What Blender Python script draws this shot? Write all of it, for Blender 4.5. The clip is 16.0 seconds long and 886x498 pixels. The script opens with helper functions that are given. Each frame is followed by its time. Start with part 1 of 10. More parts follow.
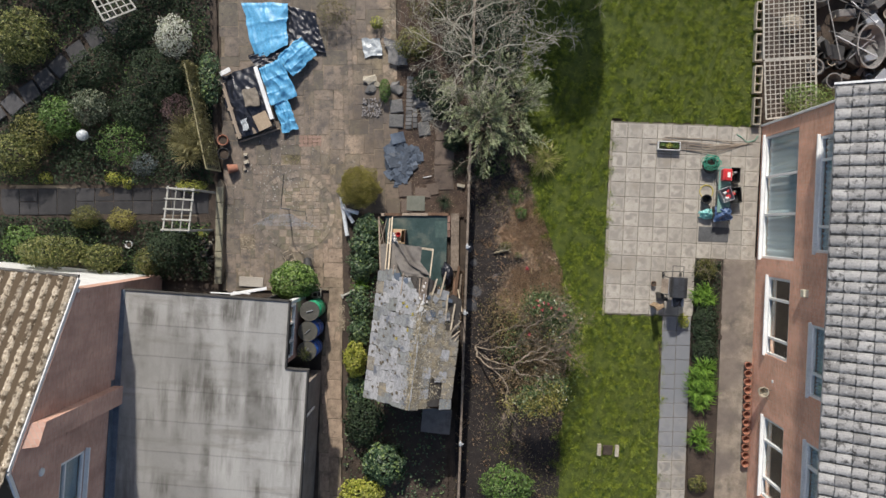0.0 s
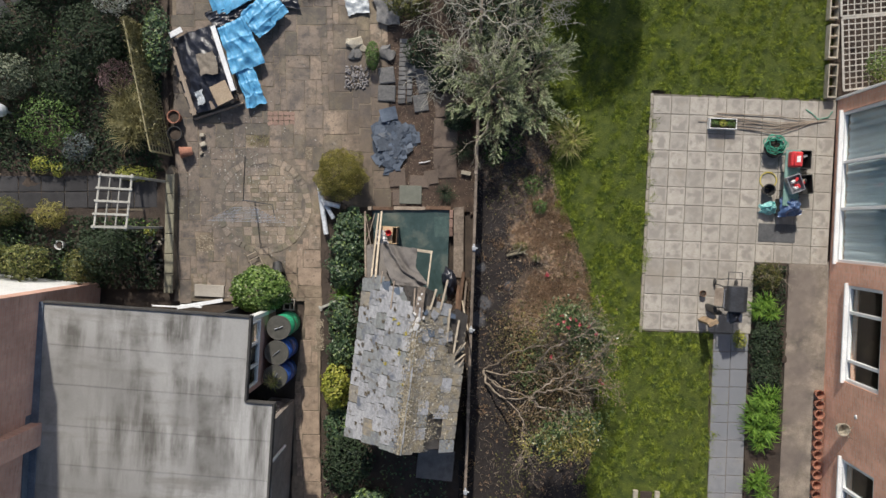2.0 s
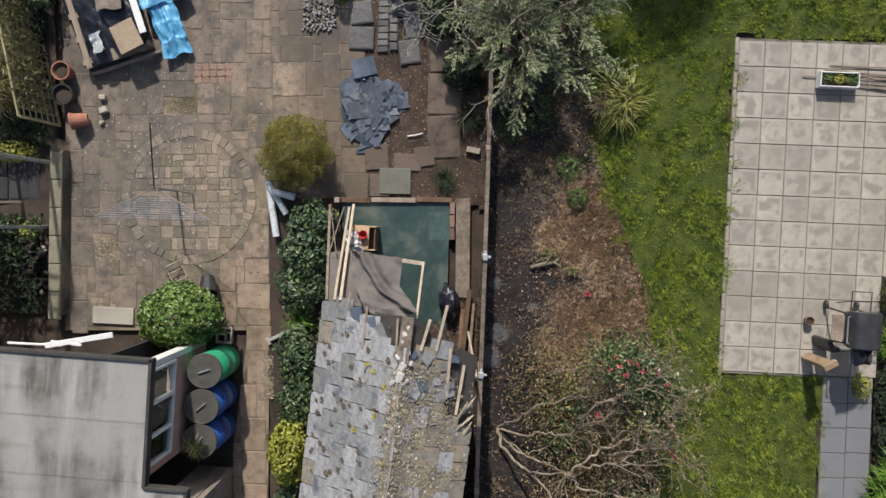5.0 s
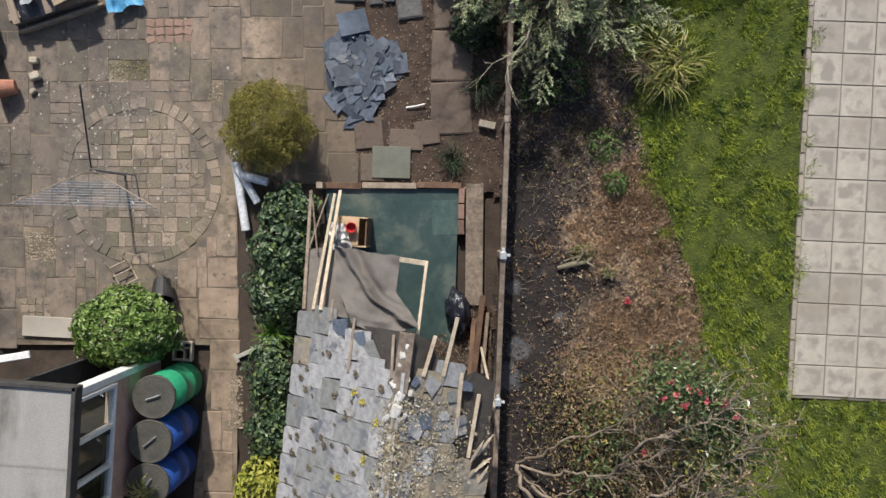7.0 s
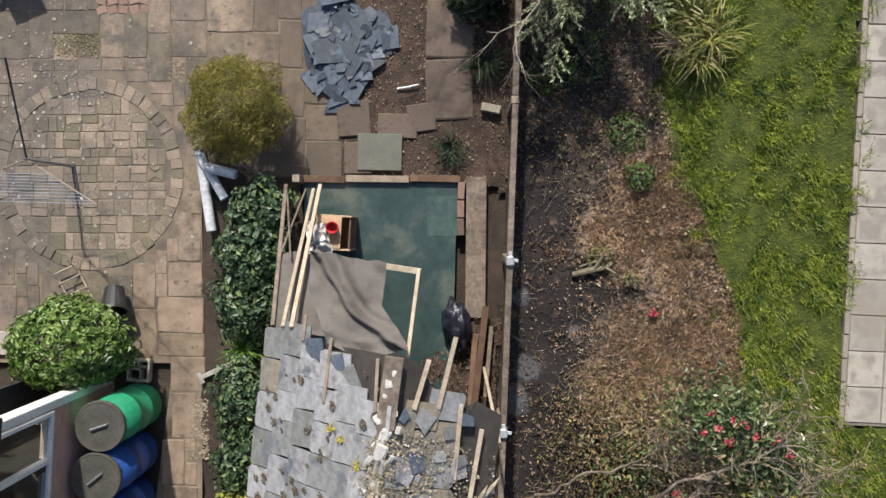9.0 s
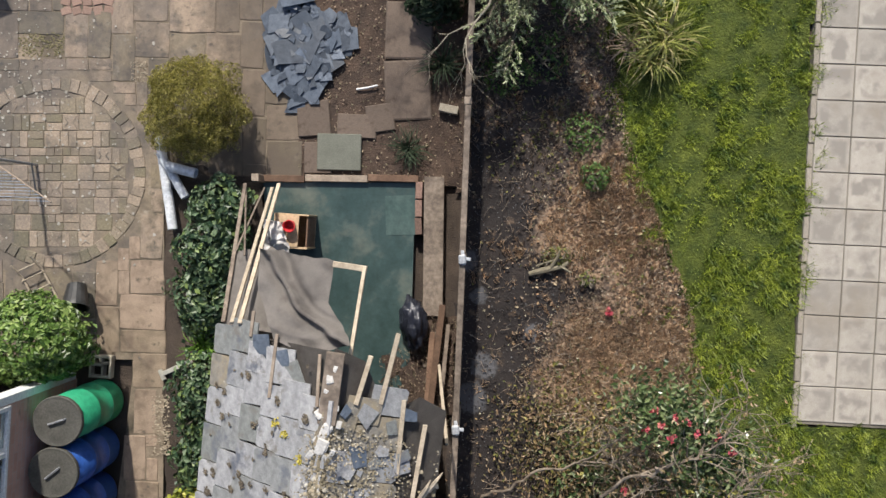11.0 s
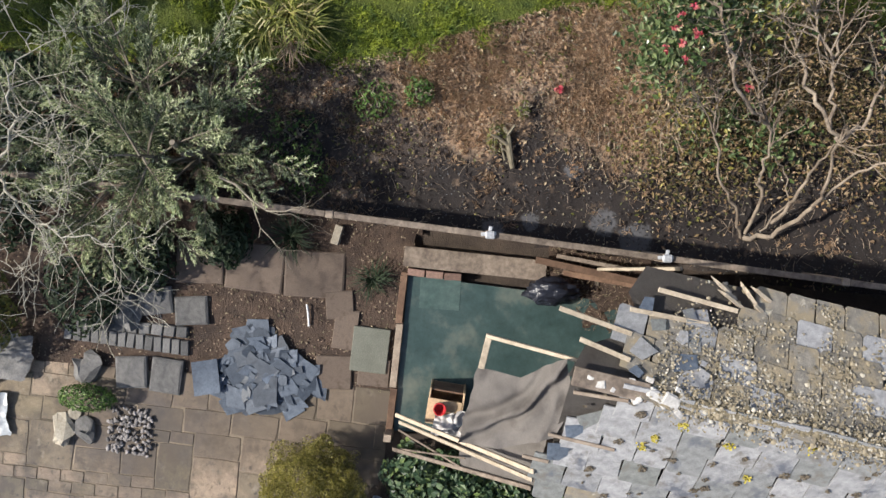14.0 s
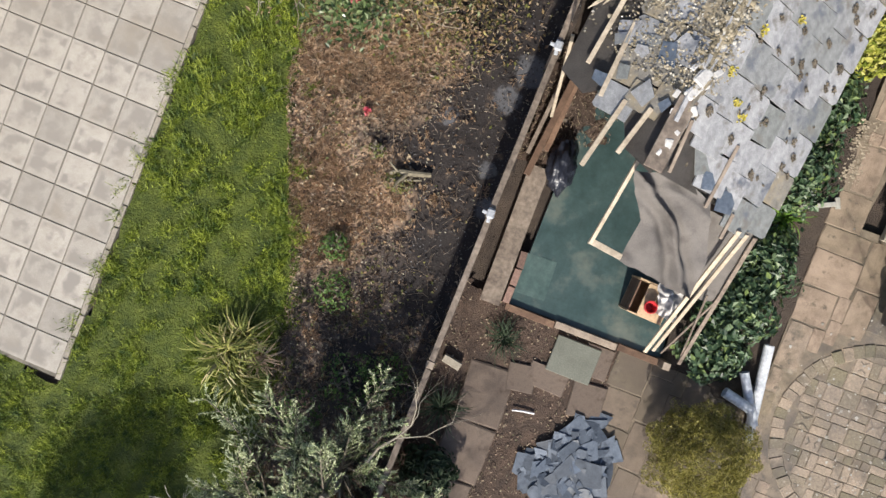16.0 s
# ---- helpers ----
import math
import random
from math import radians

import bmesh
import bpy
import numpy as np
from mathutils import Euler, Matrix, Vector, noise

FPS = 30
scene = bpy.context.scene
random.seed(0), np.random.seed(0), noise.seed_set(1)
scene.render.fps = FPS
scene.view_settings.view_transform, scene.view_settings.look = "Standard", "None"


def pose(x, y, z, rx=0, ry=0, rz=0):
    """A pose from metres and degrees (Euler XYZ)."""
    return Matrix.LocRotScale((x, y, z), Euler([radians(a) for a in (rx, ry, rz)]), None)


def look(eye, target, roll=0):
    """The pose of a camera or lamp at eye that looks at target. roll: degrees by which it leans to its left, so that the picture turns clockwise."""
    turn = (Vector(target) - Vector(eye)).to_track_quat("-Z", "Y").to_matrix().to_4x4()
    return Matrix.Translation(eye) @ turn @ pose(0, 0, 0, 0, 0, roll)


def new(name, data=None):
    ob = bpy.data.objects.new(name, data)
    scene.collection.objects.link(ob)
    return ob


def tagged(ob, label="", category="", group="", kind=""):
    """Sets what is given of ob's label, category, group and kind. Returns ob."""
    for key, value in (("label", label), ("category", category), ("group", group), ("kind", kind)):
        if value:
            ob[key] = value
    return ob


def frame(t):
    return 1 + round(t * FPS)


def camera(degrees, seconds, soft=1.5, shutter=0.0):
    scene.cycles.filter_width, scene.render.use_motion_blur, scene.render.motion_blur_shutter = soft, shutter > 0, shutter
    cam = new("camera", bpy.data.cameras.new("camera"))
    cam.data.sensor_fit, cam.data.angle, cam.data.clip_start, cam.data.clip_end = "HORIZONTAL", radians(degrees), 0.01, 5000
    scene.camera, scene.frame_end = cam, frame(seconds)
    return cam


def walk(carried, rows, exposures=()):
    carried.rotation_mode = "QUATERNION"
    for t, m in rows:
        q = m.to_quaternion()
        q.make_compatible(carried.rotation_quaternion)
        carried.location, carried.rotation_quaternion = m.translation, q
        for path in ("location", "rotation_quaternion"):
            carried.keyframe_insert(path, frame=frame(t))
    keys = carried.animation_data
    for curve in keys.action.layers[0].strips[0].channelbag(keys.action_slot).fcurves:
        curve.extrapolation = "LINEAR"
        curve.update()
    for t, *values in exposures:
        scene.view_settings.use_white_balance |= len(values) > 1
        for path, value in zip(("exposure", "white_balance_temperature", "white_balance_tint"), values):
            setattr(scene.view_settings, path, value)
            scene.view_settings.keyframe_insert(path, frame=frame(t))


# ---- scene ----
cam = camera(62.0, 16.0)
# seconds, eye (x, y, z), heading, and the two small tilts off the plumb line, in degrees
ROWS = [
    (0.0, 0.834, 0.707, 22.677, -0.25, -1.76, 1.95),
    (0.5, 0.816, 0.666, 21.659, -0.31, -1.8, 1.98),
    (1.0, 0.759, 0.63, 20.591, -0.25, -1.73, 2.01),
    (1.5, 0.724, 0.638, 19.576, -0.17, -1.8, 1.97),
    (2.0, 0.681, 0.646, 18.49, -0.21, -1.83, 1.99),
    (2.5, 0.657, 0.675, 17.522, -0.2, -1.79, 1.99),
    (3.0, 0.656, 0.708, 16.453, -0.22, -1.81, 1.96),
    (3.5, 0.688, 0.683, 15.573, -0.18, -1.69, 2.05),
    (4.0, 0.645, 0.653, 14.596, -0.14, -1.66, 1.97),
    (6.5, 0.391, 0.495, 11.423, -0.21, -1.73, 2.04),
    (7.0, 0.347, 0.471, 10.733, -0.15, -1.66, 1.98),
    (7.5, 0.324, 0.496, 10.172, -0.19, -1.76, 1.98),
    (8.0, 0.297, 0.495, 9.517, -0.23, -1.76, 1.98),
    (8.2, 0.289, 0.494, 9.3, -0.22, -1.75, 1.98),
    (9.2, 0.36, 0.48, 9.27, -0.1, -1.73, 2.03),
    (10.3, 0.53, 0.457, 9.417, 0.04, -1.71, 2.11),
    (10.5, 0.634, 0.471, 9.417, 0.08, -1.73, 2.07),
    (11.0, 0.896, 0.446, 9.357, 0.11, -1.55, 2.14),
    (11.5, 0.861, 0.459, 9.297, -2.21, -1.72, 1.89),
    (12.0, 0.881, 0.409, 9.235, -11.27, -1.7, 1.99),
    (12.5, 0.826, 0.395, 9.211, -21.67, -1.76, 1.76),
    (13.0, 0.816, 0.398, 9.154, -41.73, -1.87, 1.75),
    (13.5, 0.851, 0.371, 9.14, -61.08, -1.82, 1.87),
    (14.0, 0.887, 0.35, 9.123, -84.59, -1.84, 1.97),
    (14.5, 0.936, 0.382, 9.105, -105.24, -1.86, 1.76),
    (15.0, 0.965, 0.372, 9.084, -129.43, -1.77, 1.95),
    (15.5, 0.973, 0.332, 9.086, -151.58, -1.83, 2.12),
    (16.0, 0.943, 0.29, 9.066, -160.2, -1.81, 2.32),
]
walk(cam, [(t, pose(x, y, z, 0, 0, a) @ pose(0, 0, 0, tx) @ pose(0, 0, 0, 0, ty)) for t, x, y, z, a, tx, ty in ROWS],
     exposures=[(0.0, -0.02), (3.5, -0.06), (7.0, 0.1), (11.0, 0.26), (14.0, 0.36), (16.0, 0.46)])

# ---- world, sun, exposure ----
SUN_FROM = Vector((-0.12, 1.0, 0.86)).normalized()
world = bpy.data.worlds.new("sky")
scene.world = world
world.use_nodes = True
wn = world.node_tree.nodes
sky = wn.new("ShaderNodeTexSky")
sky.sky_type, sky.sun_disc = "NISHITA", False
sky.sun_elevation = math.asin(SUN_FROM.z)
sky.sun_rotation = math.atan2(SUN_FROM.x, SUN_FROM.y)
sky.dust_density = 2.0
wn["Background"].inputs["Strength"].default_value = 0.125
world.node_tree.links.new(sky.outputs[0], wn["Background"].inputs["Color"])
sun = new("sun", bpy.data.lights.new("sun", "SUN"))
sun.data.energy, sun.data.angle, sun.data.color = 4.6, radians(1.5), (1.0, 0.94, 0.85)
sun.matrix_world = look(SUN_FROM * 60, (0, 0, 0))

# ---- materials ----
MATS = {}


def ramp(nt, src, stops):
    r = nt.nodes.new("ShaderNodeValToRGB")
    e = r.color_ramp.elements
    while len(e) < len(stops):
        e.new(0.5)
    for el, (p, c) in zip(e, stops):
        el.position, el.color = p, (*c, 1)
    nt.links.new(src, r.inputs[0])
    return r.outputs[0]


def noise_tex(nt, scale, detail=4.0, rough=0.6, kind="Object", stretch=None):
    tc = nt.nodes.new("ShaderNodeTexCoord")
    n = nt.nodes.new("ShaderNodeTexNoise")
    n.inputs["Scale"].default_value, n.inputs["Detail"].default_value, n.inputs["Roughness"].default_value = scale, detail, rough
    src = tc.outputs[kind]
    if stretch:
        mp = nt.nodes.new("ShaderNodeMapping")
        mp.inputs["Scale"].default_value = stretch
        nt.links.new(src, mp.inputs[0])
        src = mp.outputs[0]
    nt.links.new(src, n.inputs["Vector"])
    return n.outputs["Fac"]


def mixc(nt, fac, a, b, blend="MIX"):
    m = nt.nodes.new("ShaderNodeMix")
    m.data_type, m.blend_type = "RGBA", blend
    for i, v in ((0, fac), (6, a), (7, b)):
        if isinstance(v, (int, float)):
            m.inputs[i].default_value = v
        elif isinstance(v, tuple):
            m.inputs[i].default_value = (*v, 1)
        else:
            nt.links.new(v, m.inputs[i])
    return m.outputs[2]


def surface(name, dark, light, fine=40.0, coarse=3.0, rough=0.85, metal=0.0, bump=0.3, stain=None, stain_scale=1.5,
            stain_at=(0.5, 0.68), vary=0.0, stretch=None, island=False, world_space=False, spec=0.4, bump_dist=0.01, hue=0.0):
    """Two scales of colour between dark and light, an optional stain colour, relief, and a shift from piece to piece."""
    m = bpy.data.materials.new(name)
    m.use_nodes = True
    nt = m.node_tree
    b = nt.nodes["Principled BSDF"]
    kind = "Object"
    big = noise_tex(nt, coarse, 5, 0.6, kind, stretch)
    small = noise_tex(nt, fine, 3, 0.7, kind, stretch)
    col = ramp(nt, big, [(0.3, dark), (0.7, light)])
    tone = ramp(nt, small, [(0.25, (0.62, 0.62, 0.62)), (0.75, (1.3, 1.3, 1.3))])
    col = mixc(nt, 0.75, col, tone, "MULTIPLY")
    if stain:
        sn = noise_tex(nt, stain_scale, 6, 0.65, kind)
        f = ramp(nt, sn, [(stain_at[0], (0, 0, 0)), (stain_at[1], (1, 1, 1))])
        col = mixc(nt, f, col, stain)
    if vary:
        if island:
            g = nt.nodes.new("ShaderNodeNewGeometry")
            src = g.outputs["Random Per Island"]
        else:
            g = nt.nodes.new("ShaderNodeObjectInfo")
            src = g.outputs["Random"]
        v = ramp(nt, src, [(0.0, (1 - vary, 1 - vary * (1 - hue), 1 - vary * (1 + hue))), (0.5, (1, 1, 1)), (1.0, (1 + vary, 1 + vary * (1 - hue * 0.6), 1 + vary * (1 - hue)))])
        col = mixc(nt, 1.0, col, v, "MULTIPLY")
    nt.links.new(col, b.inputs["Base Color"])
    b.inputs["Roughness"].default_value, b.inputs["Metallic"].default_value = rough, metal
    b.inputs["Specular IOR Level"].default_value = spec
    if bump:
        bp = nt.nodes.new("ShaderNodeBump")
        bp.inputs["Strength"].default_value, bp.inputs["Distance"].default_value = bump, bump_dist
        nt.links.new(small, bp.inputs["Height"])
        nt.links.new(bp.outputs[0], b.inputs["Normal"])
    MATS[name] = m
    return m


def glass(name, tint=(0.8, 0.9, 0.9), rough=0.03):
    m = bpy.data.materials.new(name)
    m.use_nodes = True
    b = m.node_tree.nodes["Principled BSDF"]
    b.inputs["Base Color"].default_value = (*tint, 1)
    b.inputs["Roughness"].default_value = rough
    b.inputs["Transmission Weight"].default_value = 1.0
    b.inputs["IOR"].default_value = 1.3
    MATS[name] = m
    return m


EARTH = surface("earth", (0.04, 0.031, 0.025), (0.1, 0.074, 0.056), fine=60, coarse=2.2, bump=0.8, stain=(0.045, 0.034, 0.028), stain_scale=0.9, bump_dist=0.03)
BORDER_EARTH = surface("border_earth", (0.058, 0.046, 0.041), (0.14, 0.108, 0.089), fine=70, coarse=4.5, bump=0.6, bump_dist=0.015)


def patches(m, shade, spots, strength=1.0, ragged=0.35, scale=2.6, start=0.62):
    """Patches of another colour at given places, with ragged edges: (x, y, radius)."""
    nt = m.node_tree
    b = nt.nodes["Principled BSDF"]
    old = b.inputs["Base Color"].links[0].from_socket
    g = nt.nodes.new("ShaderNodeNewGeometry")
    n = noise_tex(nt, scale, 6, 0.7)
    total = None
    for x, y, r in spots:
        d = nt.nodes.new("ShaderNodeVectorMath")
        d.operation = "DISTANCE"
        flat = nt.nodes.new("ShaderNodeVectorMath")
        flat.operation = "MULTIPLY"
        flat.inputs[1].default_value = (1, 1, 0)
        nt.links.new(g.outputs["Position"], flat.inputs[0])
        nt.links.new(flat.outputs[0], d.inputs[0])
        d.inputs[1].default_value = (x, y, 0)
        k = nt.nodes.new("ShaderNodeMapRange")
        k.inputs["From Min"].default_value, k.inputs["From Max"].default_value = r * 1.5, 0.0
        nt.links.new(d.outputs["Value"], k.inputs["Value"])
        if total is None:
            total = k.outputs[0]
        else:
            mx = nt.nodes.new("ShaderNodeMath")
            mx.operation = "MAXIMUM"
            nt.links.new(total, mx.inputs[0])
            nt.links.new(k.outputs[0], mx.inputs[1])
            total = mx.outputs[0]
    add = nt.nodes.new("ShaderNodeMath")
    nt.links.new(n, add.inputs[0])
    nt.links.new(total, add.inputs[1])
    f = ramp(nt, add.outputs[0], [(start, (0, 0, 0)), (start + ragged, (strength, strength, strength))])
    nt.links.new(mixc(nt, f, old, shade), b.inputs["Base Color"])


TAN_SPOTS = [(2.75, 0.92, 0.42), (2.38, 0.3, 0.36), (3.0, 0.5, 0.36), (3.19, -0.56, 0.4), (3.42, -0.78, 0.36), (2.54, -1.02, 0.38), (2.9, 0.2, 0.36), (2.1, 0.38, 0.25), (2.2, -1.5, 0.3), (2.9, -1.15, 0.4), (3.4, -1.3, 0.35)]
# Char by the fence; lower spots put camellia and shed shade into the soil.
CHAR_SHADE_SPOTS = [(1.9, -3.6, 1.0), (1.5, -2.7, 0.7), (1.12, 1.26, 0.5), (1.3, 0.6, 0.4), (1.95, -0.28, 0.4), (2.28, -0.28, 0.28), (1.43, -0.57, 0.5), (1.2, -4.4, 1.1), (1.2, -6.0, 1.4), (2.2, -5.4, 0.9), (2.4, -6.8, 1.2), (2.0, -7.6, 1.5), (1.9, -4.6, 0.9), (2.8, -4.9, 0.8), (3.2, -7.2, 1.0), (3.0, -6.0, 1.0), (1.2, -7.6, 1.3), (1.0, 0.6, 0.5), (1.05, -0.4, 0.6), (1.1, -1.2, 0.6), (1.2, -2.0, 0.6), (1.75, -0.45, 0.45), (2.1, -0.23, 0.25), (1.0, -3.2, 0.8), (1.0, 1.4, 0.4), (1.7, 2.4, 0.4)]
patches(BORDER_EARTH, (0.017, 0.014, 0.014), CHAR_SHADE_SPOTS, 0.92, 0.6, 6.5, 0.38)
patches(BORDER_EARTH, (0.16, 0.165, 0.18), [(0.86, 0.04, 0.14), (0.9, -1.7, 0.22), (1.07, -1.29, 0.18), (1.68, -0.87, 0.12), (1.0, -0.4, 0.12)], 0.5, 0.35, 9.0, 0.8)
patches(BORDER_EARTH, (0.4, 0.275, 0.18), [(x, y, r * 1.3) for x, y, r in TAN_SPOTS], 0.9, 0.35, 6.0, 0.58)
RED_EARTH = surface("red_earth", (0.05, 0.034, 0.026), (0.12, 0.08, 0.058), fine=50, coarse=3.5, bump=0.8, stain=(0.045, 0.033, 0.027), stain_scale=1.6, bump_dist=0.03)
TURF = surface("turf", (0.03, 0.05, 0.007), (0.11, 0.135, 0.018), fine=30, coarse=4.6, bump=1.0, bump_dist=0.04)
GRASS = surface("grass", (0.066, 0.104, 0.009), (0.262, 0.312, 0.032), fine=16.0, coarse=4.0, bump=0, vary=0.26, island=True, hue=0.2, rough=0.55, stain=(0.035, 0.07, 0.01), stain_scale=6.0, stain_at=(0.5, 0.62))
SLAB_EDGE = surface("edging_stone", (0.26, 0.23, 0.19), (0.38, 0.34, 0.28), fine=70, coarse=5, vary=0.15)
YARD = surface("weathered_paving", (0.212, 0.164, 0.12), (0.372, 0.292, 0.216), fine=60, coarse=3.2, vary=0.3, hue=0.16, bump=0.5)
YARD_PATH = surface("rosy_path_paving", (0.22, 0.166, 0.122), (0.37, 0.282, 0.21), fine=60, coarse=2.6, vary=0.16, hue=0.12, bump=0.5)
SETT = surface("worn_sett", (0.2, 0.16, 0.12), (0.38, 0.31, 0.235), fine=50, coarse=7.0, vary=0.34, hue=0.15, bump=0.5)
YARD_RED = surface("red_paving", (0.24, 0.15, 0.115), (0.31, 0.215, 0.17), fine=60, coarse=6, vary=0.1)
JOINT = surface("mossy_joint", (0.05, 0.043, 0.031), (0.3, 0.24, 0.175), fine=50, coarse=1.7)
JOINT_PATIO = surface("sandy_joint", (0.1, 0.09, 0.072), (0.24, 0.215, 0.175), fine=50, coarse=1.7)
CONCRETE = surface("old_concrete", (0.18, 0.152, 0.12), (0.34, 0.29, 0.235), fine=40, coarse=4.0, stain=(0.115, 0.1, 0.085), stain_scale=1.6, stain_at=(0.48, 0.66), bump=0.4)
BRICK_R = surface("red_brick", (0.24, 0.1, 0.07), (0.34, 0.16, 0.115), fine=30, coarse=4, vary=0.12, stain=(0.2, 0.085, 0.06), stain_scale=3)
ROOF_TILE_DARK = surface("weathered_dark_tile", (0.13, 0.128, 0.125), (0.37, 0.362, 0.355), fine=14, coarse=4.5, vary=0.25, bump=0.5)
ROOF_TILE_MOSS = surface("lichened_tile", (0.26, 0.21, 0.15), (0.68, 0.6, 0.48), fine=9, coarse=4, vary=0.25, bump=0.5, stain=(0.09, 0.066, 0.042), stain_scale=4.5, stain_at=(0.47, 0.58))
SLATE = surface("grey_slate", (0.21, 0.213, 0.22), (0.36, 0.363, 0.37), fine=34, coarse=5, vary=0.3, hue=0.08, bump=0.2, rough=0.5)
SLATE_OLD = surface("lichened_slate", (0.15, 0.14, 0.122), (0.26, 0.24, 0.205), fine=30, coarse=4, vary=0.22, bump=0.5)
SLATE_BLUE = surface("broken_blue_slate", (0.05, 0.064, 0.088), (0.12, 0.145, 0.182), fine=30, coarse=4, vary=0.45, bump=0.2, rough=0.45)
WHITE = surface("white_paint", (0.7, 0.7, 0.69), (0.82, 0.82, 0.81), fine=40, coarse=2, bump=0.05, rough=0.45)
WOOD_GREY = surface("weathered_wood", (0.2, 0.155, 0.12), (0.36, 0.295, 0.23), fine=25, coarse=4, vary=0.15)
WOOD_RAIL = surface("grey_brown_rail", (0.1, 0.078, 0.062), (0.24, 0.195, 0.155), fine=20, coarse=5, vary=0.12)
WOOD_PALE = surface("pale_batten", (0.33, 0.272, 0.2), (0.5, 0.425, 0.325), fine=30, coarse=5, vary=0.14)
WOOD_BROWN = surface("brown_timber", (0.095, 0.056, 0.037), (0.185, 0.115, 0.076), fine=30, coarse=5, vary=0.2)
BARK = surface("grey_bark", (0.13, 0.105, 0.08), (0.3, 0.26, 0.2), fine=50, coarse=6, bump=0.6)
TWIG = surface("pale_twig", (0.2, 0.175, 0.13), (0.36, 0.32, 0.25), fine=50, coarse=6, bump=0.3)


def slab_with_rim(name, dark, light, wet):
    """Slabs whose middles hold damp, darker blotches inside a paler rim; each slab differs."""
    m = surface(name, dark, light, fine=90, coarse=2.0, vary=0.14, bump=0.25)
    nt = m.node_tree
    b = nt.nodes["Principled BSDF"]
    old = b.inputs["Base Color"].links[0].from_socket
    tc = nt.nodes.new("ShaderNodeTexCoord")
    ab = nt.nodes.new("ShaderNodeVectorMath")
    ab.operation = "ABSOLUTE"
    nt.links.new(tc.outputs["Object"], ab.inputs[0])
    sp = nt.nodes.new("ShaderNodeSeparateXYZ")
    nt.links.new(ab.outputs[0], sp.inputs[0])
    mx = nt.nodes.new("ShaderNodeMath")
    mx.operation = "MAXIMUM"
    nt.links.new(sp.outputs[0], mx.inputs[0])
    nt.links.new(sp.outputs[1], mx.inputs[1])
    oi = nt.nodes.new("ShaderNodeObjectInfo")
    nz = nt.nodes.new("ShaderNodeTexNoise")
    nz.noise_dimensions = "4D"
    nz.inputs["Scale"].default_value, nz.inputs["Detail"].default_value = 2.2, 4.0
    nt.links.new(tc.outputs["Object"], nz.inputs["Vector"])
    mul = nt.nodes.new("ShaderNodeMath")
    mul.operation = "MULTIPLY"
    mul.inputs[1].default_value = 40.0
    nt.links.new(oi.outputs["Random"], mul.inputs[0])
    nt.links.new(mul.outputs[0], nz.inputs["W"])
    rim = ramp(nt, mx.outputs[0], [(0.36, (1, 1, 1)), (0.45, (0, 0, 0))])
    blot = ramp(nt, nz.outputs["Fac"], [(0.46, (0, 0, 0)), (0.58, (1, 1, 1))])
    f = mixc(nt, 1.0, rim, blot, "MULTIPLY")
    nt.links.new(mixc(nt, f, old, wet), b.inputs["Base Color"])
    return m


SLAB_PATH = slab_with_rim("path_slab", (0.27, 0.25, 0.215), (0.4, 0.37, 0.325), (0.22, 0.205, 0.185))
patches(SLAB_PATH, (0.105, 0.112, 0.125), [(7.2, -2.8, 0.55), (7.2, -3.5, 0.5), (7.1, -4.3, 0.4)], 0.65, 0.4, 3.5)
SLAB_PALE = slab_with_rim("pale_concrete_slab", (0.3, 0.272, 0.235), (0.42, 0.388, 0.34), (0.265, 0.243, 0.215))


def streaked(name, dark, light, streak):
    """Roof felt with dark runs of dirt along the fall."""
    m = surface(name, dark, light, fine=90, coarse=0.6, bump=0.12)
    nt = m.node_tree
    b = nt.nodes["Principled BSDF"]
    old = b.inputs["Base Color"].links[0].from_socket
    run = ramp(nt, noise_tex(nt, 1.0, 6, 0.62, "Object", (2.2, 0.3, 1)), [(0.4, (0, 0, 0)), (0.6, (1, 1, 1))])
    pool = ramp(nt, noise_tex(nt, 0.6, 5, 0.6), [(0.4, (0, 0, 0)), (0.58, (1, 1, 1))])
    f = mixc(nt, 1.0, run, pool, "MULTIPLY")
    col = mixc(nt, f, old, streak)
    cross = ramp(nt, noise_tex(nt, 1.0, 4, 0.6, "Object", (0.5, 3.5, 1)), [(0.55, (1, 1, 1)), (0.72, (0.72, 0.7, 0.67))])
    nt.links.new(mixc(nt, 1.0, col, cross, "MULTIPLY"), b.inputs["Base Color"])
    return m


FELT_ROOF = streaked("grey_roof_felt", (0.27, 0.265, 0.252), (0.42, 0.412, 0.392), (0.1, 0.094, 0.083))


def blotched(m, shade, scale, lo, hi):
    """Dark damp growth that runs over many stones, placed by world position."""
    nt = m.node_tree
    b = nt.nodes["Principled BSDF"]
    old = b.inputs["Base Color"].links[0].from_socket
    g = nt.nodes.new("ShaderNodeNewGeometry")
    n = nt.nodes.new("ShaderNodeTexNoise")
    n.inputs["Scale"].default_value, n.inputs["Detail"].default_value, n.inputs["Roughness"].default_value = scale, 6, 0.65
    nt.links.new(g.outputs["Position"], n.inputs["Vector"])
    f = ramp(nt, n.outputs["Fac"], [(lo, (0, 0, 0)), (hi, (1, 1, 1))])
    nt.links.new(mixc(nt, f, old, shade), b.inputs["Base Color"])


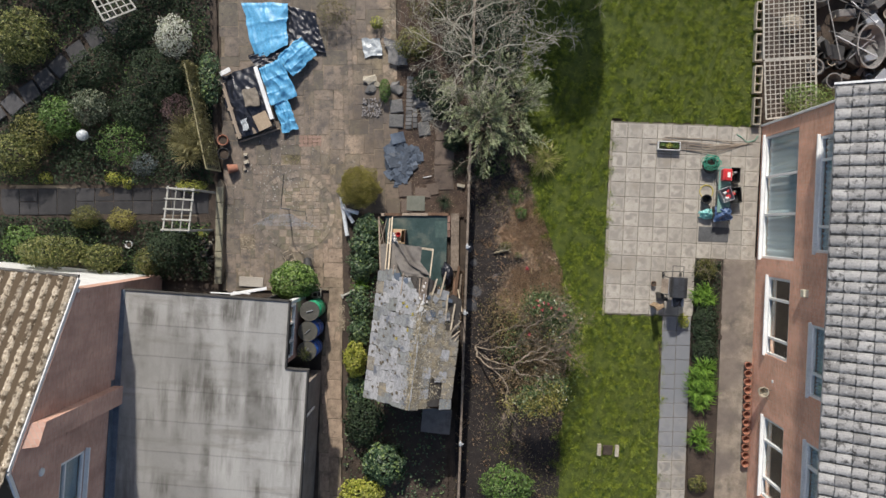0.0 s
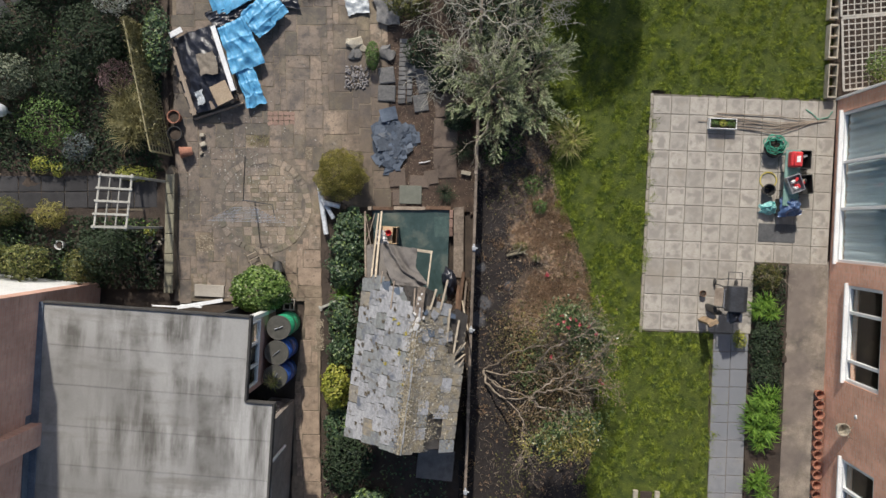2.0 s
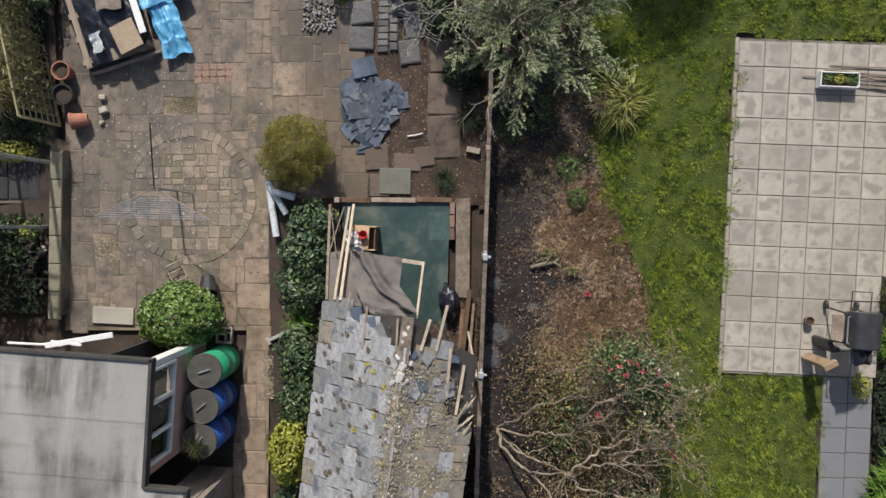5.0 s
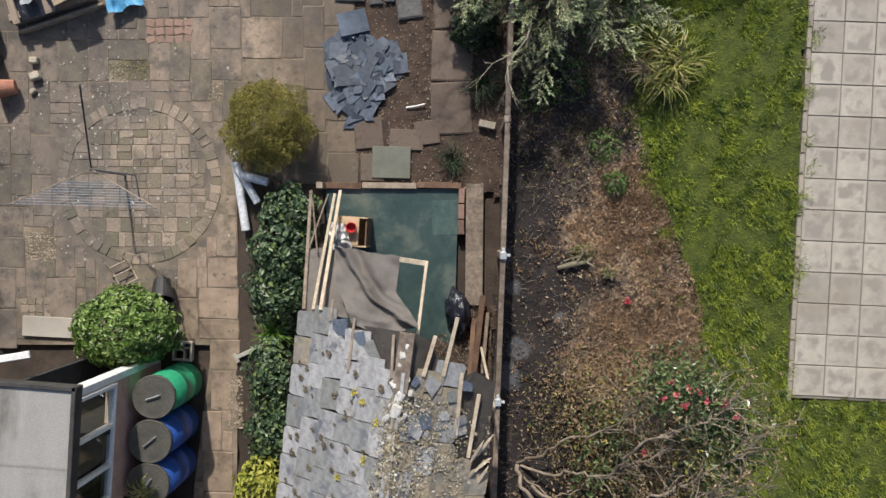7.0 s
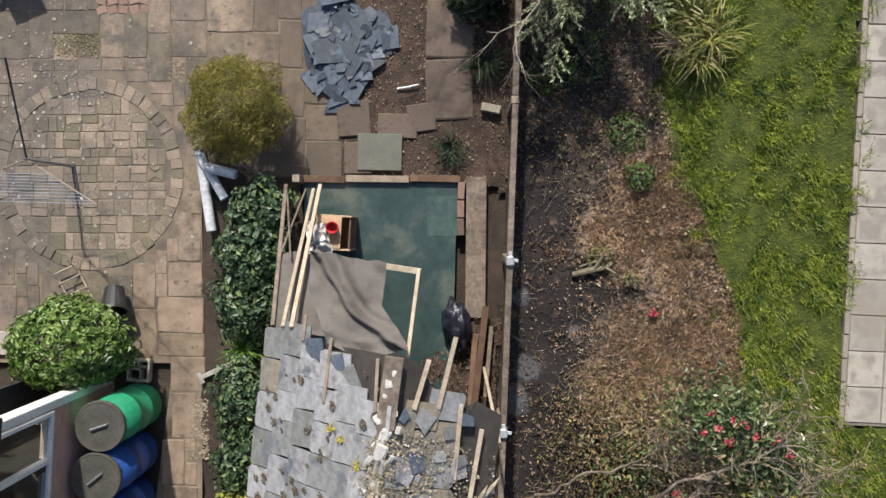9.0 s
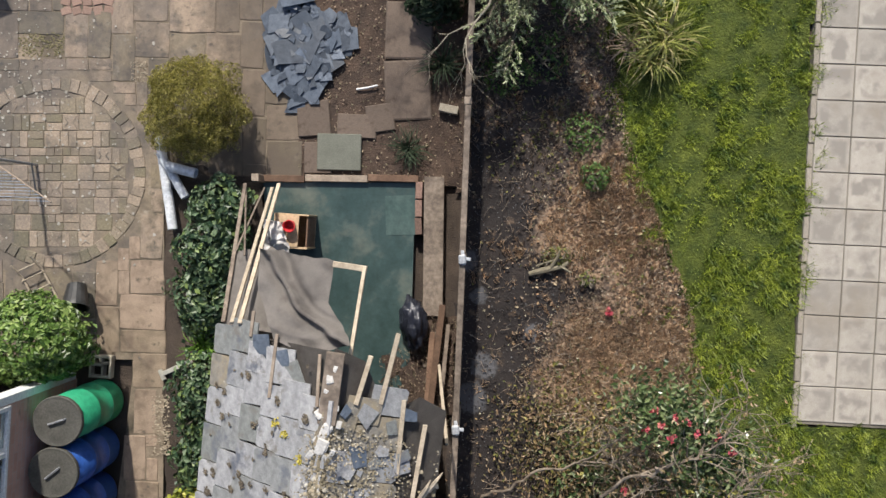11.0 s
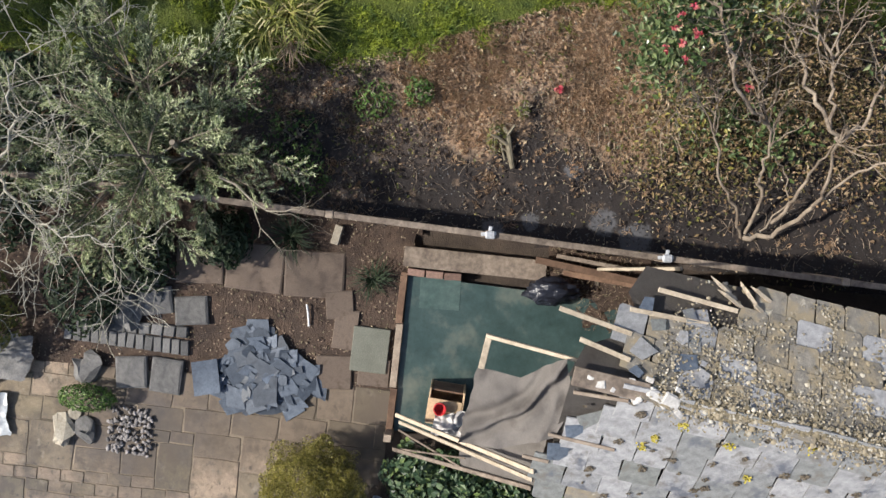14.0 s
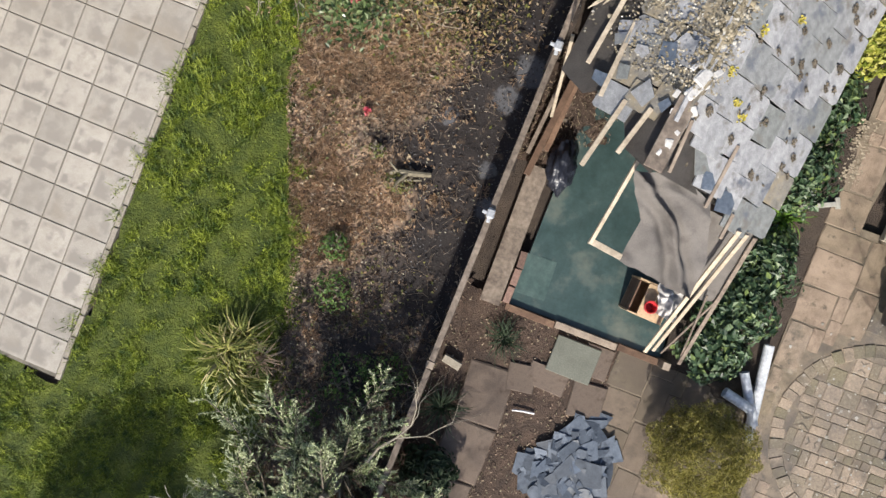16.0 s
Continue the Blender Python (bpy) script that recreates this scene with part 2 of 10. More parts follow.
def damp_side(m, shade, drift, lo, hi):
    """Blue-grey damp that gathers towards one side of the yard in uneven patches."""
    nt = m.node_tree
    b = nt.nodes["Principled BSDF"]
    old = b.inputs["Base Color"].links[0].from_socket
    g = nt.nodes.new("ShaderNodeNewGeometry")
    n = nt.nodes.new("ShaderNodeTexNoise")
    n.inputs["Scale"].default_value, n.inputs["Detail"].default_value, n.inputs["Roughness"].default_value = 0.9, 7, 0.65
    nt.links.new(g.outputs["Position"], n.inputs["Vector"])
    dot = nt.nodes.new("ShaderNodeVectorMath")
    dot.operation = "DOT_PRODUCT"
    dot.inputs[1].default_value = (drift[0], drift[1], 0)
    nt.links.new(g.outputs["Position"], dot.inputs[0])
    add = nt.nodes.new("ShaderNodeMath")
    nt.links.new(n.outputs["Fac"], add.inputs[0])
    nt.links.new(dot.outputs["Value"], add.inputs[1])
    f = ramp(nt, add.outputs[0], [(lo, (0, 0, 0)), (hi, (1, 1, 1))])
    nt.links.new(mixc(nt, f, old, mixc(nt, 0.45, old, shade)), b.inputs["Base Color"])


blotched(YARD, (0.115, 0.094, 0.07), 1.3, 0.5, 0.66)
blotched(YARD, (0.15, 0.122, 0.092), 2.9, 0.5, 0.64)
blotched(YARD, (0.36, 0.31, 0.24), 5.0, 0.58, 0.74)
blotched(YARD, (0.085, 0.075, 0.06), 8.0, 0.56, 0.7)
blotched(YARD_PATH, (0.15, 0.11, 0.082), 2.2, 0.52, 0.66)
blotched(YARD_PATH, (0.1, 0.082, 0.062), 7.0, 0.58, 0.7)
blotched(SETT, (0.15, 0.125, 0.097), 2.4, 0.52, 0.68)
blotched(SETT, (0.46, 0.41, 0.34), 9.0, 0.62, 0.7)
# Mud by the bare earth; the golden bush's shade is in this darkening too.
patches(YARD, (0.105, 0.083, 0.065), [(-1.75, 1.6, 0.9), (-1.7, 3.2, 0.7), (-1.9, 4.2, 0.8), (-1.5, 2.3, 0.6)], 0.75, 0.4, 3.0, 0.5)
damp_side(YARD, (0.06, 0.064, 0.076), (-0.085, 0.03), 0.74, 0.94)
damp_side(SETT, (0.06, 0.064, 0.076), (-0.085, 0.03), 0.8, 1.0)
blotched(ROOF_TILE_DARK, (0.07, 0.068, 0.066), 5.0, 0.53, 0.66)
blotched(ROOF_TILE_DARK, (0.44, 0.43, 0.42), 11.0, 0.6, 0.68)
blotched(SLATE, (0.17, 0.158, 0.14), 5.5, 0.56, 0.68)
blotched(SLATE, (0.12, 0.13, 0.155), 2.6, 0.56, 0.66)
blotched(SLATE_OLD, (0.3, 0.25, 0.17), 5.0, 0.45, 0.6)
blotched(SLATE_OLD, (0.42, 0.39, 0.32), 13.0, 0.6, 0.68)
blotched(ROOF_TILE_MOSS, (0.07, 0.05, 0.03), 5.0, 0.52, 0.6)
blotched(ROOF_TILE_MOSS, (0.78, 0.7, 0.58), 8.0, 0.58, 0.66)
patches(FELT_ROOF, (0.13, 0.125, 0.115), [(-7.6, -3.0, 1.1), (-7.5, -4.8, 1.3), (-8.0, -6.4, 1.2), (-5.3, -3.4, 0.5), (-5.0, -4.6, 0.5), (-6.9, -6.8, 0.7)], 0.45, 0.6, 1.2, 0.5)
blotched(SLAB_PALE, (0.27, 0.235, 0.19), 0.6, 0.55, 0.7)
patches(SLAB_PATH, (0.185, 0.195, 0.215), [(7.1, -3.1, 0.7), (7.05, -3.9, 0.7), (6.95, -4.8, 0.7), (6.95, -5.7, 0.6), (7.2, -2.4, 0.4)], 0.8, 0.5, 2.5, 0.45)
patches(CONCRETE, (0.15, 0.125, 0.112), [(8.8, -0.9, 0.5), (8.75, -1.7, 0.4), (8.72, -2.9, 0.4), (8.7, -3.8, 0.45), (8.6, -5.2, 0.4), (8.5, -6.6, 0.4)], 0.7, 0.6, 2.6, 0.5)

# ---- builders ----


def mesh_from(bm, name, material, smooth=False):
    me = bpy.data.meshes.new(name)
    bm.normal_update()
    bm.to_mesh(me)
    bm.free()
    for m in material if isinstance(material, (list, tuple)) else [material]:
        me.materials.append(m)
    if smooth:
        me.polygons.foreach_set("use_smooth", [True] * len(me.polygons))
    return me


def part(name, bm, material, parent, label="", smooth=False):
    """One mesh object under a thing or a part; bm in world space, or a mesh that is shared."""
    me = bm if isinstance(bm, bpy.types.Mesh) else mesh_from(bm, name, material, smooth)
    ob = new(name, me)
    if parent:
        ob.parent = parent
        up = parent
        m = Matrix()
        while up:
            m = up.matrix_basis.inverted() if up is parent else m @ up.matrix_basis.inverted()
            up = up.parent
        ob.matrix_basis = m
    if label:
        tagged(ob, label)
    return ob


def thing(name, label, category, at=(0, 0, 0), turn=0.0, group="", kind=""):
    """An empty at the thing's base; its parts are children, in its own axes."""
    ob = new(name)
    ob.empty_display_size = 0.1
    ob.matrix_basis = pose(*at, 0, 0, turn)
    return tagged(ob, label, category, group, kind)


def sub(name, bm, material, parent, label="", smooth=False):
    """A part whose mesh is given in its parent's own axes."""
    me = bm if isinstance(bm, bpy.types.Mesh) else mesh_from(bm, name, material, smooth)
    ob = new(name, me)
    ob.parent = parent
    if label:
        tagged(ob, label)
    return ob


def solo(name, bm, material, label, category, group="", kind="", smooth=False, at=None, turn=0.0):
    """A thing of one mesh."""
    me = bm if isinstance(bm, bpy.types.Mesh) else mesh_from(bm, name, material, smooth)
    ob = new(name, me)
    if at:
        ob.matrix_basis = pose(*at, 0, 0, turn)
    return tagged(ob, label, category, group, kind)


def box(bm, centre, size, rz=0.0, rx=0.0, ry=0.0, bevel=0.0, mi=0):
    m = pose(*centre, rx, ry, rz) @ Matrix.Diagonal((*size, 1))
    r = bmesh.ops.create_cube(bm, size=1, matrix=m)
    vs = r["verts"]
    fs = {f for v in vs for f in v.link_faces}
    for f in fs:
        f.material_index = mi
    if bevel:
        es = {e for v in vs for e in v.link_edges}
        bmesh.ops.bevel(bm, geom=list(es), offset=bevel, segments=1, affect="EDGES")
    return bm


def beam(bm, a, b, w, h=None, bevel=0.0, up=(0, 0, 1)):
    """A bar of section w x h from a to b."""
    a, b = Vector(a), Vector(b)
    h = h or w
    d = b - a
    z = d.normalized()
    x = Vector(up).cross(z)
    if x.length < 1e-3:
        x = Vector((1, 0, 0)).cross(z)
    x.normalize()
    y = z.cross(x)
    m = Matrix((x, y, z)).transposed().to_4x4()
    m.translation = (a + b) / 2
    r = bmesh.ops.create_cube(bm, size=1, matrix=m @ Matrix.Diagonal((w, h, d.length, 1)))
    if bevel:
        es = {e for v in r["verts"] for e in v.link_edges}
        bmesh.ops.bevel(bm, geom=list(es), offset=bevel, segments=1, affect="EDGES")
    return bm


def tube(bm, pts, radii, sides=7, cap=True):
    """A tapering round bar along a line of points."""
    pts = [Vector(p) for p in pts]
    if isinstance(radii, (int, float)):
        radii = [radii] * len(pts)
    rings = []
    x = None
    for i, p in enumerate(pts):
        d = (pts[min(i + 1, len(pts) - 1)] - pts[max(i - 1, 0)]).normalized()
        if x is None:
            x = d.orthogonal().normalized()
        x = (x - d * x.dot(d))
        x = x.normalized() if x.length > 1e-4 else d.orthogonal().normalized()
        y = d.cross(x)
        rings.append([bm.verts.new(p + (x * math.cos(k * 2 * math.pi / sides) + y * math.sin(k * 2 * math.pi / sides)) * radii[i]) for k in range(sides)])
    for a, b in zip(rings, rings[1:]):
        for k in range(sides):
            bm.faces.new((a[k], a[(k + 1) % sides], b[(k + 1) % sides], b[k]))
    if cap:
        bm.faces.new(rings[0][::-1])
        bm.faces.new(rings[-1])
    return bm


def lathe(bm, profile, sides=20, at=(0, 0, 0), m=None):
    """A turned shape from (radius, height) pairs."""
    m = m or Matrix.Translation(at)
    rings = []
    for r, z in profile:
        if r <= 1e-5:
            rings.append([bm.verts.new(m @ Vector((0, 0, z)))])
        else:
            rings.append([bm.verts.new(m @ Vector((r * math.cos(k * 2 * math.pi / sides), r * math.sin(k * 2 * math.pi / sides), z))) for k in range(sides)])
    for a, b in zip(rings, rings[1:]):
        for k in range(sides):
            k2 = (k + 1) % sides
            if len(a) == 1 and len(b) > 1:
                bm.faces.new((a[0], b[k2], b[k]))
            elif len(b) == 1 and len(a) > 1:
                bm.faces.new((a[k], a[k2], b[0]))
            elif len(a) > 1:
                bm.faces.new((a[k], a[k2], b[k2], b[k]))
    return bm


def slab_poly(bm, pts, z0, z1):
    """A flat-topped prism over an outline."""
    lo = [bm.verts.new((x, y, z0)) for x, y in pts]
    hi = [bm.verts.new((x, y, z1)) for x, y in pts]
    n = len(pts)
    bm.faces.new(hi)
    bm.faces.new(lo[::-1])
    for i in range(n):
        bm.faces.new((lo[i], lo[(i + 1) % n], hi[(i + 1) % n], hi[i]))
    bmesh.ops.recalc_face_normals(bm, faces=bm.faces)
    return bm


def inside(pts, x, y):
    r = False
    for (x1, y1), (x2, y2) in zip(pts, pts[1:] + pts[:1]):
        if (y1 > y) != (y2 > y) and x < (x2 - x1) * (y - y1) / (y2 - y1) + x1:
            r = not r
    return r


def sheet(name, pts, z, step, material, label, category, amp=0.02, scale=1.5, edge=0.0):
    """Uneven ground over an outline: a grid whose cells lie inside it."""
    xs = [p[0] for p in pts]
    ys = [p[1] for p in pts]
    bm = bmesh.new()
    grid = {}
    x0, y0 = min(xs), min(ys)
    nx, ny = int((max(xs) - x0) / step) + 2, int((max(ys) - y0) / step) + 2

    def v(i, j):
        if (i, j) not in grid:
            x, y = x0 + i * step, y0 + j * step
            x += 0.35 * step * noise.noise((x * 9, y * 9, 1))
            y += 0.35 * step * noise.noise((x * 9, y * 9, 5))
            grid[i, j] = bm.verts.new((x, y, z + amp * noise.noise((x * scale, y * scale, 3)) + amp * 0.5 * noise.noise((x * scale * 4, y * scale * 4, 7))))
        return grid[i, j]

    for i in range(nx):
        for j in range(ny):
            if inside(pts, x0 + (i + 0.5) * step, y0 + (j + 0.5) * step):
                bm.faces.new((v(i, j), v(i + 1, j), v(i + 1, j + 1), v(i, j + 1)))
    return solo(name, bm, material, label, category, kind="structure", smooth=True)


def raw_mesh(name, verts, faces, material, smooth=False):
    me = bpy.data.meshes.new(name)
    me.from_pydata(verts, [], faces)
    for m in material if isinstance(material, (list, tuple)) else [material]:
        me.materials.append(m)
    if smooth:
        me.polygons.foreach_set("use_smooth", [True] * len(me.polygons))
    return me


def leaves(rng, centres, normals, size, aspect=0.5, fold=0.25, spread=0.6):
    """Pointed leaves of four corners and a folded rib, each at a centre and facing roughly along a normal."""
    n = len(centres)
    c = np.asarray(centres, float)
    nm = np.asarray(normals, float) + rng.normal(0, spread, (n, 3))
    nm /= np.linalg.norm(nm, axis=1)[:, None] + 1e-9
    t = rng.normal(0, 1, (n, 3))
    t -= nm * (t * nm).sum(1)[:, None]
    t /= np.linalg.norm(t, axis=1)[:, None] + 1e-9
    s = np.cross(nm, t)
    ln = size * rng.uniform(0.6, 1.35, (n, 1))
    w = ln * aspect
    a = c - t * ln * 0.5
    b = c + t * ln * 0.5 - nm * ln * 0.12
    l = c + s * w * 0.5 + nm * ln * fold * 0.4
    r = c - s * w * 0.5 + nm * ln * fold * 0.4
    verts = np.stack([a, l, b, r], 1).reshape(-1, 3)
    k = np.arange(n) * 4
    faces = np.concatenate([np.stack([k, k + 2, k + 1], 1), np.stack([k, k + 3, k + 2], 1)])
    return verts.tolist(), faces.tolist()


def leaf_material(name, stops, rough=0.5, trans=0.25):
    """Leaf colours picked per leaf from a ramp, with a little light passing through."""
    m = bpy.data.materials.new(name)
    m.use_nodes = True
    nt = m.node_tree
    b = nt.nodes["Principled BSDF"]
    g = nt.nodes.new("ShaderNodeNewGeometry")
    n = len(stops)
    col = ramp(nt, g.outputs["Random Per Island"], [(i / max(1, n - 1), c) for i, c in enumerate(stops)])
    patch = ramp(nt, noise_tex(nt, 3.0, 3, 0.6), [(0.3, (0.72, 0.72, 0.72)), (0.7, (1.25, 1.25, 1.25))])
    col = mixc(nt, 0.8, col, patch, "MULTIPLY")
    nt.links.new(col, b.inputs["Base Color"])
    b.inputs["Roughness"].default_value = rough
    tr = nt.nodes.new("ShaderNodeBsdfTranslucent")
    nt.links.new(col, tr.inputs["Color"])
    mx = nt.nodes.new("ShaderNodeMixShader")
    mx.inputs[0].default_value = trans
    nt.links.new(b.outputs[0], mx.inputs[1])
    nt.links.new(tr.outputs[0], mx.inputs[2])
    nt.links.new(mx.outputs[0], nt.nodes["Material Output"].inputs["Surface"])
    return m


L_MOSS = leaf_material("tan_moss", [(0.13, 0.11, 0.07), (0.2, 0.17, 0.112), (0.3, 0.25, 0.165), (0.36, 0.31, 0.22), (0.52, 0.49, 0.42)], rough=0.9, trans=0.0)
L_DARKMOSS = leaf_material("dark_moss", [(0.075, 0.06, 0.042), (0.13, 0.105, 0.075), (0.21, 0.175, 0.125)], rough=0.9, trans=0.0)
L_GRAVEL = leaf_material("tan_gravel", [(0.16, 0.125, 0.085), (0.3, 0.25, 0.18), (0.42, 0.36, 0.27)], rough=0.8, trans=0.0)
L_GRAVEL_MOSS = leaf_material("mossy_gravel", [(0.09, 0.08, 0.035), (0.17, 0.15, 0.07), (0.25, 0.215, 0.12)], rough=0.8, trans=0.0)
L_PALE_LICHEN = leaf_material("pale_lichen", [(0.25, 0.235, 0.2), (0.33, 0.31, 0.27), (0.45, 0.43, 0.385)], rough=0.9, trans=0.0)
L_LICHEN = leaf_material("yellow_lichen", [(0.35, 0.3, 0.05), (0.5, 0.42, 0.08)], rough=0.9, trans=0.0)

# ---- ground ----
bm = bmesh.new()
slab_poly(bm, [(-900, -900), (900, -900), (900, 900), (-900, 900)], -0.4, -0.09)
solo("ground", bm, EARTH, "bare dark garden earth under everything", "ground", kind="structure")

LAWN = [(2.55, 12), (2.45, 6), (2.55, 3.2), (2.75, 1.7), (3.15, 0.6), (3.6, -0.6), (3.75, -2.0), (3.72, -4.0), (3.6, -6), (3.5, -12),
        (6.42, -12), (6.62, -7.7), (6.72, -2.06), (4.93, -2.06), (5.19, 3.93), (9.5, 3.68), (9.75, 12)]
sheet("lawn", LAWN, -0.02, 0.12, TURF, "green mown lawn with worn mossy patches", "lawn", amp=0.02, scale=1.2)
SOIL = [(0.9, 12), (0.88, 2), (0.75, -0.5), (0.5, -4), (0.2, -12), (3.55, -12), (3.65, -6), (3.75, -4.0), (3.78, -2.0), (3.63, -0.6), (3.18, 0.6), (2.8, 1.7), (2.6, 3.2), (2.5, 6), (2.6, 12)]
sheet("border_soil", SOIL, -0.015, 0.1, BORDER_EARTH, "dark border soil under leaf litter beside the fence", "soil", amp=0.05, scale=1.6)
BARE = [(-1.35, 5.2), (-1.3, 1.0), (0.5, 1.0), (0.85, 0.9), (0.95, 5.2), (0.6, 9), (-1.1, 9)]
sheet("bare_earth", BARE, -0.01, 0.09, RED_EARTH, "trodden reddish earth in front of the shed", "soil", amp=0.025, scale=2.5)
GARDEN = [(-20, -0.95), (-6.95, -0.95), (-6.95, 2.2), (-6.8, 3.0), (-6.9, 12), (-20, 12)]
sheet("garden_soil", GARDEN, 0.0, 0.16, EARTH, "dark moist soil under the planted beds", "soil", amp=0.06, scale=1.2)
sheet("side_bed_soil", [(-3.02, 1.4), (-1.7, 1.2), (-2.1, -4.2), (0.2, -4.2), (0.1, -12), (-3.2, -12), (-3.1, -4)], -0.01, 0.12, EARTH, "dark soil under the ivy beside the shed", "soil", amp=0.04)
sheet("flower_bed_soil", [(7.72, -0.3), (8.58, -0.33), (8.35, -7.4), (8.1, -12), (7.35, -12), (7.5, -7.7)], -0.005, 0.1, EARTH, "dark damp soil of the narrow flower bed", "soil", amp=0.03)

# ---- paving ----


def unit_slab(name, material, bevel=0.012, dome=0.0):
    """A slab one unit square, with a worn edge; the objects that use it set their own width and length."""
    bm = bmesh.new()
    e = 0.5
    i = 0.5 - bevel
    lo = [bm.verts.new((x * e, y * e, 0)) for x, y in ((-1, -1), (1, -1), (1, 1), (-1, 1))]
    mid = [bm.verts.new((x * e, y * e, 0.8)) for x, y in ((-1, -1), (1, -1), (1, 1), (-1, 1))]
    hi = [bm.verts.new((x * i, y * i, 1.0)) for x, y in ((-1, -1), (1, -1), (1, 1), (-1, 1))]
    bm.faces.new(hi)
    for a, b in ((lo, mid), (mid, hi)):
        for k in range(4):
            bm.faces.new((a[k], a[(k + 1) % 4], b[(k + 1) % 4], b[k]))
    return mesh_from(bm, name, material)


def worn_slab(name, material, seed, wobble=0.016, bevel=0.022):
    """A slab like unit_slab, but with a chipped, uneven outline."""
    r = random.Random(seed)
    rim = []
    for (x0, y0), (x1, y1) in (((-1, -1), (1, -1)), ((1, -1), (1, 1)), ((1, 1), (-1, 1)), ((-1, 1), (-1, -1))):
        for k in range(3):
            u = (k + (r.uniform(-0.15, 0.15) if k else 0.0)) / 3
            out = 1.0 - (r.uniform(0.0, 0.045) if k == 0 else r.uniform(-wobble, wobble))
            rim.append(((x0 + (x1 - x0) * u) * 0.5 * out, (y0 + (y1 - y0) * u) * 0.5 * out))
    bm = bmesh.new()
    rings = [[bm.verts.new((x * q, y * q, z)) for x, y in rim] for q, z in ((1.0, 0.0), (1.0, 0.8), (1 - 2 * bevel, 1.0))]
    bm.faces.new(rings[2])
    for a, b in zip(rings, rings[1:]):
        for k in range(12):
            bm.faces.new((a[k], a[(k + 1) % 12], b[(k + 1) % 12], b[k]))
    return mesh_from(bm, name, material)


def lay(name, me, parent, x, y, z, w, l, h, rz, tip=0.0, rng=random):
    ob = new(name, me)
    ob.parent = parent
    ob.matrix_basis = pose(x, y, z, rng.uniform(-tip, tip), rng.uniform(-tip, tip), rz) @ Matrix.Diagonal((w, l, h, 1))
    return ob


PATIO = pose(5.215, 3.9, 0, 0, 0, -2.6)
SQ = 0.4465


def on_patio(u, v):
    p = PATIO @ Vector((u, -v, 0))
    return p.x, p.y


def build_patio():
    rng = random.Random(3)
    bm = bmesh.new()
    slab_poly(bm, [on_patio(*p) for p in ((0.02, 0.02), (4.5, 0.02), (4.40, 4.1), (2.5, 4.1), (2.4, 5.9), (0.02, 5.9))], -0.25, -0.012)
    base = solo("patio", bm, JOINT_PATIO, "square grey concrete patio slabs with mossy joints", "patio", kind="structure")
    me = unit_slab("slab", SLAB_PALE)
    for r in range(13):
        for c in range(10):
            if r >= 9 and c >= 6 or c == 9 and r > 8:
                continue
            w = SQ if c < 9 else 0.43
            u = c * SQ + w / 2 + 0.05
            x, y = on_patio(u, (r + 0.5) * SQ + 0.06)
            lay("slab", me, base, x, y, -0.045, w - 0.012, SQ - 0.012, 0.045 + rng.uniform(0, 0.006), -2.6 + rng.uniform(-0.5, 0.5), 0.35, rng)
    me = unit_slab("edging_stone", SLAB_EDGE, 0.03)
    for k in range(20):
        x, y = on_patio(0.012 + rng.uniform(-0.004, 0.004), 0.15 + k * 0.298)
        lay("edging_stone", me, base, x, y, -0.2, 0.066, 0.294, 0.208 + rng.uniform(0, 0.008), -2.6 + rng.uniform(-0.6, 0.6), 0.0, rng)
    # path of paired slabs down from the patio
    path = thing("garden_path", "two-wide grey slab path along the lawn edge", "path", kind="structure")
    bm = bmesh.new()
    slab_poly(bm, [(6.76, -2.08), (7.62, -2.06), (7.3, -12), (6.46, -12)], -0.2, -0.014)
    sub("bedding", bm, JOINT, path)
    me2 = unit_slab("slab", SLAB_PATH)
    for r in range(22):
        for c in range(2):
            y = -2.30 - r * 0.445
            x = 6.765 + (y + 2.08) * 0.031 + c * 0.43 + 0.215
            lay("slab", me2, path, x, y, -0.045, 0.42, 0.432, 0.045 + rng.uniform(0, 0.008), -1.8 + rng.uniform(-0.5, 0.5), 0.4, rng)


build_patio()
bm = bmesh.new()
slab_poly(bm, [(8.6, -0.25), (9.75, -0.3), (9.3, -12), (8.15, -12), (8.36, -7.4)], -0.2, 0.0)
solo("concrete_path", bm, CONCRETE, "stained brown concrete path along the house wall", "path", kind="structure")

RING = (-4.5, 1.17)
RING_R = 1.22


INSETS = [(-6.0, 0.21, 0.46, 0.46), (-3.12, -2.1, 0.24, 0.8), (-4.63, 2.82, 0.6, 0.3), (-4.02, 3.36, 0.7, 0.36), (-6.09, -0.77, 0.46, 0.46), (-3.36, 2.44, 0.22, 0.3)]


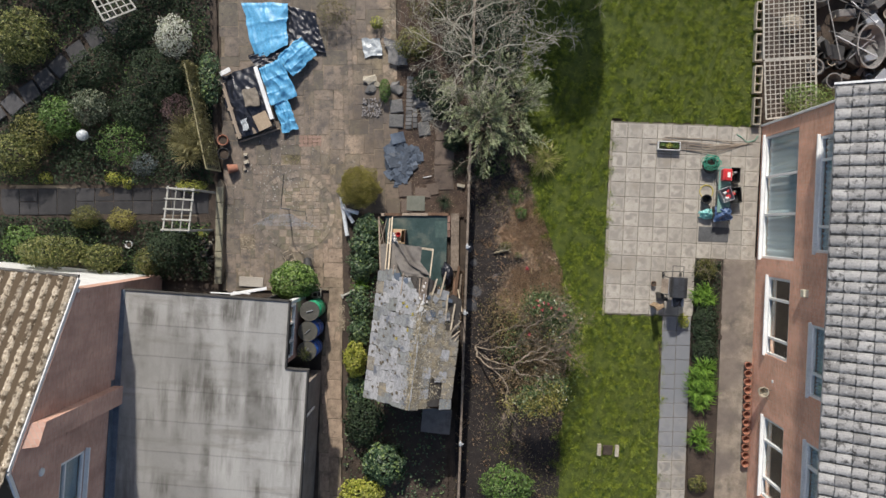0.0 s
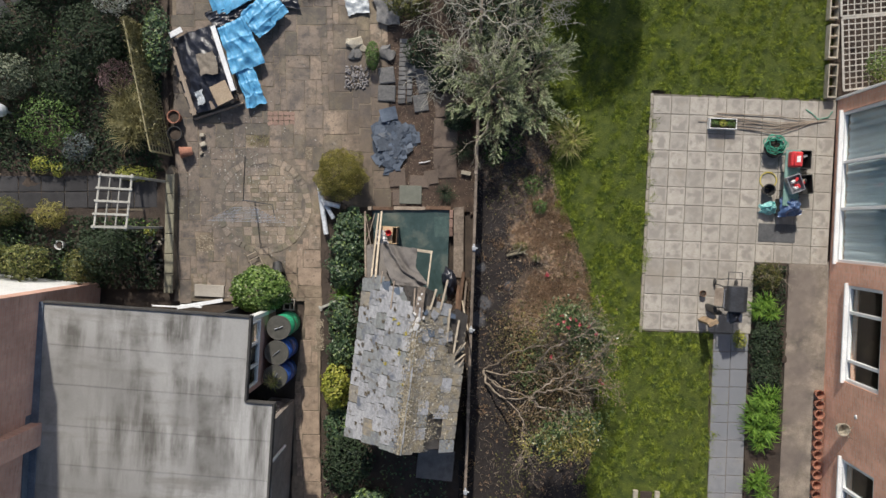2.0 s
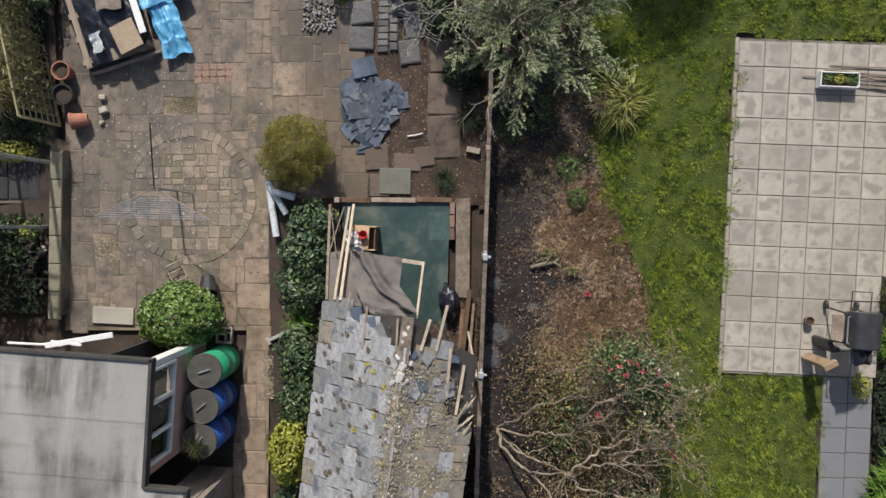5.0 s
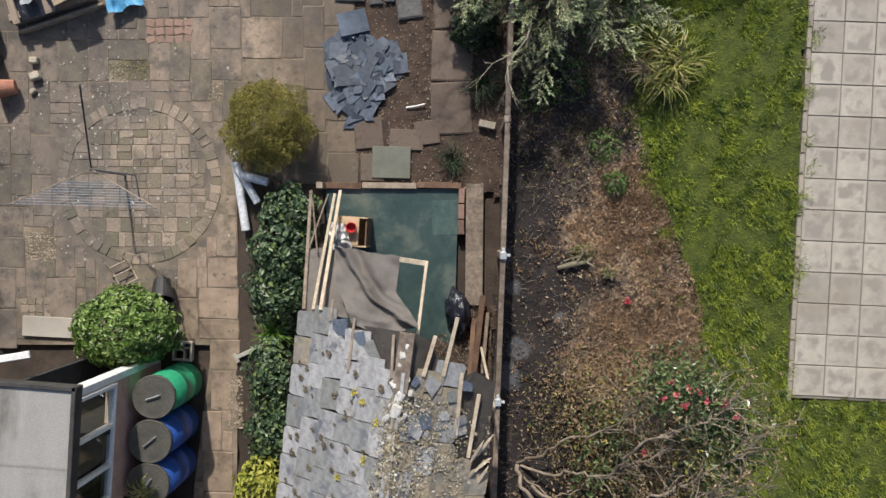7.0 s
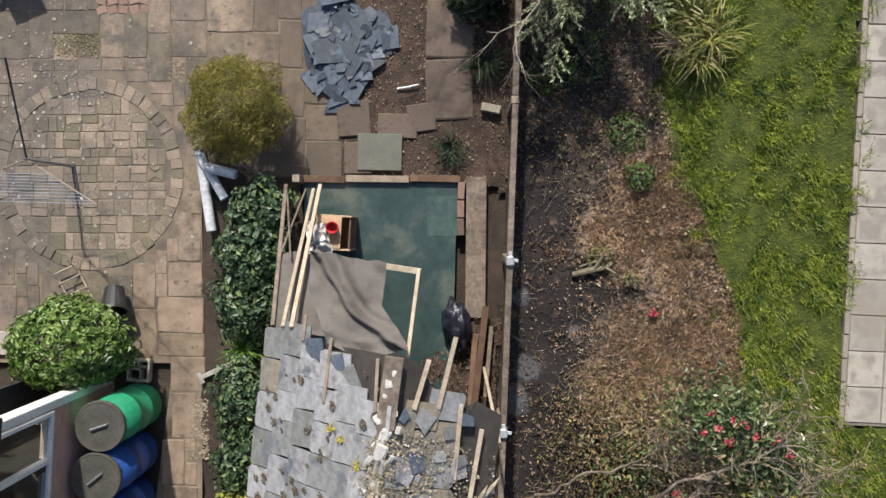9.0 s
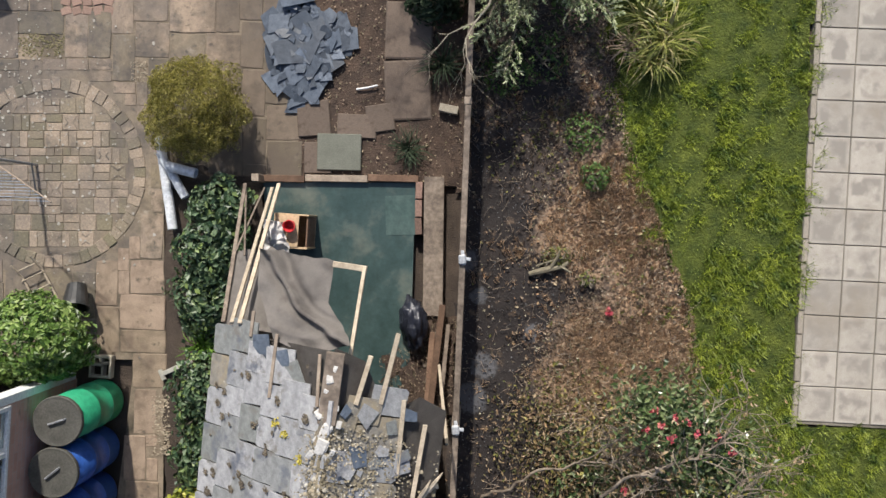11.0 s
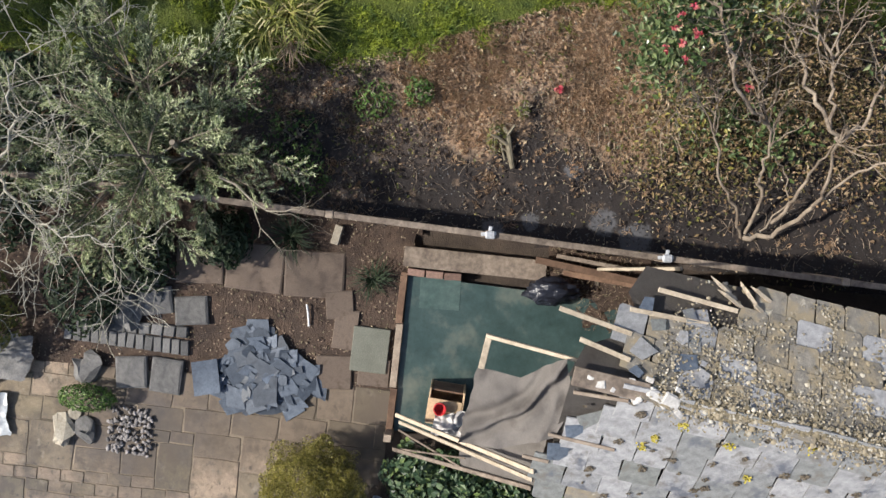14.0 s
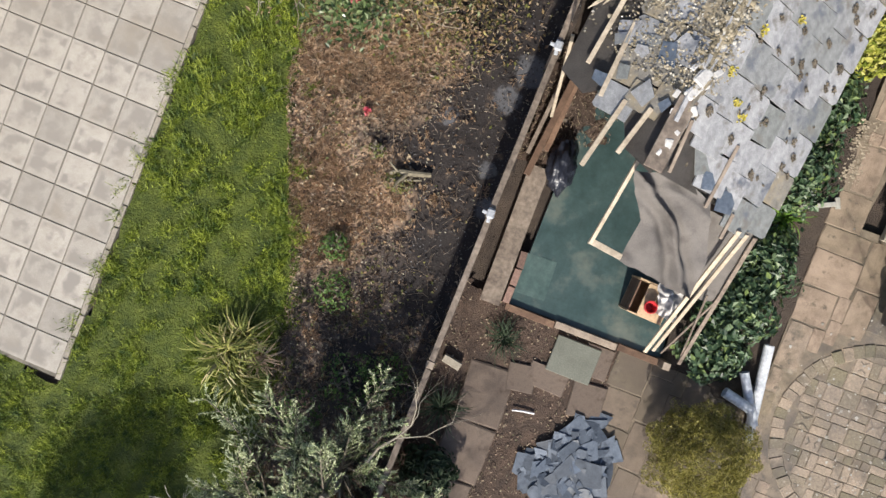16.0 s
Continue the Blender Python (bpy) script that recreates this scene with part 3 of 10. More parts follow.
def build_yard():
    rng = random.Random(11)
    outline = [(-6.82, -1.25), (-6.72, 2.4), (-6.75, 3.0), (-6.75, 9.5), (-1.35, 9.5), (-1.3, 1.12), (-2.2, 1.12), (-3.05, 1.3), (-3.05, -0.4),
               (-3.25, -12), (-4.05, -12), (-3.75, -3.4), (-3.45, -1.25)]
    bm = bmesh.new()
    slab_poly(bm, outline, -0.25, -0.004)
    yard = solo("paved_yard", bm, JOINT, "old brown random stone paving with dark mossy joints", "paving", kind="structure")
    u = 0.152
    a = radians(-1.6)
    stones = [worn_slab("stone", YARD, 300 + k) for k in range(8)]
    path_stones = [worn_slab("stone", YARD_PATH, 320 + k) for k in range(6)]
    red = unit_slab("red_stone", YARD_RED, 0.025)
    taken = set()
    sizes = [(4, 4), (4, 3), (3, 4), (4, 4), (3, 3), (4, 5), (3, 5), (5, 3), (2, 4), (4, 2), (3, 3)]
    small = [(2, 1), (1, 2), (1, 1), (2, 2)]
    # places left open for the pebbled, gravelled, red and crazy-paved insets
    for x0, y0, w, l in INSETS:
        for i in range(40):
            for j in range(-86, 63):
                if abs(-6.7 + (i + 0.5) * u - (j - 0.5) * u * math.sin(-a) * 0.6 - x0) < w / 2 and abs((j - 0.5) * u + 0.05 - y0) < l / 2:
                    taken.add((i, j))
    for j in range(62, -86, -1):
        for i in range(0, 40):
            if (i, j) in taken:
                continue
            order = rng.sample(sizes, len(sizes)) + small
            if j < -10:
                order = rng.sample([(5, 4), (3, 4), (5, 5), (5, 3), (4, 4)], 5) + sizes + small
            if rng.random() < 0.05:
                order = small
            for w, l in order:
                cells = [(i + p, j - q) for p in range(w) for q in range(l)]
                if any(c in taken for c in cells):
                    continue
                x = -6.7 + (i + w / 2) * u
                y = (j - l / 2) * u + 0.05
                x, y = x - y * math.sin(-a) * 0.6, y
                ok = all(inside(outline, x + p * w * u * 0.38, y + q * l * u * 0.38) for p in (-1, 1) for q in (-1, 1))
                near = min(math.hypot(x + p * w * u / 2 - RING[0], y + q * l * u / 2 - RING[1]) for p in (-1, 0, 1) for q in (-1, 0, 1)) < RING_R + 0.02
                if not ok or near:
                    continue
                taken.update(cells)
                lay("stone", rng.choice(path_stones if x > -3.95 and y < 0.3 else stones), yard, x, y, -0.045, w * u - rng.uniform(-0.002, 0.01), l * u - rng.uniform(-0.002, 0.01), 0.045 + rng.uniform(0, 0.006), math.degrees(a) + rng.uniform(-1.2, 1.2), 0.5, rng)
                break
    # round feature: a ring of setts about rows of small setts
    sett = worn_slab("sett", SETT, 340, 0.05, 0.05)
    count = 58
    for k in range(count):
        t = k * 2 * math.pi / count
        lay("sett", sett, yard, RING[0] + math.cos(t) * (RING_R - 0.08 + rng.uniform(-0.015, 0.015)), RING[1] + math.sin(t) * (RING_R - 0.08 + rng.uniform(-0.015, 0.015)), -0.04, rng.uniform(0.15, 0.18), 0.123, 0.045 + rng.uniform(0, 0.014), math.degrees(t) + rng.uniform(-3, 3), 1.5, rng)
    c = 0.215
    bar = bmesh.new()
    for q in (1, -1):
        tube(bar, [(-0.46, -0.46 * q, 0), (-0.17, 0, 0.4), (-0.46, 0.46 * q, 0)] if q > 0 else [(0.46, -0.46, 0), (0.17, 0, 0.4), (0.46, 0.46, 0)], 0.055, 5)
    motif = mesh_from(bar, "motif", YARD)
    for r in range(-5, 6):
        for s in range(-5, 6):
            x0, y0 = s * c + (0.03 if r % 2 else 0.0), r * c
            if math.hypot(abs(x0) + c * 0.36, abs(y0) + c * 0.36) > RING_R - 0.1:
                continue
            k = rng.random()
            if k < 0.14:
                cut = [(0, 0, 1, 1)]
                lay("motif", motif, yard, RING[0] + x0, RING[1] + y0, 0.004, c * 0.9, c * 0.9, 0.02, rng.choice((0, 90)), 0.3, rng)
            elif k < 0.5:
                cut = [(0, -0.25, 1, 0.5), (0, 0.25, 1, 0.5)]
            elif k < 0.65:
                cut = [(-0.25, 0, 0.5, 1), (0.25, 0, 0.5, 1)]
            elif k < 0.8:
                cut = [(0, -0.25, 1, 0.5), (-0.25, 0.25, 0.5, 0.5), (0.25, 0.25, 0.5, 0.5)]
            else:
                cut = [(0, 0, 1, 1)]
            for dx, dy, w, l in cut:
                lay("sett", sett, yard, RING[0] + x0 + dx * c, RING[1] + y0 + dy * c, -0.04, w * c - rng.uniform(0.003, 0.009), l * c - rng.uniform(0.003, 0.009), 0.042 + rng.uniform(0, 0.007), rng.uniform(-1.5, 1.5), 0.8, rng)
    # mortar bed that closes the gap round the ring
    bm = bmesh.new()
    inner, outer = [], []
    for k in range(64):
        t = k * math.pi / 32
        inner.append(bm.verts.new((RING[0] + (RING_R - 0.3) * math.cos(t), RING[1] + (RING_R - 0.3) * math.sin(t), 0.0)))
        outer.append(bm.verts.new((RING[0] + (RING_R + 0.2) * math.cos(t), RING[1] + (RING_R + 0.2) * math.sin(t), 0.0)))
    for k in range(64):
        bm.faces.new((inner[k], outer[k], outer[(k + 1) % 64], inner[(k + 1) % 64]))
    sub("mortar_bed", bm, YARD, yard)
    # inset panels
    red_flag = unit_slab("red_flag", YARD_RED, 0.08)
    for k, (x0, y0, w, l) in enumerate(INSETS):
        if k in (3, 4):
            for i in range(5 if k == 3 else 4):
                for q in range(3 if k == 3 else 4):
                    nx, ny = (5, 3) if k == 3 else (4, 4)
                    lay("red_flag" if k == 3 else "flag", red_flag if k == 3 else sett, yard, x0 + ((i + 0.5) / nx - 0.5) * w, y0 + ((q + 0.5) / ny - 0.5) * l, -0.03, w / nx * rng.uniform(0.8, 1.05), l / ny * rng.uniform(0.8, 1.05), 0.034 + rng.uniform(0, 0.006), rng.uniform(-22, 22), 1.5, rng)
            continue
        v, f = [], []
        m = int(w * l * 1500)
        for i in range(m):
            x, y, s = x0 + rng.uniform(-0.5, 0.5) * w, y0 + rng.uniform(-0.5, 0.5) * l, rng.uniform(0.012, 0.024)
            b = len(v)
            t = rng.uniform(0, 3)
            v += [(x + s * math.cos(t + q * math.pi / 3), y + 0.75 * s * math.sin(t + q * math.pi / 3), -0.01) for q in range(6)] + [(x, y, 0.004 + s * 0.5)]
            f += [(b + q, b + (q + 1) % 6, b + 6) for q in range(6)]
        tagged(sub("inset_gravel", raw_mesh("inset_gravel", v, f, L_GRAVEL_MOSS if k == 2 else L_GRAVEL, True), None, yard, "small tan pebbles set in mortar"), kind="stuff")
    # pale lichen spots
    v, f = [], []
    for i in range(950):
        x, y = rng.gauss(-4.9, 0.85), rng.gauss(1.7, 1.0)
        if not inside(outline, x, y) or (x > -3.0 and y < 1.4) or not -1 < noise.noise((x * 1.1, y * 1.1, 2)) * 3 + rng.uniform(-0.6, 1.2) > 0:
            continue
        s = rng.uniform(0.005, 0.015) if i % 7 else rng.uniform(0.016, 0.027)
        b = len(v)
        v += [(x + s * rng.uniform(0.6, 1.2) * math.cos(q * math.pi / 4), y + s * rng.uniform(0.6, 1.2) * math.sin(q * math.pi / 4), 0.011) for q in range(8)] + [(x, y, 0.014)]
        f += [(b + q, b + (q + 1) % 8, b + 8) for q in range(8)]
    tagged(sub("lichen_spot", raw_mesh("lichen_spot", v, f, L_PALE_LICHEN), None, yard, "pale lichen spots on the stones"), kind="stuff")


build_yard()

# ---- right-hand house ----


def brick_wall_material(name, brick_a, brick_b, mortar, axis_u=1):
    m = bpy.data.materials.new(name)
    m.use_nodes = True
    nt = m.node_tree
    b = nt.nodes["Principled BSDF"]
    tc = nt.nodes.new("ShaderNodeTexCoord")
    sp = nt.nodes.new("ShaderNodeSeparateXYZ")
    cb = nt.nodes.new("ShaderNodeCombineXYZ")
    br = nt.nodes.new("ShaderNodeTexBrick")
    nt.links.new(tc.outputs["Object"], sp.inputs[0])
    nt.links.new(sp.outputs[axis_u], cb.inputs[0])
    nt.links.new(sp.outputs[2], cb.inputs[1])
    nt.links.new(cb.outputs[0], br.inputs["Vector"])
    br.inputs["Scale"].default_value = 1.0
    br.inputs["Brick Width"].default_value, br.inputs["Row Height"].default_value, br.inputs["Mortar Size"].default_value = 0.225, 0.075, 0.006
    br.inputs["Color1"].default_value, br.inputs["Color2"].default_value, br.inputs["Mortar"].default_value = (*brick_a, 1), (*brick_b, 1), (*mortar, 1)
    big = noise_tex(nt, 1.6, 5, 0.6, "Object", (1, 1, 0.45))
    f = ramp(nt, big, [(0.35, (0.8, 0.78, 0.76)), (0.65, (1.12, 1.1, 1.08))])
    fine = noise_tex(nt, 11, 3, 0.6, "Object", (1, 0.3, 1.0))
    f2 = ramp(nt, fine, [(0.62, (1, 1, 1)), (0.72, (0.62, 0.58, 0.56))])
    col = mixc(nt, 1.0, br.outputs[0], f, "MULTIPLY")
    col = mixc(nt, 0.8, col, f2, "MULTIPLY")
    nt.links.new(col, b.inputs["Base Color"])
    b.inputs["Roughness"].default_value = 0.9
    bp = nt.nodes.new("ShaderNodeBump")
    bp.inputs["Strength"].default_value, bp.inputs["Distance"].default_value = 0.5, 0.006
    nt.links.new(br.outputs["Fac"], bp.inputs["Height"])
    bp.invert = True
    nt.links.new(bp.outputs[0], b.inputs["Normal"])
    return m


# Lighter than real brick: light missing on this wall is in the colour.
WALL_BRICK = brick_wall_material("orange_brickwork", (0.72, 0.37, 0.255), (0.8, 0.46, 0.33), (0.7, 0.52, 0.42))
WALL_BRICK_DULL = brick_wall_material("dull_brickwork", (0.53, 0.31, 0.245), (0.6, 0.38, 0.305), (0.52, 0.39, 0.325))
PANE = glass("window_pane")
CURTAIN = surface("net_curtain", (0.46, 0.51, 0.57), (0.66, 0.7, 0.75), fine=8, coarse=14, bump=0.5, stretch=(1, 9, 0.2), bump_dist=0.03)
# Near-black in place of the shade inside rooms behind the panes.
ROOM_DARK = surface("unlit_room", (0.02, 0.02, 0.022), (0.05, 0.05, 0.05), fine=5, coarse=2, bump=0)
GUTTER = surface("grey_gutter", (0.35, 0.35, 0.35), (0.5, 0.5, 0.49), fine=20, coarse=4, bump=0.1, rough=0.5)


def darken_trough(m, axis, lo, hi, shade, near=-0.12, far=-0.2):
    """Darkens the trough of each tile and patches of the roof, for moss and painted shade."""
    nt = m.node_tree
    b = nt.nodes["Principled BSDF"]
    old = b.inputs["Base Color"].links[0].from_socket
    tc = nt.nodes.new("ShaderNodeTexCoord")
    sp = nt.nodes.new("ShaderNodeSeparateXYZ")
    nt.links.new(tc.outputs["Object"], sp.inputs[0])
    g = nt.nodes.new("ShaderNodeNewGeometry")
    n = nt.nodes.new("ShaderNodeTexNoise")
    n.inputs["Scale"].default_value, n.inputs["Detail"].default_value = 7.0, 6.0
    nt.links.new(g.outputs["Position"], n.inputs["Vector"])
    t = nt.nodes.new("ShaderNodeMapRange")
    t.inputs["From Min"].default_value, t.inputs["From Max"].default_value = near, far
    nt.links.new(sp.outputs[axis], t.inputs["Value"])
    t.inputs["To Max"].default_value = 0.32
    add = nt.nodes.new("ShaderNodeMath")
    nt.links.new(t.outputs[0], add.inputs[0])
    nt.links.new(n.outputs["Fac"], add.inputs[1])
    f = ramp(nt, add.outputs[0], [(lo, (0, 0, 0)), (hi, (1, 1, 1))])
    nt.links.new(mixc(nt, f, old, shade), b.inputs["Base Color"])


def wall_with_holes(bm, length, height, thick, holes, y0=0.0):
    """A wall from y0 towards -y, its outer face at x = 0; holes are (y near, y far, z low, z high), y counted from y0."""
    ys = sorted({0.0, length, *[h[0] for h in holes], *[h[1] for h in holes]})
    zs = sorted({0.0, height, *[h[2] for h in holes], *[h[3] for h in holes]})
    for a, b in zip(ys, ys[1:]):
        for c, d in zip(zs, zs[1:]):
            if any(h[0] <= a and b <= h[1] and h[2] <= c and d <= h[3] for h in holes):
                continue
            box(bm, (thick / 2, y0 - (a + b) / 2, (c + d) / 2), (thick, b - a, d - c))
    bmesh.ops.remove_doubles(bm, verts=bm.verts, dist=1e-4)
    return bm


def build_window(parent, y0, y1, z0, z1, bars, curtain=False):
    """A white frame with panes set into a wall whose outer face is x = 0. bars: fractions along its width for mullions."""
    win = framed(parent, y0, y1, z0, z1, bars, label="white painted frame")
    cuts = [0.0, *bars, 1.0]
    for a, b in zip(cuts, cuts[1:]):
        ya, yb = y0 - (y0 - y1) * a, y0 - (y0 - y1) * b
        bm = bmesh.new()
        box(bm, (0.09, (ya + yb) / 2, (z0 + z1) / 2), (0.008, abs(ya - yb) - 0.03, z1 - z0 - 0.06))
        p = sub("pane", bm, PANE, win)
        p.visible_shadow = False
    if curtain:
        bm = bmesh.new()
        n = 70
        vs = []
        for i in range(n + 1):
            y = y0 + (y1 - y0) * i / n
            x = 0.17 + 0.025 * math.sin(i * 1.7) + 0.012 * math.sin(i * 4.1)
            vs.append((bm.verts.new((x, y, z0 + 0.03)), bm.verts.new((x, y, z1 - 0.03))))
        for a, b in zip(vs, vs[1:]):
            bm.faces.new((a[0], b[0], b[1], a[1]))
        sub("net_curtain", bm, CURTAIN, win, "pale blue net curtain", True)
    bm = bmesh.new()
    box(bm, (0.005, (y0 + y1) / 2, z0 - 0.012), (0.15, abs(y0 - y1) + 0.1, 0.06), bevel=0.008)
    sub("sill", bm, WHITE, win)
    return win


def frame_ring(y0, y1, z0, z1, w, x0=0.025, x1=0.115):
    """A joined rectangular frame, mitred at its corners, with depth from x0 to x1."""
    lo, hi = min(y0, y1), max(y0, y1)
    bm = bmesh.new()
    loops = []
    for d, x in ((0.0, x0), (w, x0), (w, x1), (0.0, x1)):
        loops.append([bm.verts.new((x, y, z)) for y, z in ((lo + d, z0 + d), (hi - d, z0 + d), (hi - d, z1 - d), (lo + d, z1 - d))])
    for a, b in zip(loops, loops[1:] + loops[:1]):
        for k in range(4):
            bm.faces.new((a[k], a[(k + 1) % 4], b[(k + 1) % 4], b[k]))
    bmesh.ops.recalc_face_normals(bm, faces=bm.faces)
    bmesh.ops.bevel(bm, geom=list(bm.edges), offset=0.006, segments=1, affect="EDGES")
    return bm


def framed(parent, y0, y1, z0, z1, bars, w=0.075, turn=None, label=""):
    """A white frame with its mullions as parts; bars are fractions along its width."""
    turn = turn or Matrix()
    bm = frame_ring(y0, y1, z0, z1, w)
    bmesh.ops.transform(bm, matrix=turn, verts=bm.verts)
    win = sub("window", bm, WHITE, parent, label)
    for f in bars:
        bm = bmesh.new()
        box(bm, (0.067, y0 + (y1 - y0) * f, (z0 + z1) / 2), (0.084, w, z1 - z0 - 2 * w + 0.01), bevel=0.006)
        bmesh.ops.transform(bm, matrix=turn, verts=bm.verts)
        sub("mullion", bm, WHITE, win)
    return win


def build_right_house():
    h = thing("brick_house", "orange brick two-storey house with white windows and dark tiled roof", "house", (9.72, 3.66, 0), -2.0)
    holes = [(0.33, 3.95, 0.3, 2.55), (4.46, 6.72, 0.92, 2.4), (8.53, 10.85, 1.0, 2.4), (0.74, 3.67, 3.76, 4.8), (5.49, 7.32, 3.74, 4.78), (8.49, 10.3, 3.72, 4.78)]
    bm = bmesh.new()
    wall_with_holes(bm, 14.0, 5.05, 0.28, holes)
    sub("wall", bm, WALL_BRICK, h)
    bm = bmesh.new()
    box(bm, (4.1, 0.14 - 0.28, 2.5), (7.6, 0.28, 5.0))
    box(bm, (7.9, -7, 2.5), (0.28, 13.4, 5.0))
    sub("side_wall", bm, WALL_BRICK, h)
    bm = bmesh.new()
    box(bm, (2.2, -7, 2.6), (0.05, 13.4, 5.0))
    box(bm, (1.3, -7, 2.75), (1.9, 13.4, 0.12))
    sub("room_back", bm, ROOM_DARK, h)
    build_window(h, -0.33, -3.95, 0.3, 2.55, [0.334, 0.644], True)
    build_window(h, -4.46, -6.72, 0.92, 2.4, [0.28, 0.78], False)
    build_window(h, -8.53, -10.85, 1.0, 2.4, [0.3, 0.765], False)
    build_window(h, -0.74, -3.67, 3.76, 4.8, [0.206, 0.776], True)
    build_window(h, -5.49, -7.32, 3.74, 4.78, [0.67], True)
    build_window(h, -8.49, -10.3, 3.72, 4.78, [0.34], True)
    bm = bmesh.new()
    box(bm, (-0.02, 0.03, 2.4), (0.05, 0.06, 4.8), bevel=0.006)
    sub("corner_strip", bm, WHITE, h)
    bm = bmesh.new()
    box(bm, (-0.02, -6.9, 5.1), (0.5, 14.3, 0.16), bevel=0.01)
    sub("soffit", bm, WHITE, h)
    bm = bmesh.new()
    tube(bm, [(-0.33, 0.3, 5.2), (-0.33, -14, 5.2)], 0.05, 8)
    sub("gutter", bm, GUTTER, h)
    # roof of interlocking ribbed tiles
    slope = radians(33)
    pitch_u, pitch_v = 0.335, 0.265
    bm = bmesh.new()
    prof = [(0, 0.0), (0.02, 0.018), (0.07, 0.036), (0.14, 0.04), (0.2, 0.028), (0.24, 0.006), (0.262, 0.0)]
    vs = []
    for k, lift in ((0, 0.034), (1, 0.0)):
        row = []
        for y, z in prof:
            row.append(bm.verts.new((k * (pitch_u + 0.03), -y, z + lift)))
        vs.append(row)
    low = [bm.verts.new((0, -y, z - 0.012)) for y, z in prof]
    for a in range(len(prof) - 1):
        bm.faces.new((vs[0][a + 1], vs[0][a], vs[1][a], vs[1][a + 1]))
        bm.faces.new((low[a + 1], low[a], vs[0][a], vs[0][a + 1]))
    tile = mesh_from(bm, "roof_tile", ROOF_TILE_DARK)
    # Shade beside the rolls and under the laps is put into the colour.
    darken_trough(ROOF_TILE_DARK, 1, 0.66, 0.8, (0.05, 0.05, 0.05), -0.19, -0.25)
    darken_trough(ROOF_TILE_DARK, 0, 0.68, 0.82, (0.05, 0.05, 0.05), 0.06, 0.0)
    rng = random.Random(5)
    roof = sub("roof", roof_deck(4.6, 14.2, slope), WOOD_GREY, h)
    tilt = Matrix.Rotation(-slope, 4, "Y")
    pieces_v, pieces_f = [], []
    for c in range(13):
        for r in range(53):
            loc = Matrix.Translation((-0.36, 0.22, 5.22)) @ tilt @ Matrix.Translation((c * pitch_u, -r * pitch_v, 0.02)) @ pose(0, 0, 0, 0, rng.uniform(-0.8, 0.8), rng.uniform(-0.6, 0.6))
            if c < 5 and r < 53:
                ob = new("roof_tile", tile)
                ob.parent = roof
                ob.matrix_basis = loc
            else:
                k = len(pieces_v)
                pieces_v += [tuple(loc @ v.co) for v in tile.vertices]
                pieces_f += [tuple(k + i for i in f.vertices) for f in tile.polygons]
    tagged(sub("far_tiles", raw_mesh("far_tiles", pieces_v, pieces_f, ROOF_TILE_DARK), None, h), kind="stuff")
    bm = bmesh.new()
    beam(bm, (-0.4, 0.28, 5.2), (3.5, 0.28, 5.2 + 3.9 * math.tan(slope)), 0.05, 0.16)
    sub("verge_board", bm, WHITE, h)
    return h


def roof_deck(run, length, slope):
    bm = bmesh.new()
    rise = run * math.tan(slope)
    vs = [bm.verts.new(p) for p in ((-0.36, 0.24, 5.18), (-0.36, 0.24 - length, 5.18), (-0.36 + run, 0.24 - length, 5.18 + rise), (-0.36 + run, 0.24, 5.18 + rise), (8.4, 0.24, 5.18), (8.4, 0.24 - length, 5.18))]
    bm.faces.new(vs[:4])
    bm.faces.new((vs[3], vs[2], vs[5], vs[4]))
    bm.faces.new((vs[0], vs[3], vs[4]))
    bm.faces.new((vs[1], vs[5], vs[2]))
    return bm


build_right_house()

# ---- left-hand house and its flat-roofed garage ----


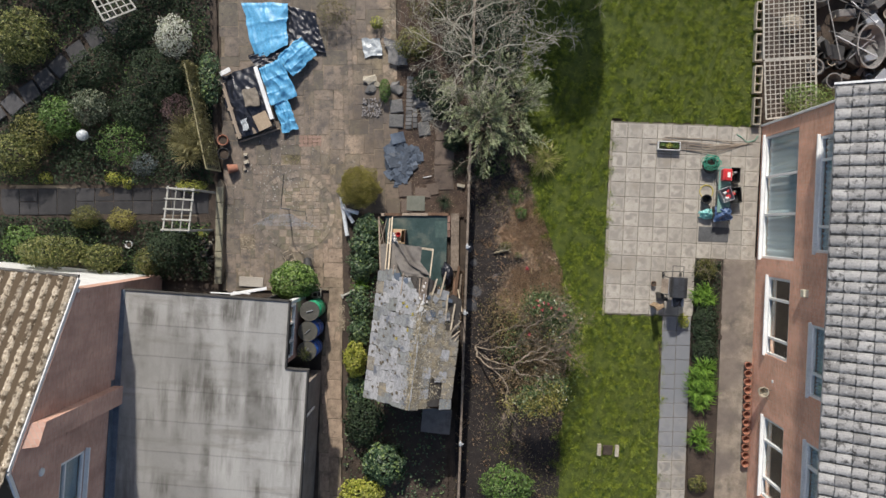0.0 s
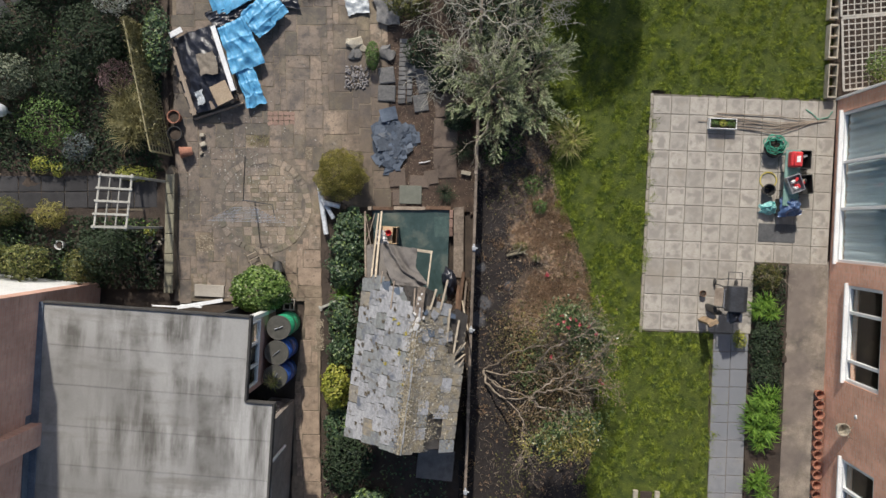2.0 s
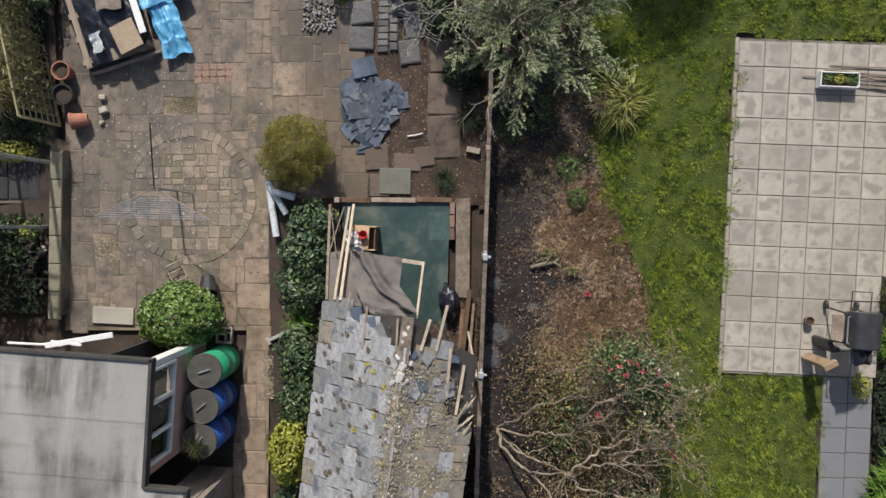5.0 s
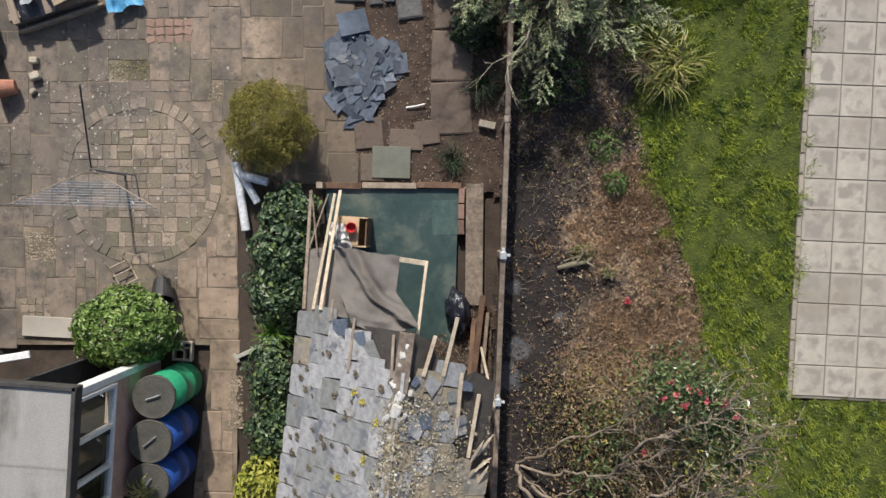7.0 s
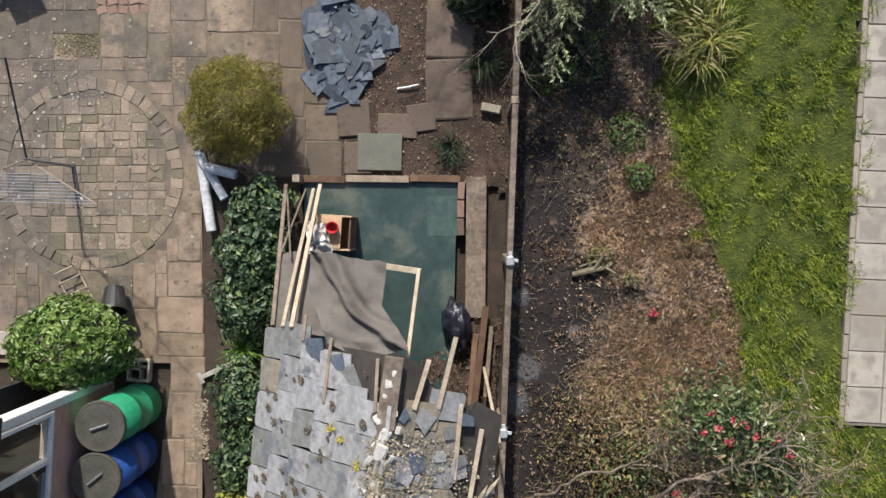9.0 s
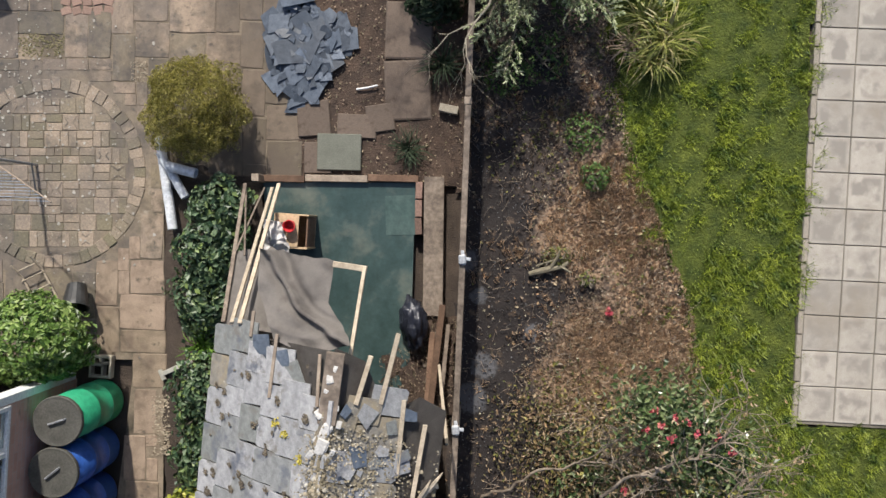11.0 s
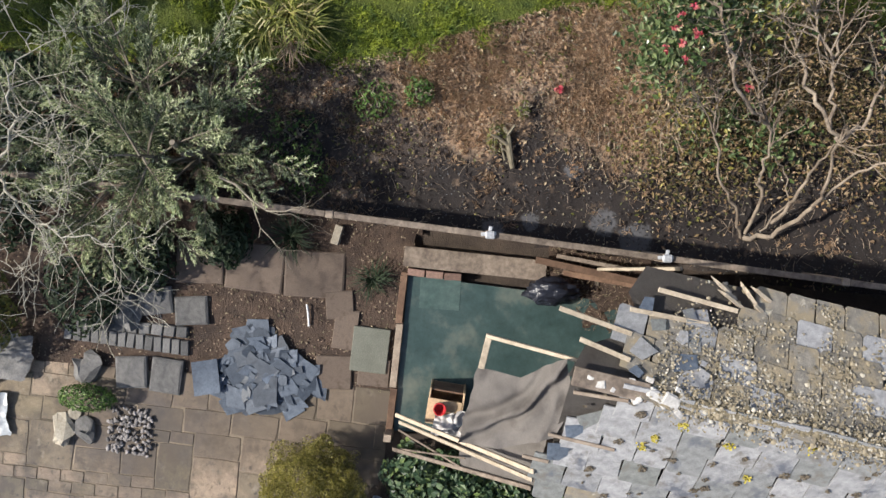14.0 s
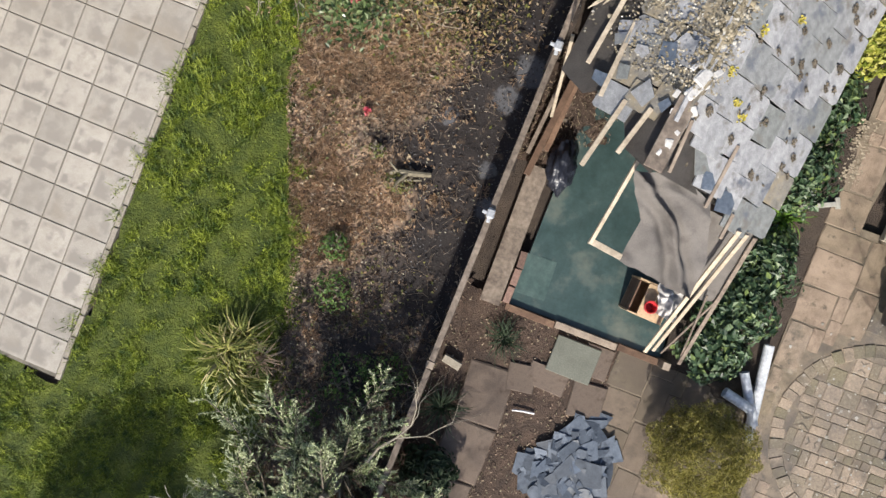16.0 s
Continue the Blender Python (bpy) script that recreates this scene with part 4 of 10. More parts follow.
def build_left_house():
    h = thing("gabled_house", "dull red brick gabled house with lichened tile roof", "house", (-8.68, -0.5, 0), -5.4)
    W, EAVE, RUN, RIDGE = 8.16, 4.85, 4.08, 7.2
    bm = bmesh.new()
    win = (4.55, 5.85, 4.05, 5.2)
    SET = 0.28
    wall_with_holes(bm, W - SET, EAVE, 0.28, [(win[0] - SET, win[1] - SET, win[2], EAVE)], -SET)
    # gable: a band that holds the window's head, and triangles beside and above it
    band = 0.45
    side = band * RUN / (RIDGE - EAVE)
    upper = bmesh.new()
    wall_with_holes(upper, W - 2 * side, band, 0.28, [(win[0] - side, win[1] - side, 0.0, win[3] - EAVE)], -side)
    bmesh.ops.translate(upper, vec=(0, 0, EAVE), verts=upper.verts)
    spare = bpy.data.meshes.new("gable_band")
    upper.to_mesh(spare)
    upper.free()
    bm.from_mesh(spare)
    bpy.data.meshes.remove(spare)
    bmesh.ops.translate(bm, vec=(-0.28, 0, 0), verts=bm.verts)
    for tri in (((-SET, EAVE), (-side, EAVE + band), (-side, EAVE)), ((-W, EAVE), (-W + side, EAVE), (-W + side, EAVE + band)), ((-side, EAVE + band), (-RUN, RIDGE), (-W + side, EAVE + band))):
        front = [bm.verts.new((0, y, z)) for y, z in tri]
        back = [bm.verts.new((-0.28, y, z)) for y, z in tri]
        bm.faces.new(front[::-1])
        bm.faces.new(back)
        for a in range(3):
            bm.faces.new((front[a], front[(a + 1) % 3], back[(a + 1) % 3], back[a]))
    sub("wall", bm, WALL_BRICK_DULL, h)
    bm = bmesh.new()
    box(bm, (-4.98, -0.16 - SET, 2.48), (9.95, 0.3, 4.9))
    sub("front_wall", bm, WHITE, h, "white-rendered front wall")
    bm = bmesh.new()
    foot = [bm.verts.new((x, y, 0.0)) for x, y in ((0.0, -3.16), (0.24, -3.16), (0.24, -3.66), (0.0, -3.66))]
    head = [bm.verts.new((x, y, z)) for x, y, z in ((0.0, -3.16, 6.6), (0.24, -3.16, 6.4), (0.24, -3.66, 6.65), (0.0, -3.66, 6.9))]
    bm.faces.new(head)
    for k in range(4):
        bm.faces.new((foot[k], foot[(k + 1) % 4], head[(k + 1) % 4], head[k]))
    bmesh.ops.recalc_face_normals(bm, faces=bm.faces)
    sub("chimney_breast", bm, WALL_BRICK_DULL, h)
    bm = bmesh.new()
    box(bm, (-1.0, -3.5, 7.3), (0.8, 0.55, 1.1), bevel=0.01)
    stack = sub("chimney_stack", bm, WALL_BRICK_DULL, h)
    bm = bmesh.new()
    lathe(bm, [(0.1, 7.85), (0.13, 7.86), (0.11, 8.1), (0.13, 8.15), (0.1, 8.15), (0.08, 7.9)], 14, m=Matrix.Translation((-1.0, -3.5, 0)))
    sub("chimney_pot", bm, BRICK_R, stack)
    bm = bmesh.new()
    box(bm, (-1.0, -3.42, 6.84), (1.0, 0.8, 0.04), 0, 30)
    sub("flashing", bm, WHITE, stack)
    # window in the gable: frame faces +x
    w = framed(h, win[0], win[1], win[2], win[3], [], turn=Matrix.Rotation(math.pi, 4, "Z"), label="white painted frame")
    bm = bmesh.new()
    box(bm, (-0.067, -(win[0] + win[1]) / 2, win[3] - 0.28), (0.084, win[1] - win[0] - 0.14, 0.06), bevel=0.006)
    sub("transom", bm, WHITE, w)
    bm = bmesh.new()
    box(bm, (0.03, -(win[0] + win[1]) / 2, win[2] - 0.03), (0.16, win[1] - win[0] + 0.1, 0.05), bevel=0.008)
    sub("sill", bm, WHITE, w)
    bm = bmesh.new()
    box(bm, (-0.09, -(win[0] + win[1]) / 2, (win[2] + win[3]) / 2), (0.008, win[1] - win[0] - 0.1, win[3] - win[2] - 0.1))
    sub("pane", bm, PANE, w).visible_shadow = False
    bm = bmesh.new()
    for k in range(24):
        box(bm, (-0.17, -(win[0] + win[1]) / 2, win[2] + 0.05 + k * 0.048), (0.03, win[1] - win[0], 0.012), ry=35)
    sub("window_blind", bm, CURTAIN, w, "pale slatted blind")
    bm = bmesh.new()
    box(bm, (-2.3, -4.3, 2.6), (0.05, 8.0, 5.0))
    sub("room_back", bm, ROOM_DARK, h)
    bm = bmesh.new()
    lathe(bm, [(0.0, 0.05), (0.07, 0.05), (0.1, 0.03), (0.1, 0.0)], 16, m=Matrix.Translation((0, -4.46, 6.05)) @ Matrix.Rotation(math.pi / 2, 4, "Y"))
    sub("wall_vent", bm, WHITE, h, "round white vent cover")
    # roof: big roll tiles
    slope = math.atan2(RIDGE - EAVE, RUN)
    bm = bmesh.new()
    vs = [bm.verts.new(p) for p in ((-0.07, -0.06, EAVE + 0.1), (-9.8, -0.06, EAVE + 0.1), (-9.8, -RUN, RIDGE + 0.06), (-0.07, -RUN, RIDGE + 0.06), (-9.8, -W - 0.14, EAVE - 0.02), (-0.07, -W - 0.14, EAVE - 0.02))]
    bm.faces.new((vs[0], vs[3], vs[2], vs[1]))
    bm.faces.new((vs[3], vs[5], vs[4], vs[2]))
    roof = sub("roof", bm, ROOF_TILE_MOSS, h)
    bm = bmesh.new()
    prof = [(0, 0.0), (0.04, 0.04), (0.09, 0.055), (0.14, 0.04), (0.18, 0.01), (0.27, 0.004), (0.3, 0.0)]
    rows = []
    for k, lift in ((0, 0.03), (1, 0.0)):
        rows.append([bm.verts.new((-x, -k * 0.36, z + lift)) for x, z in prof])
    low = [bm.verts.new((-x, 0, z - 0.015)) for x, z in prof]
    for a in range(len(prof) - 1):
        bm.faces.new((rows[0][a], rows[0][a + 1], rows[1][a + 1], rows[1][a]))
        bm.faces.new((low[a], low[a + 1], rows[0][a + 1], rows[0][a]))
    tile = mesh_from(bm, "roof_tile", ROOF_TILE_MOSS)
    # Brown moss along the troughs.
    darken_trough(ROOF_TILE_MOSS, 0, 0.52, 0.62, (0.075, 0.053, 0.032))
    rng = random.Random(8)
    tilt = Matrix.Translation((-0.05, -0.02, EAVE + 0.125)) @ Matrix.Rotation(-slope, 4, "X")
    for c in range(16):
        for r in range(16):
            ob = new("roof_tile", tile)
            ob.parent = roof
            ob.matrix_basis = tilt @ Matrix.Translation((-c * 0.295, -r * 0.325, 0.01)) @ pose(0, 0, 0, rng.uniform(-1, 1), rng.uniform(-1, 1), rng.uniform(-0.7, 0.7))
    bm = bmesh.new()
    for a, b in (((-0.05, -0.04, EAVE + 0.065), (-0.05, -RUN, RIDGE + 0.03)), ((-0.05, -RUN, RIDGE + 0.03), (-0.05, -W - 0.16, EAVE - 0.05))):
        beam(bm, a, b, 0.06, 0.14, bevel=0.008)
    sub("bargeboard", bm, WHITE, h)
    bm = bmesh.new()
    tube(bm, [(-9.7, 0.02, EAVE + 0.05), (-0.05, 0.02, EAVE + 0.05)], 0.05, 8)
    sub("gutter", bm, surface("dark_gutter", (0.05, 0.048, 0.045), (0.12, 0.115, 0.11), fine=20, coarse=4, bump=0.1, rough=0.6), h)


build_left_house()


def build_garage():
    g = thing("garage", "flat-roofed brick garage with stained grey felt", "garage", (-4.06, -1.32, 0), -4.2)
    H = 2.58
    bm = bmesh.new()
    wall_with_holes(bm, 1.67, H, 0.12, [(0.01, 1.53, 1.42, 2.42)], -0.19)
    bmesh.ops.transform(bm, matrix=Matrix.Translation((-0.26, 0, 0)), verts=bm.verts)
    sub("wall", bm, WALL_BRICK_DULL, g)
    # Boarding colour takes the garage's inner shade, seen through the first pane.
    bm = bmesh.new()
    box(bm, (-2.4, -0.8, H / 2), (4.5, 0.12, H))
    sub("front_boarding", bm, surface("darkened_boarding", (0.022, 0.018, 0.015), (0.05, 0.042, 0.035), fine=24, coarse=4, stretch=(4, 1, 0.4)), g, "dark brown timber boarding")
    bm = bmesh.new()
    box(bm, (0.12, -2.45, H / 2), (0.5, 0.1, H))
    box(bm, (0.44, -5.7, H / 2), (0.1, 6.6, H))
    sub("lean_to_wall", bm, surface("painted_boarding", (0.2, 0.17, 0.15), (0.3, 0.26, 0.23), fine=30, coarse=3), g)
    # felt roof, sheet over sheet
    bm = bmesh.new()
    pts = [(-4.75, 0.0), (0, 0), (0, -1.86), (0.62, -1.86), (0.62, -9), (-4.75, -9)]
    slab_poly(bm, pts, H, H + 0.09)
    roof = sub("roof", bm, FELT_ROOF, g)
    rng = random.Random(4)
    y = 0.0
    bm = bmesh.new()
    for k in range(10):
        y1 = y - rng.uniform(0.85, 1.0)
        x1 = 0.6 if y < -1.9 else -0.02
        z = H + 0.092
        a = [bm.verts.new((x, yy, zz)) for x in np.linspace(-4.6, x1, 24) for yy, zz in ((y - 0.02 + 0.015 * noise.noise((x * 2, k, 0)), z + 0.006), (y - 0.05 + 0.02 * noise.noise((x * 2, k, 5)), z + 0.0015))]
        for i in range(23):
            bm.faces.new((a[2 * i], a[2 * i + 1], a[2 * i + 3], a[2 * i + 2]))
        y = y1
        sub("felt_lap", bm, FELT_ROOF, roof)
        bm = bmesh.new()
    bm.free()
    bm = bmesh.new()
    for a, b in (((-4.6, 0.0), (0.03, 0.0)), ((0.0, 0.03), (0.0, -1.86)), ((0, -1.86), (0.65, -1.86)), ((0.62, -1.86), (0.62, -9))):
        beam(bm, (*a, H + 0.05), (*b, H + 0.05), 0.05, 0.16, bevel=0.006)
    sub("fascia", bm, surface("dark_edge_trim", (0.03, 0.03, 0.03), (0.07, 0.065, 0.06), fine=20, coarse=3), g)
    bm = bmesh.new()
    box(bm, (-4.66, -4.5, H + 0.1), (0.16, 9, 0.05))
    box(bm, (-4.74, -4.5, H + 0.22), (0.02, 9, 0.22))
    sub("lead_flashing", bm, surface("blue_grey_lead", (0.07, 0.09, 0.12), (0.15, 0.18, 0.22), fine=20, coarse=3, rough=0.5), g)
    # glazed side window
    y0, y1, z0, z1 = -0.2, -1.72, 1.42, 2.42
    w = framed(g, y0, y1, z0, z1, [0.36, 0.7], 0.05, Matrix.Translation((-0.22, 0, 0)), "white painted frame")
    for k in range(3):
        bm = bmesh.new()
        box(bm, (-0.15, -0.2 - 1.52 * (k + 0.5) / 3, 1.92), (0.008, 0.42, 0.9))
        sub("pane", bm, PANE, w).visible_shadow = False
    bm = bmesh.new()
    box(bm, (-0.21, -0.14, 1.3), (0.16, 0.1, 2.5), bevel=0.006)
    sub("corner_post", bm, WHITE, w)
    # Added dark panel, so the side panes show an unlit inside.
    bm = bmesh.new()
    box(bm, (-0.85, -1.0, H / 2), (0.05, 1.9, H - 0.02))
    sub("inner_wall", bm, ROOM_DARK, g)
    bm = bmesh.new()
    beam(bm, (-1.75, 0.04, 2.36), (-0.76, 0.27, 2.3), 0.085, 0.03, bevel=0.006)
    beam(bm, (-2.3, 0.05, 2.4), (-1.5, 0.06, 2.34), 0.035, 0.03, bevel=0.006)
    beam(bm, (-1.7, 0.1, 2.3), (-1.2, 0.09, 2.36), 0.04, 0.02, bevel=0.004)
    sub("loose_gutter", bm, WHITE, g, "white gutter come loose along the front")
    bm = bmesh.new()
    tube(bm, [(0.53, -3.3, 1.0), (0.53, -3.3, 2.26), (0.54, -3.36, 2.31), (0.57, -4.55, 2.3)], 0.035, 8)
    sub("waste_pipe", bm, WHITE, g)


build_garage()

# ---- boundary fence ----


def fence_x(y):
    return 0.80 + 0.035 * y + (0.0 if y > 0 else -0.004 * abs(y))


BOARD = unit_slab("board", WOOD_BROWN, 0.05)


def build_fence():
    f = thing("boundary_fence", "low weathered timber panel fence with white post caps", "fence")
    H = 0.95
    posts = [9.2, 7.3, 5.5, 3.65, 1.9, 0.1, -1.85, -3.8, -5.75, -7.7, -9.6]
    rng = random.Random(2)
    cap_me = bmesh.new()
    box(cap_me, (0, 0, 0.02), (0.085, 0.11, 0.045), 4, 5, -4, bevel=0.015)
    box(cap_me, (0.03, 0.01, 0.01), (0.13, 0.04, 0.02), -9, bevel=0.006)
    box(cap_me, (0.01, 0.02, 0.008), (0.04, 0.17, 0.018), 7, bevel=0.006)
    cap_me = mesh_from(cap_me, "post_cap", surface("weathered_white_cap", (0.3, 0.315, 0.34), (0.55, 0.57, 0.6), fine=30, coarse=9, rough=0.6))
    for y in posts:
        bm = bmesh.new()
        box(bm, (fence_x(y), y, H / 2), (0.09, 0.09, H + 0.04), bevel=0.008)
        p = sub("post", bm, WOOD_GREY, f)
        if y in (0.1, -1.85, -5.75):
            c = new("post_cap", cap_me)
            c.parent, c.location = p, (fence_x(y), y, H + 0.03)
    for a, b in zip(posts, posts[1:]):
        bm = bmesh.new()
        xa, xb = fence_x(a), fence_x(b)
        beam(bm, (xa, a - 0.05, H), (xb, b + 0.05, H), 0.035, 0.07, bevel=0.006, up=(1, 0, 0))
        beam(bm, (xa, a - 0.05, H * 0.94), (xb, b + 0.05, H * 0.94), 0.025, 0.09)
        sub("rail", bm, WOOD_RAIL, f)
        n = 13
        for k in range(n):
            y = a - 0.06 - (a - b - 0.12) * (k + 0.5) / n
            ob = new("board", BOARD)
            ob.parent = f
            ob.matrix_basis = pose(fence_x(y) + rng.uniform(-0.004, 0.004), y, 0.02, 0, 0, -2) @ Matrix.Diagonal((0.018, (a - b - 0.12) / n - 0.004, H * 0.94, 1))


build_fence()

# ---- half-dismantled shed ----
LINO = surface("green_lino", (0.03, 0.054, 0.052), (0.06, 0.094, 0.09), fine=10, coarse=1.8, rough=0.3, stain=(0.135, 0.145, 0.12), stain_scale=1.9, stain_at=(0.52, 0.74), bump=0.08)
FELT = surface("torn_underfelt", (0.1, 0.09, 0.083), (0.16, 0.145, 0.133), fine=130, coarse=3, bump=0.12, stain=(0.075, 0.066, 0.06), stain_scale=2.4, stain_at=(0.55, 0.72))
MOSS_RIDGE = surface("mossy_ridge", (0.2, 0.165, 0.1), (0.36, 0.31, 0.22), fine=18, coarse=7, stain=(0.1, 0.085, 0.055), stain_scale=9, bump=0.8, bump_dist=0.03)
PLASTER = surface("white_mortar", (0.4, 0.385, 0.36), (0.66, 0.64, 0.61), fine=40, coarse=6)

EL0, EL1 = Vector((-1.66, -0.52, 1.88)), Vector((-2.13, -4.1, 1.88))
RD0, RD1 = Vector((-0.33, -0.6, 2.72)), Vector((-0.83, -4.26, 2.72))
ER0, ER1 = Vector((0.72, -0.9, 2.15)), Vector((0.27, -4.38, 2.15))


def on_left(s, v):
    return EL0.lerp(EL1, s).lerp(RD0.lerp(RD1, s), v)


def on_right(s, v):
    return ER0.lerp(ER1, s).lerp(RD0.lerp(RD1, s), v)


def build_shed():
    shed = thing("timber_shed", "half-dismantled garden shed with slipping grey slate roof", "shed")
    rng = random.Random(21)
    # slate: a thin square tile with chipped corners, length along local y, laid up the slope
    variants = []
    for k in range(5):
        bm = bmesh.new()
        r = random.Random(k)
        pts = []
        for x, y in ((-0.5, 0), (0.5, 0), (0.5, 1), (-0.5, 1)):
            if y == 0 and r.random() < 0.5:
                c = r.uniform(0.03, 0.12)
                pts += [(x - math.copysign(c, x) * (1 if len(pts) else 0), y), (x, c)] if x > 0 else [(x, c), (x + c, y)]
            else:
                pts.append((x + r.uniform(-0.015, 0.015), y + r.uniform(-0.015, 0.015)))
        slab_poly(bm, pts, 0, 1)
        variants.append(bm)
    meshes = [mesh_from(b.copy(), "slate", SLATE) for b in variants]
    old = [mesh_from(b, "slate", SLATE_OLD) for b in variants]

    def cover(place, courses, wide, first, parent, kind, flip):
        for c in range(courses):
            v0 = c / courses
            length = (place(0.5, 1) - place(0.5, 0)).length
            s = first(c) - (0.035 if c % 2 else 0.0)
            run = (place(1, v0) - place(0, v0)).length
            while s < 1.0:
                w = wide * rng.uniform(0.85, 1.12)
                w = min(w, (1.015 - s) * run)
                if w < 0.08:
                    break
                mid = s + w / run / 2
                if (kind == "right" and holes_right(mid, v0)):
                    s += w / run
                    continue
                p, q = place(mid, v0), place(mid, min(1.0, v0 + 0.1))
                up = (q - p).normalized()
                along = (place(1, v0) - place(0, v0)).normalized() * (1 if flip else -1)
                nrm = along.cross(up).normalized()
                if nrm.z < 0:
                    nrm, along = -nrm, -along
                along = up.cross(nrm)
                m = Matrix((along, up, nrm)).transposed().to_4x4()
                m.translation = p - up * 0.03 + nrm * (0.024 + rng.uniform(0, 0.008))
                ob = new("slate", rng.choice(old if kind == "right" and rng.random() < 0.75 or rng.random() < 0.06 else meshes))
                ob.parent = parent
                h = length / courses * rng.uniform(1.3, 1.45)
                ob.matrix_basis = m @ pose(0, 0, 0, -3.0 + rng.uniform(-0.6, 0.9), rng.uniform(-1, 1), rng.gauss(0, 1.5)) @ Matrix.Diagonal((w - 0.012, h, 0.017, 1))
                s += w / run

    def holes_right(s, v):
        return s < 0.13 + 0.06 * math.sin(v * 9) or (0.13 <= s < 0.4 and v < 0.42 - 0.6 * (s - 0.13)) or (s > 0.8 and 0.05 < v < 0.42)

    for name, place, lo in (("left_slope", on_left, 0.0), ("right_slope", on_right, 0.0)):
        bm = bmesh.new()
        n = 10
        starts = [0.02] * 5 if name == "left_slope" else [0.13, 0.1, 0.16, 0.03, 0.01]
        grid = [[bm.verts.new(place(starts[j] + (0.99 - starts[j]) * i / n, j / 4) + Vector((0, 0, -0.02 + (0.03 * noise.noise((i * 0.9, j * 1.3, 2)) if i < 4 and name == "right_slope" else 0)))) for j in range(5)] for i in range(n + 1)]
        for i in range(n):
            for j in range(4):
                bm.faces.new((grid[i][j], grid[i + 1][j], grid[i + 1][j + 1], grid[i][j + 1]))
        bmesh.ops.solidify(bm, geom=bm.faces, thickness=0.018)
        slope = sub(name, bm, FELT, shed, "torn grey underfelt beneath slates")
        if name == "left_slope":
            cover(on_left, 6, 0.345, lambda c: [0.0, 0.01, 0.03, 0.07, 0.11, 0.17][c], slope, "left", True)
        else:
            cover(on_right, 5, 0.3, lambda c: 0.0, slope, "right", False)
    # ridge: mossy bedding with the front end broken to white mortar
    bm = bmesh.new()
    n = 26
    rings = []
    for i in range(n + 1):
        p = RD0.lerp(RD1, 0.22 + 0.79 * i / n)
        w = 0.13 + 0.02 * noise.noise((i * 0.7, 0, 0))
        rings.append([bm.verts.new(p + Vector((dx * w, 0, dz + 0.012 * noise.noise((i, dx * 3, 2))))) for dx, dz in ((-1, -0.075), (-0.55, -0.005), (0, 0.05), (0.55, 0.005), (1, -0.055))])
    for a, b in zip(rings, rings[1:]):
        for k in range(4):
            bm.faces.new((a[k], a[k + 1], b[k + 1], b[k]))
    sub("ridge", bm, MOSS_RIDGE, shed, "moss-covered ridge bedding", True)
    for s, dx, sz in ((0.255, 0.0, 0.1), (0.215, 0.02, 0.08), (0.175, -0.06, 0.05), (0.275, -0.09, 0.05), (0.2, 0.14, 0.04), (0.285, 0.05, 0.05), (0.235, -0.04, 0.05), (0.085, 0.0, 0.055), (0.12, -0.03, 0.04), (0.16, 0.1, 0.03), (0.06, 0.03, 0.035), (0.27, 0.11, 0.035)):
        bm = bmesh.new()
        p = RD0.lerp(RD1, s)
        box(bm, (p.x + dx, p.y, p.z + 0.035), (sz * 1.2, sz * 1.7, sz * 0.5), rng.uniform(-40, 40), rng.uniform(-15, 15), rng.uniform(-15, 15), bevel=sz * 0.15)
        bmesh.ops.subdivide_edges(bm, edges=bm.edges, cuts=1)
        for v in bm.verts:
            v.co += noise.noise_vector(v.co * 14) * 0.009
        sub("broken_mortar", bm, PLASTER, shed, "lump of white mortar on the ridge")
    # flat board along the ridge between the felt and the mortar
    bm = bmesh.new()
    beam(bm, RD0.lerp(RD1, 0.02) + Vector((0.02, 0, 0.03)), RD0.lerp(RD1, 0.2) + Vector((0.02, 0, 0.03)), 0.17, 0.025, bevel=0.004)
    sub("ridge_board", bm, WOOD_RAIL, shed, "grey weathered ridge board")
    # slate shards scattered where the right slope is stripped
    shard_meshes = []
    for k in range(5):
        r = random.Random(60 + k)
        bm = bmesh.new()
        q = r.choice((4, 4, 5))
        slab_poly(bm, [(0.5 * math.cos((i + r.uniform(-0.2, 0.2)) * 2 * math.pi / q), 0.42 * math.sin((i + r.uniform(-0.2, 0.2)) * 2 * math.pi / q)) for i in range(q)], 0, 1)
        shard_meshes.append(mesh_from(bm, "slate_shard", SLATE_BLUE if k < 2 else SLATE))
    for k in range(12):
        s = 0.15 + 0.17 * rng.random() ** 1.2
        v = rng.uniform(0.4, 0.92) if k < 9 else rng.uniform(0.04, 0.35)
        p = on_right(s, v)
        ob = new("slate_shard", rng.choice(shard_meshes))
        ob.parent = shed
        sz = rng.uniform(0.22, 0.34) if k % 3 == 0 else rng.uniform(0.07, 0.2)
        ob.matrix_basis = pose(p.x, p.y, p.z + 0.045 + rng.uniform(0, 0.02), 0, 27, 0) @ pose(0, 0, 0, rng.uniform(-7, 7), rng.uniform(-7, 7), rng.uniform(0, 180)) @ Matrix.Diagonal((sz, sz, 0.008, 1))
    for x, y, z, w, l, turn, m in ((-1.14, -0.68, 2.21, 0.24, 0.2, 4, SLATE_BLUE), (-1.15, -0.86, 2.2, 0.22, 0.19, -7, SLATE_BLUE), (-0.9, -0.79, 2.36, 0.19, 0.16, 11, SLATE_BLUE), (-0.8, -0.98, 2.42, 0.34, 0.3, 24, SLATE)):
        bm = bmesh.new()
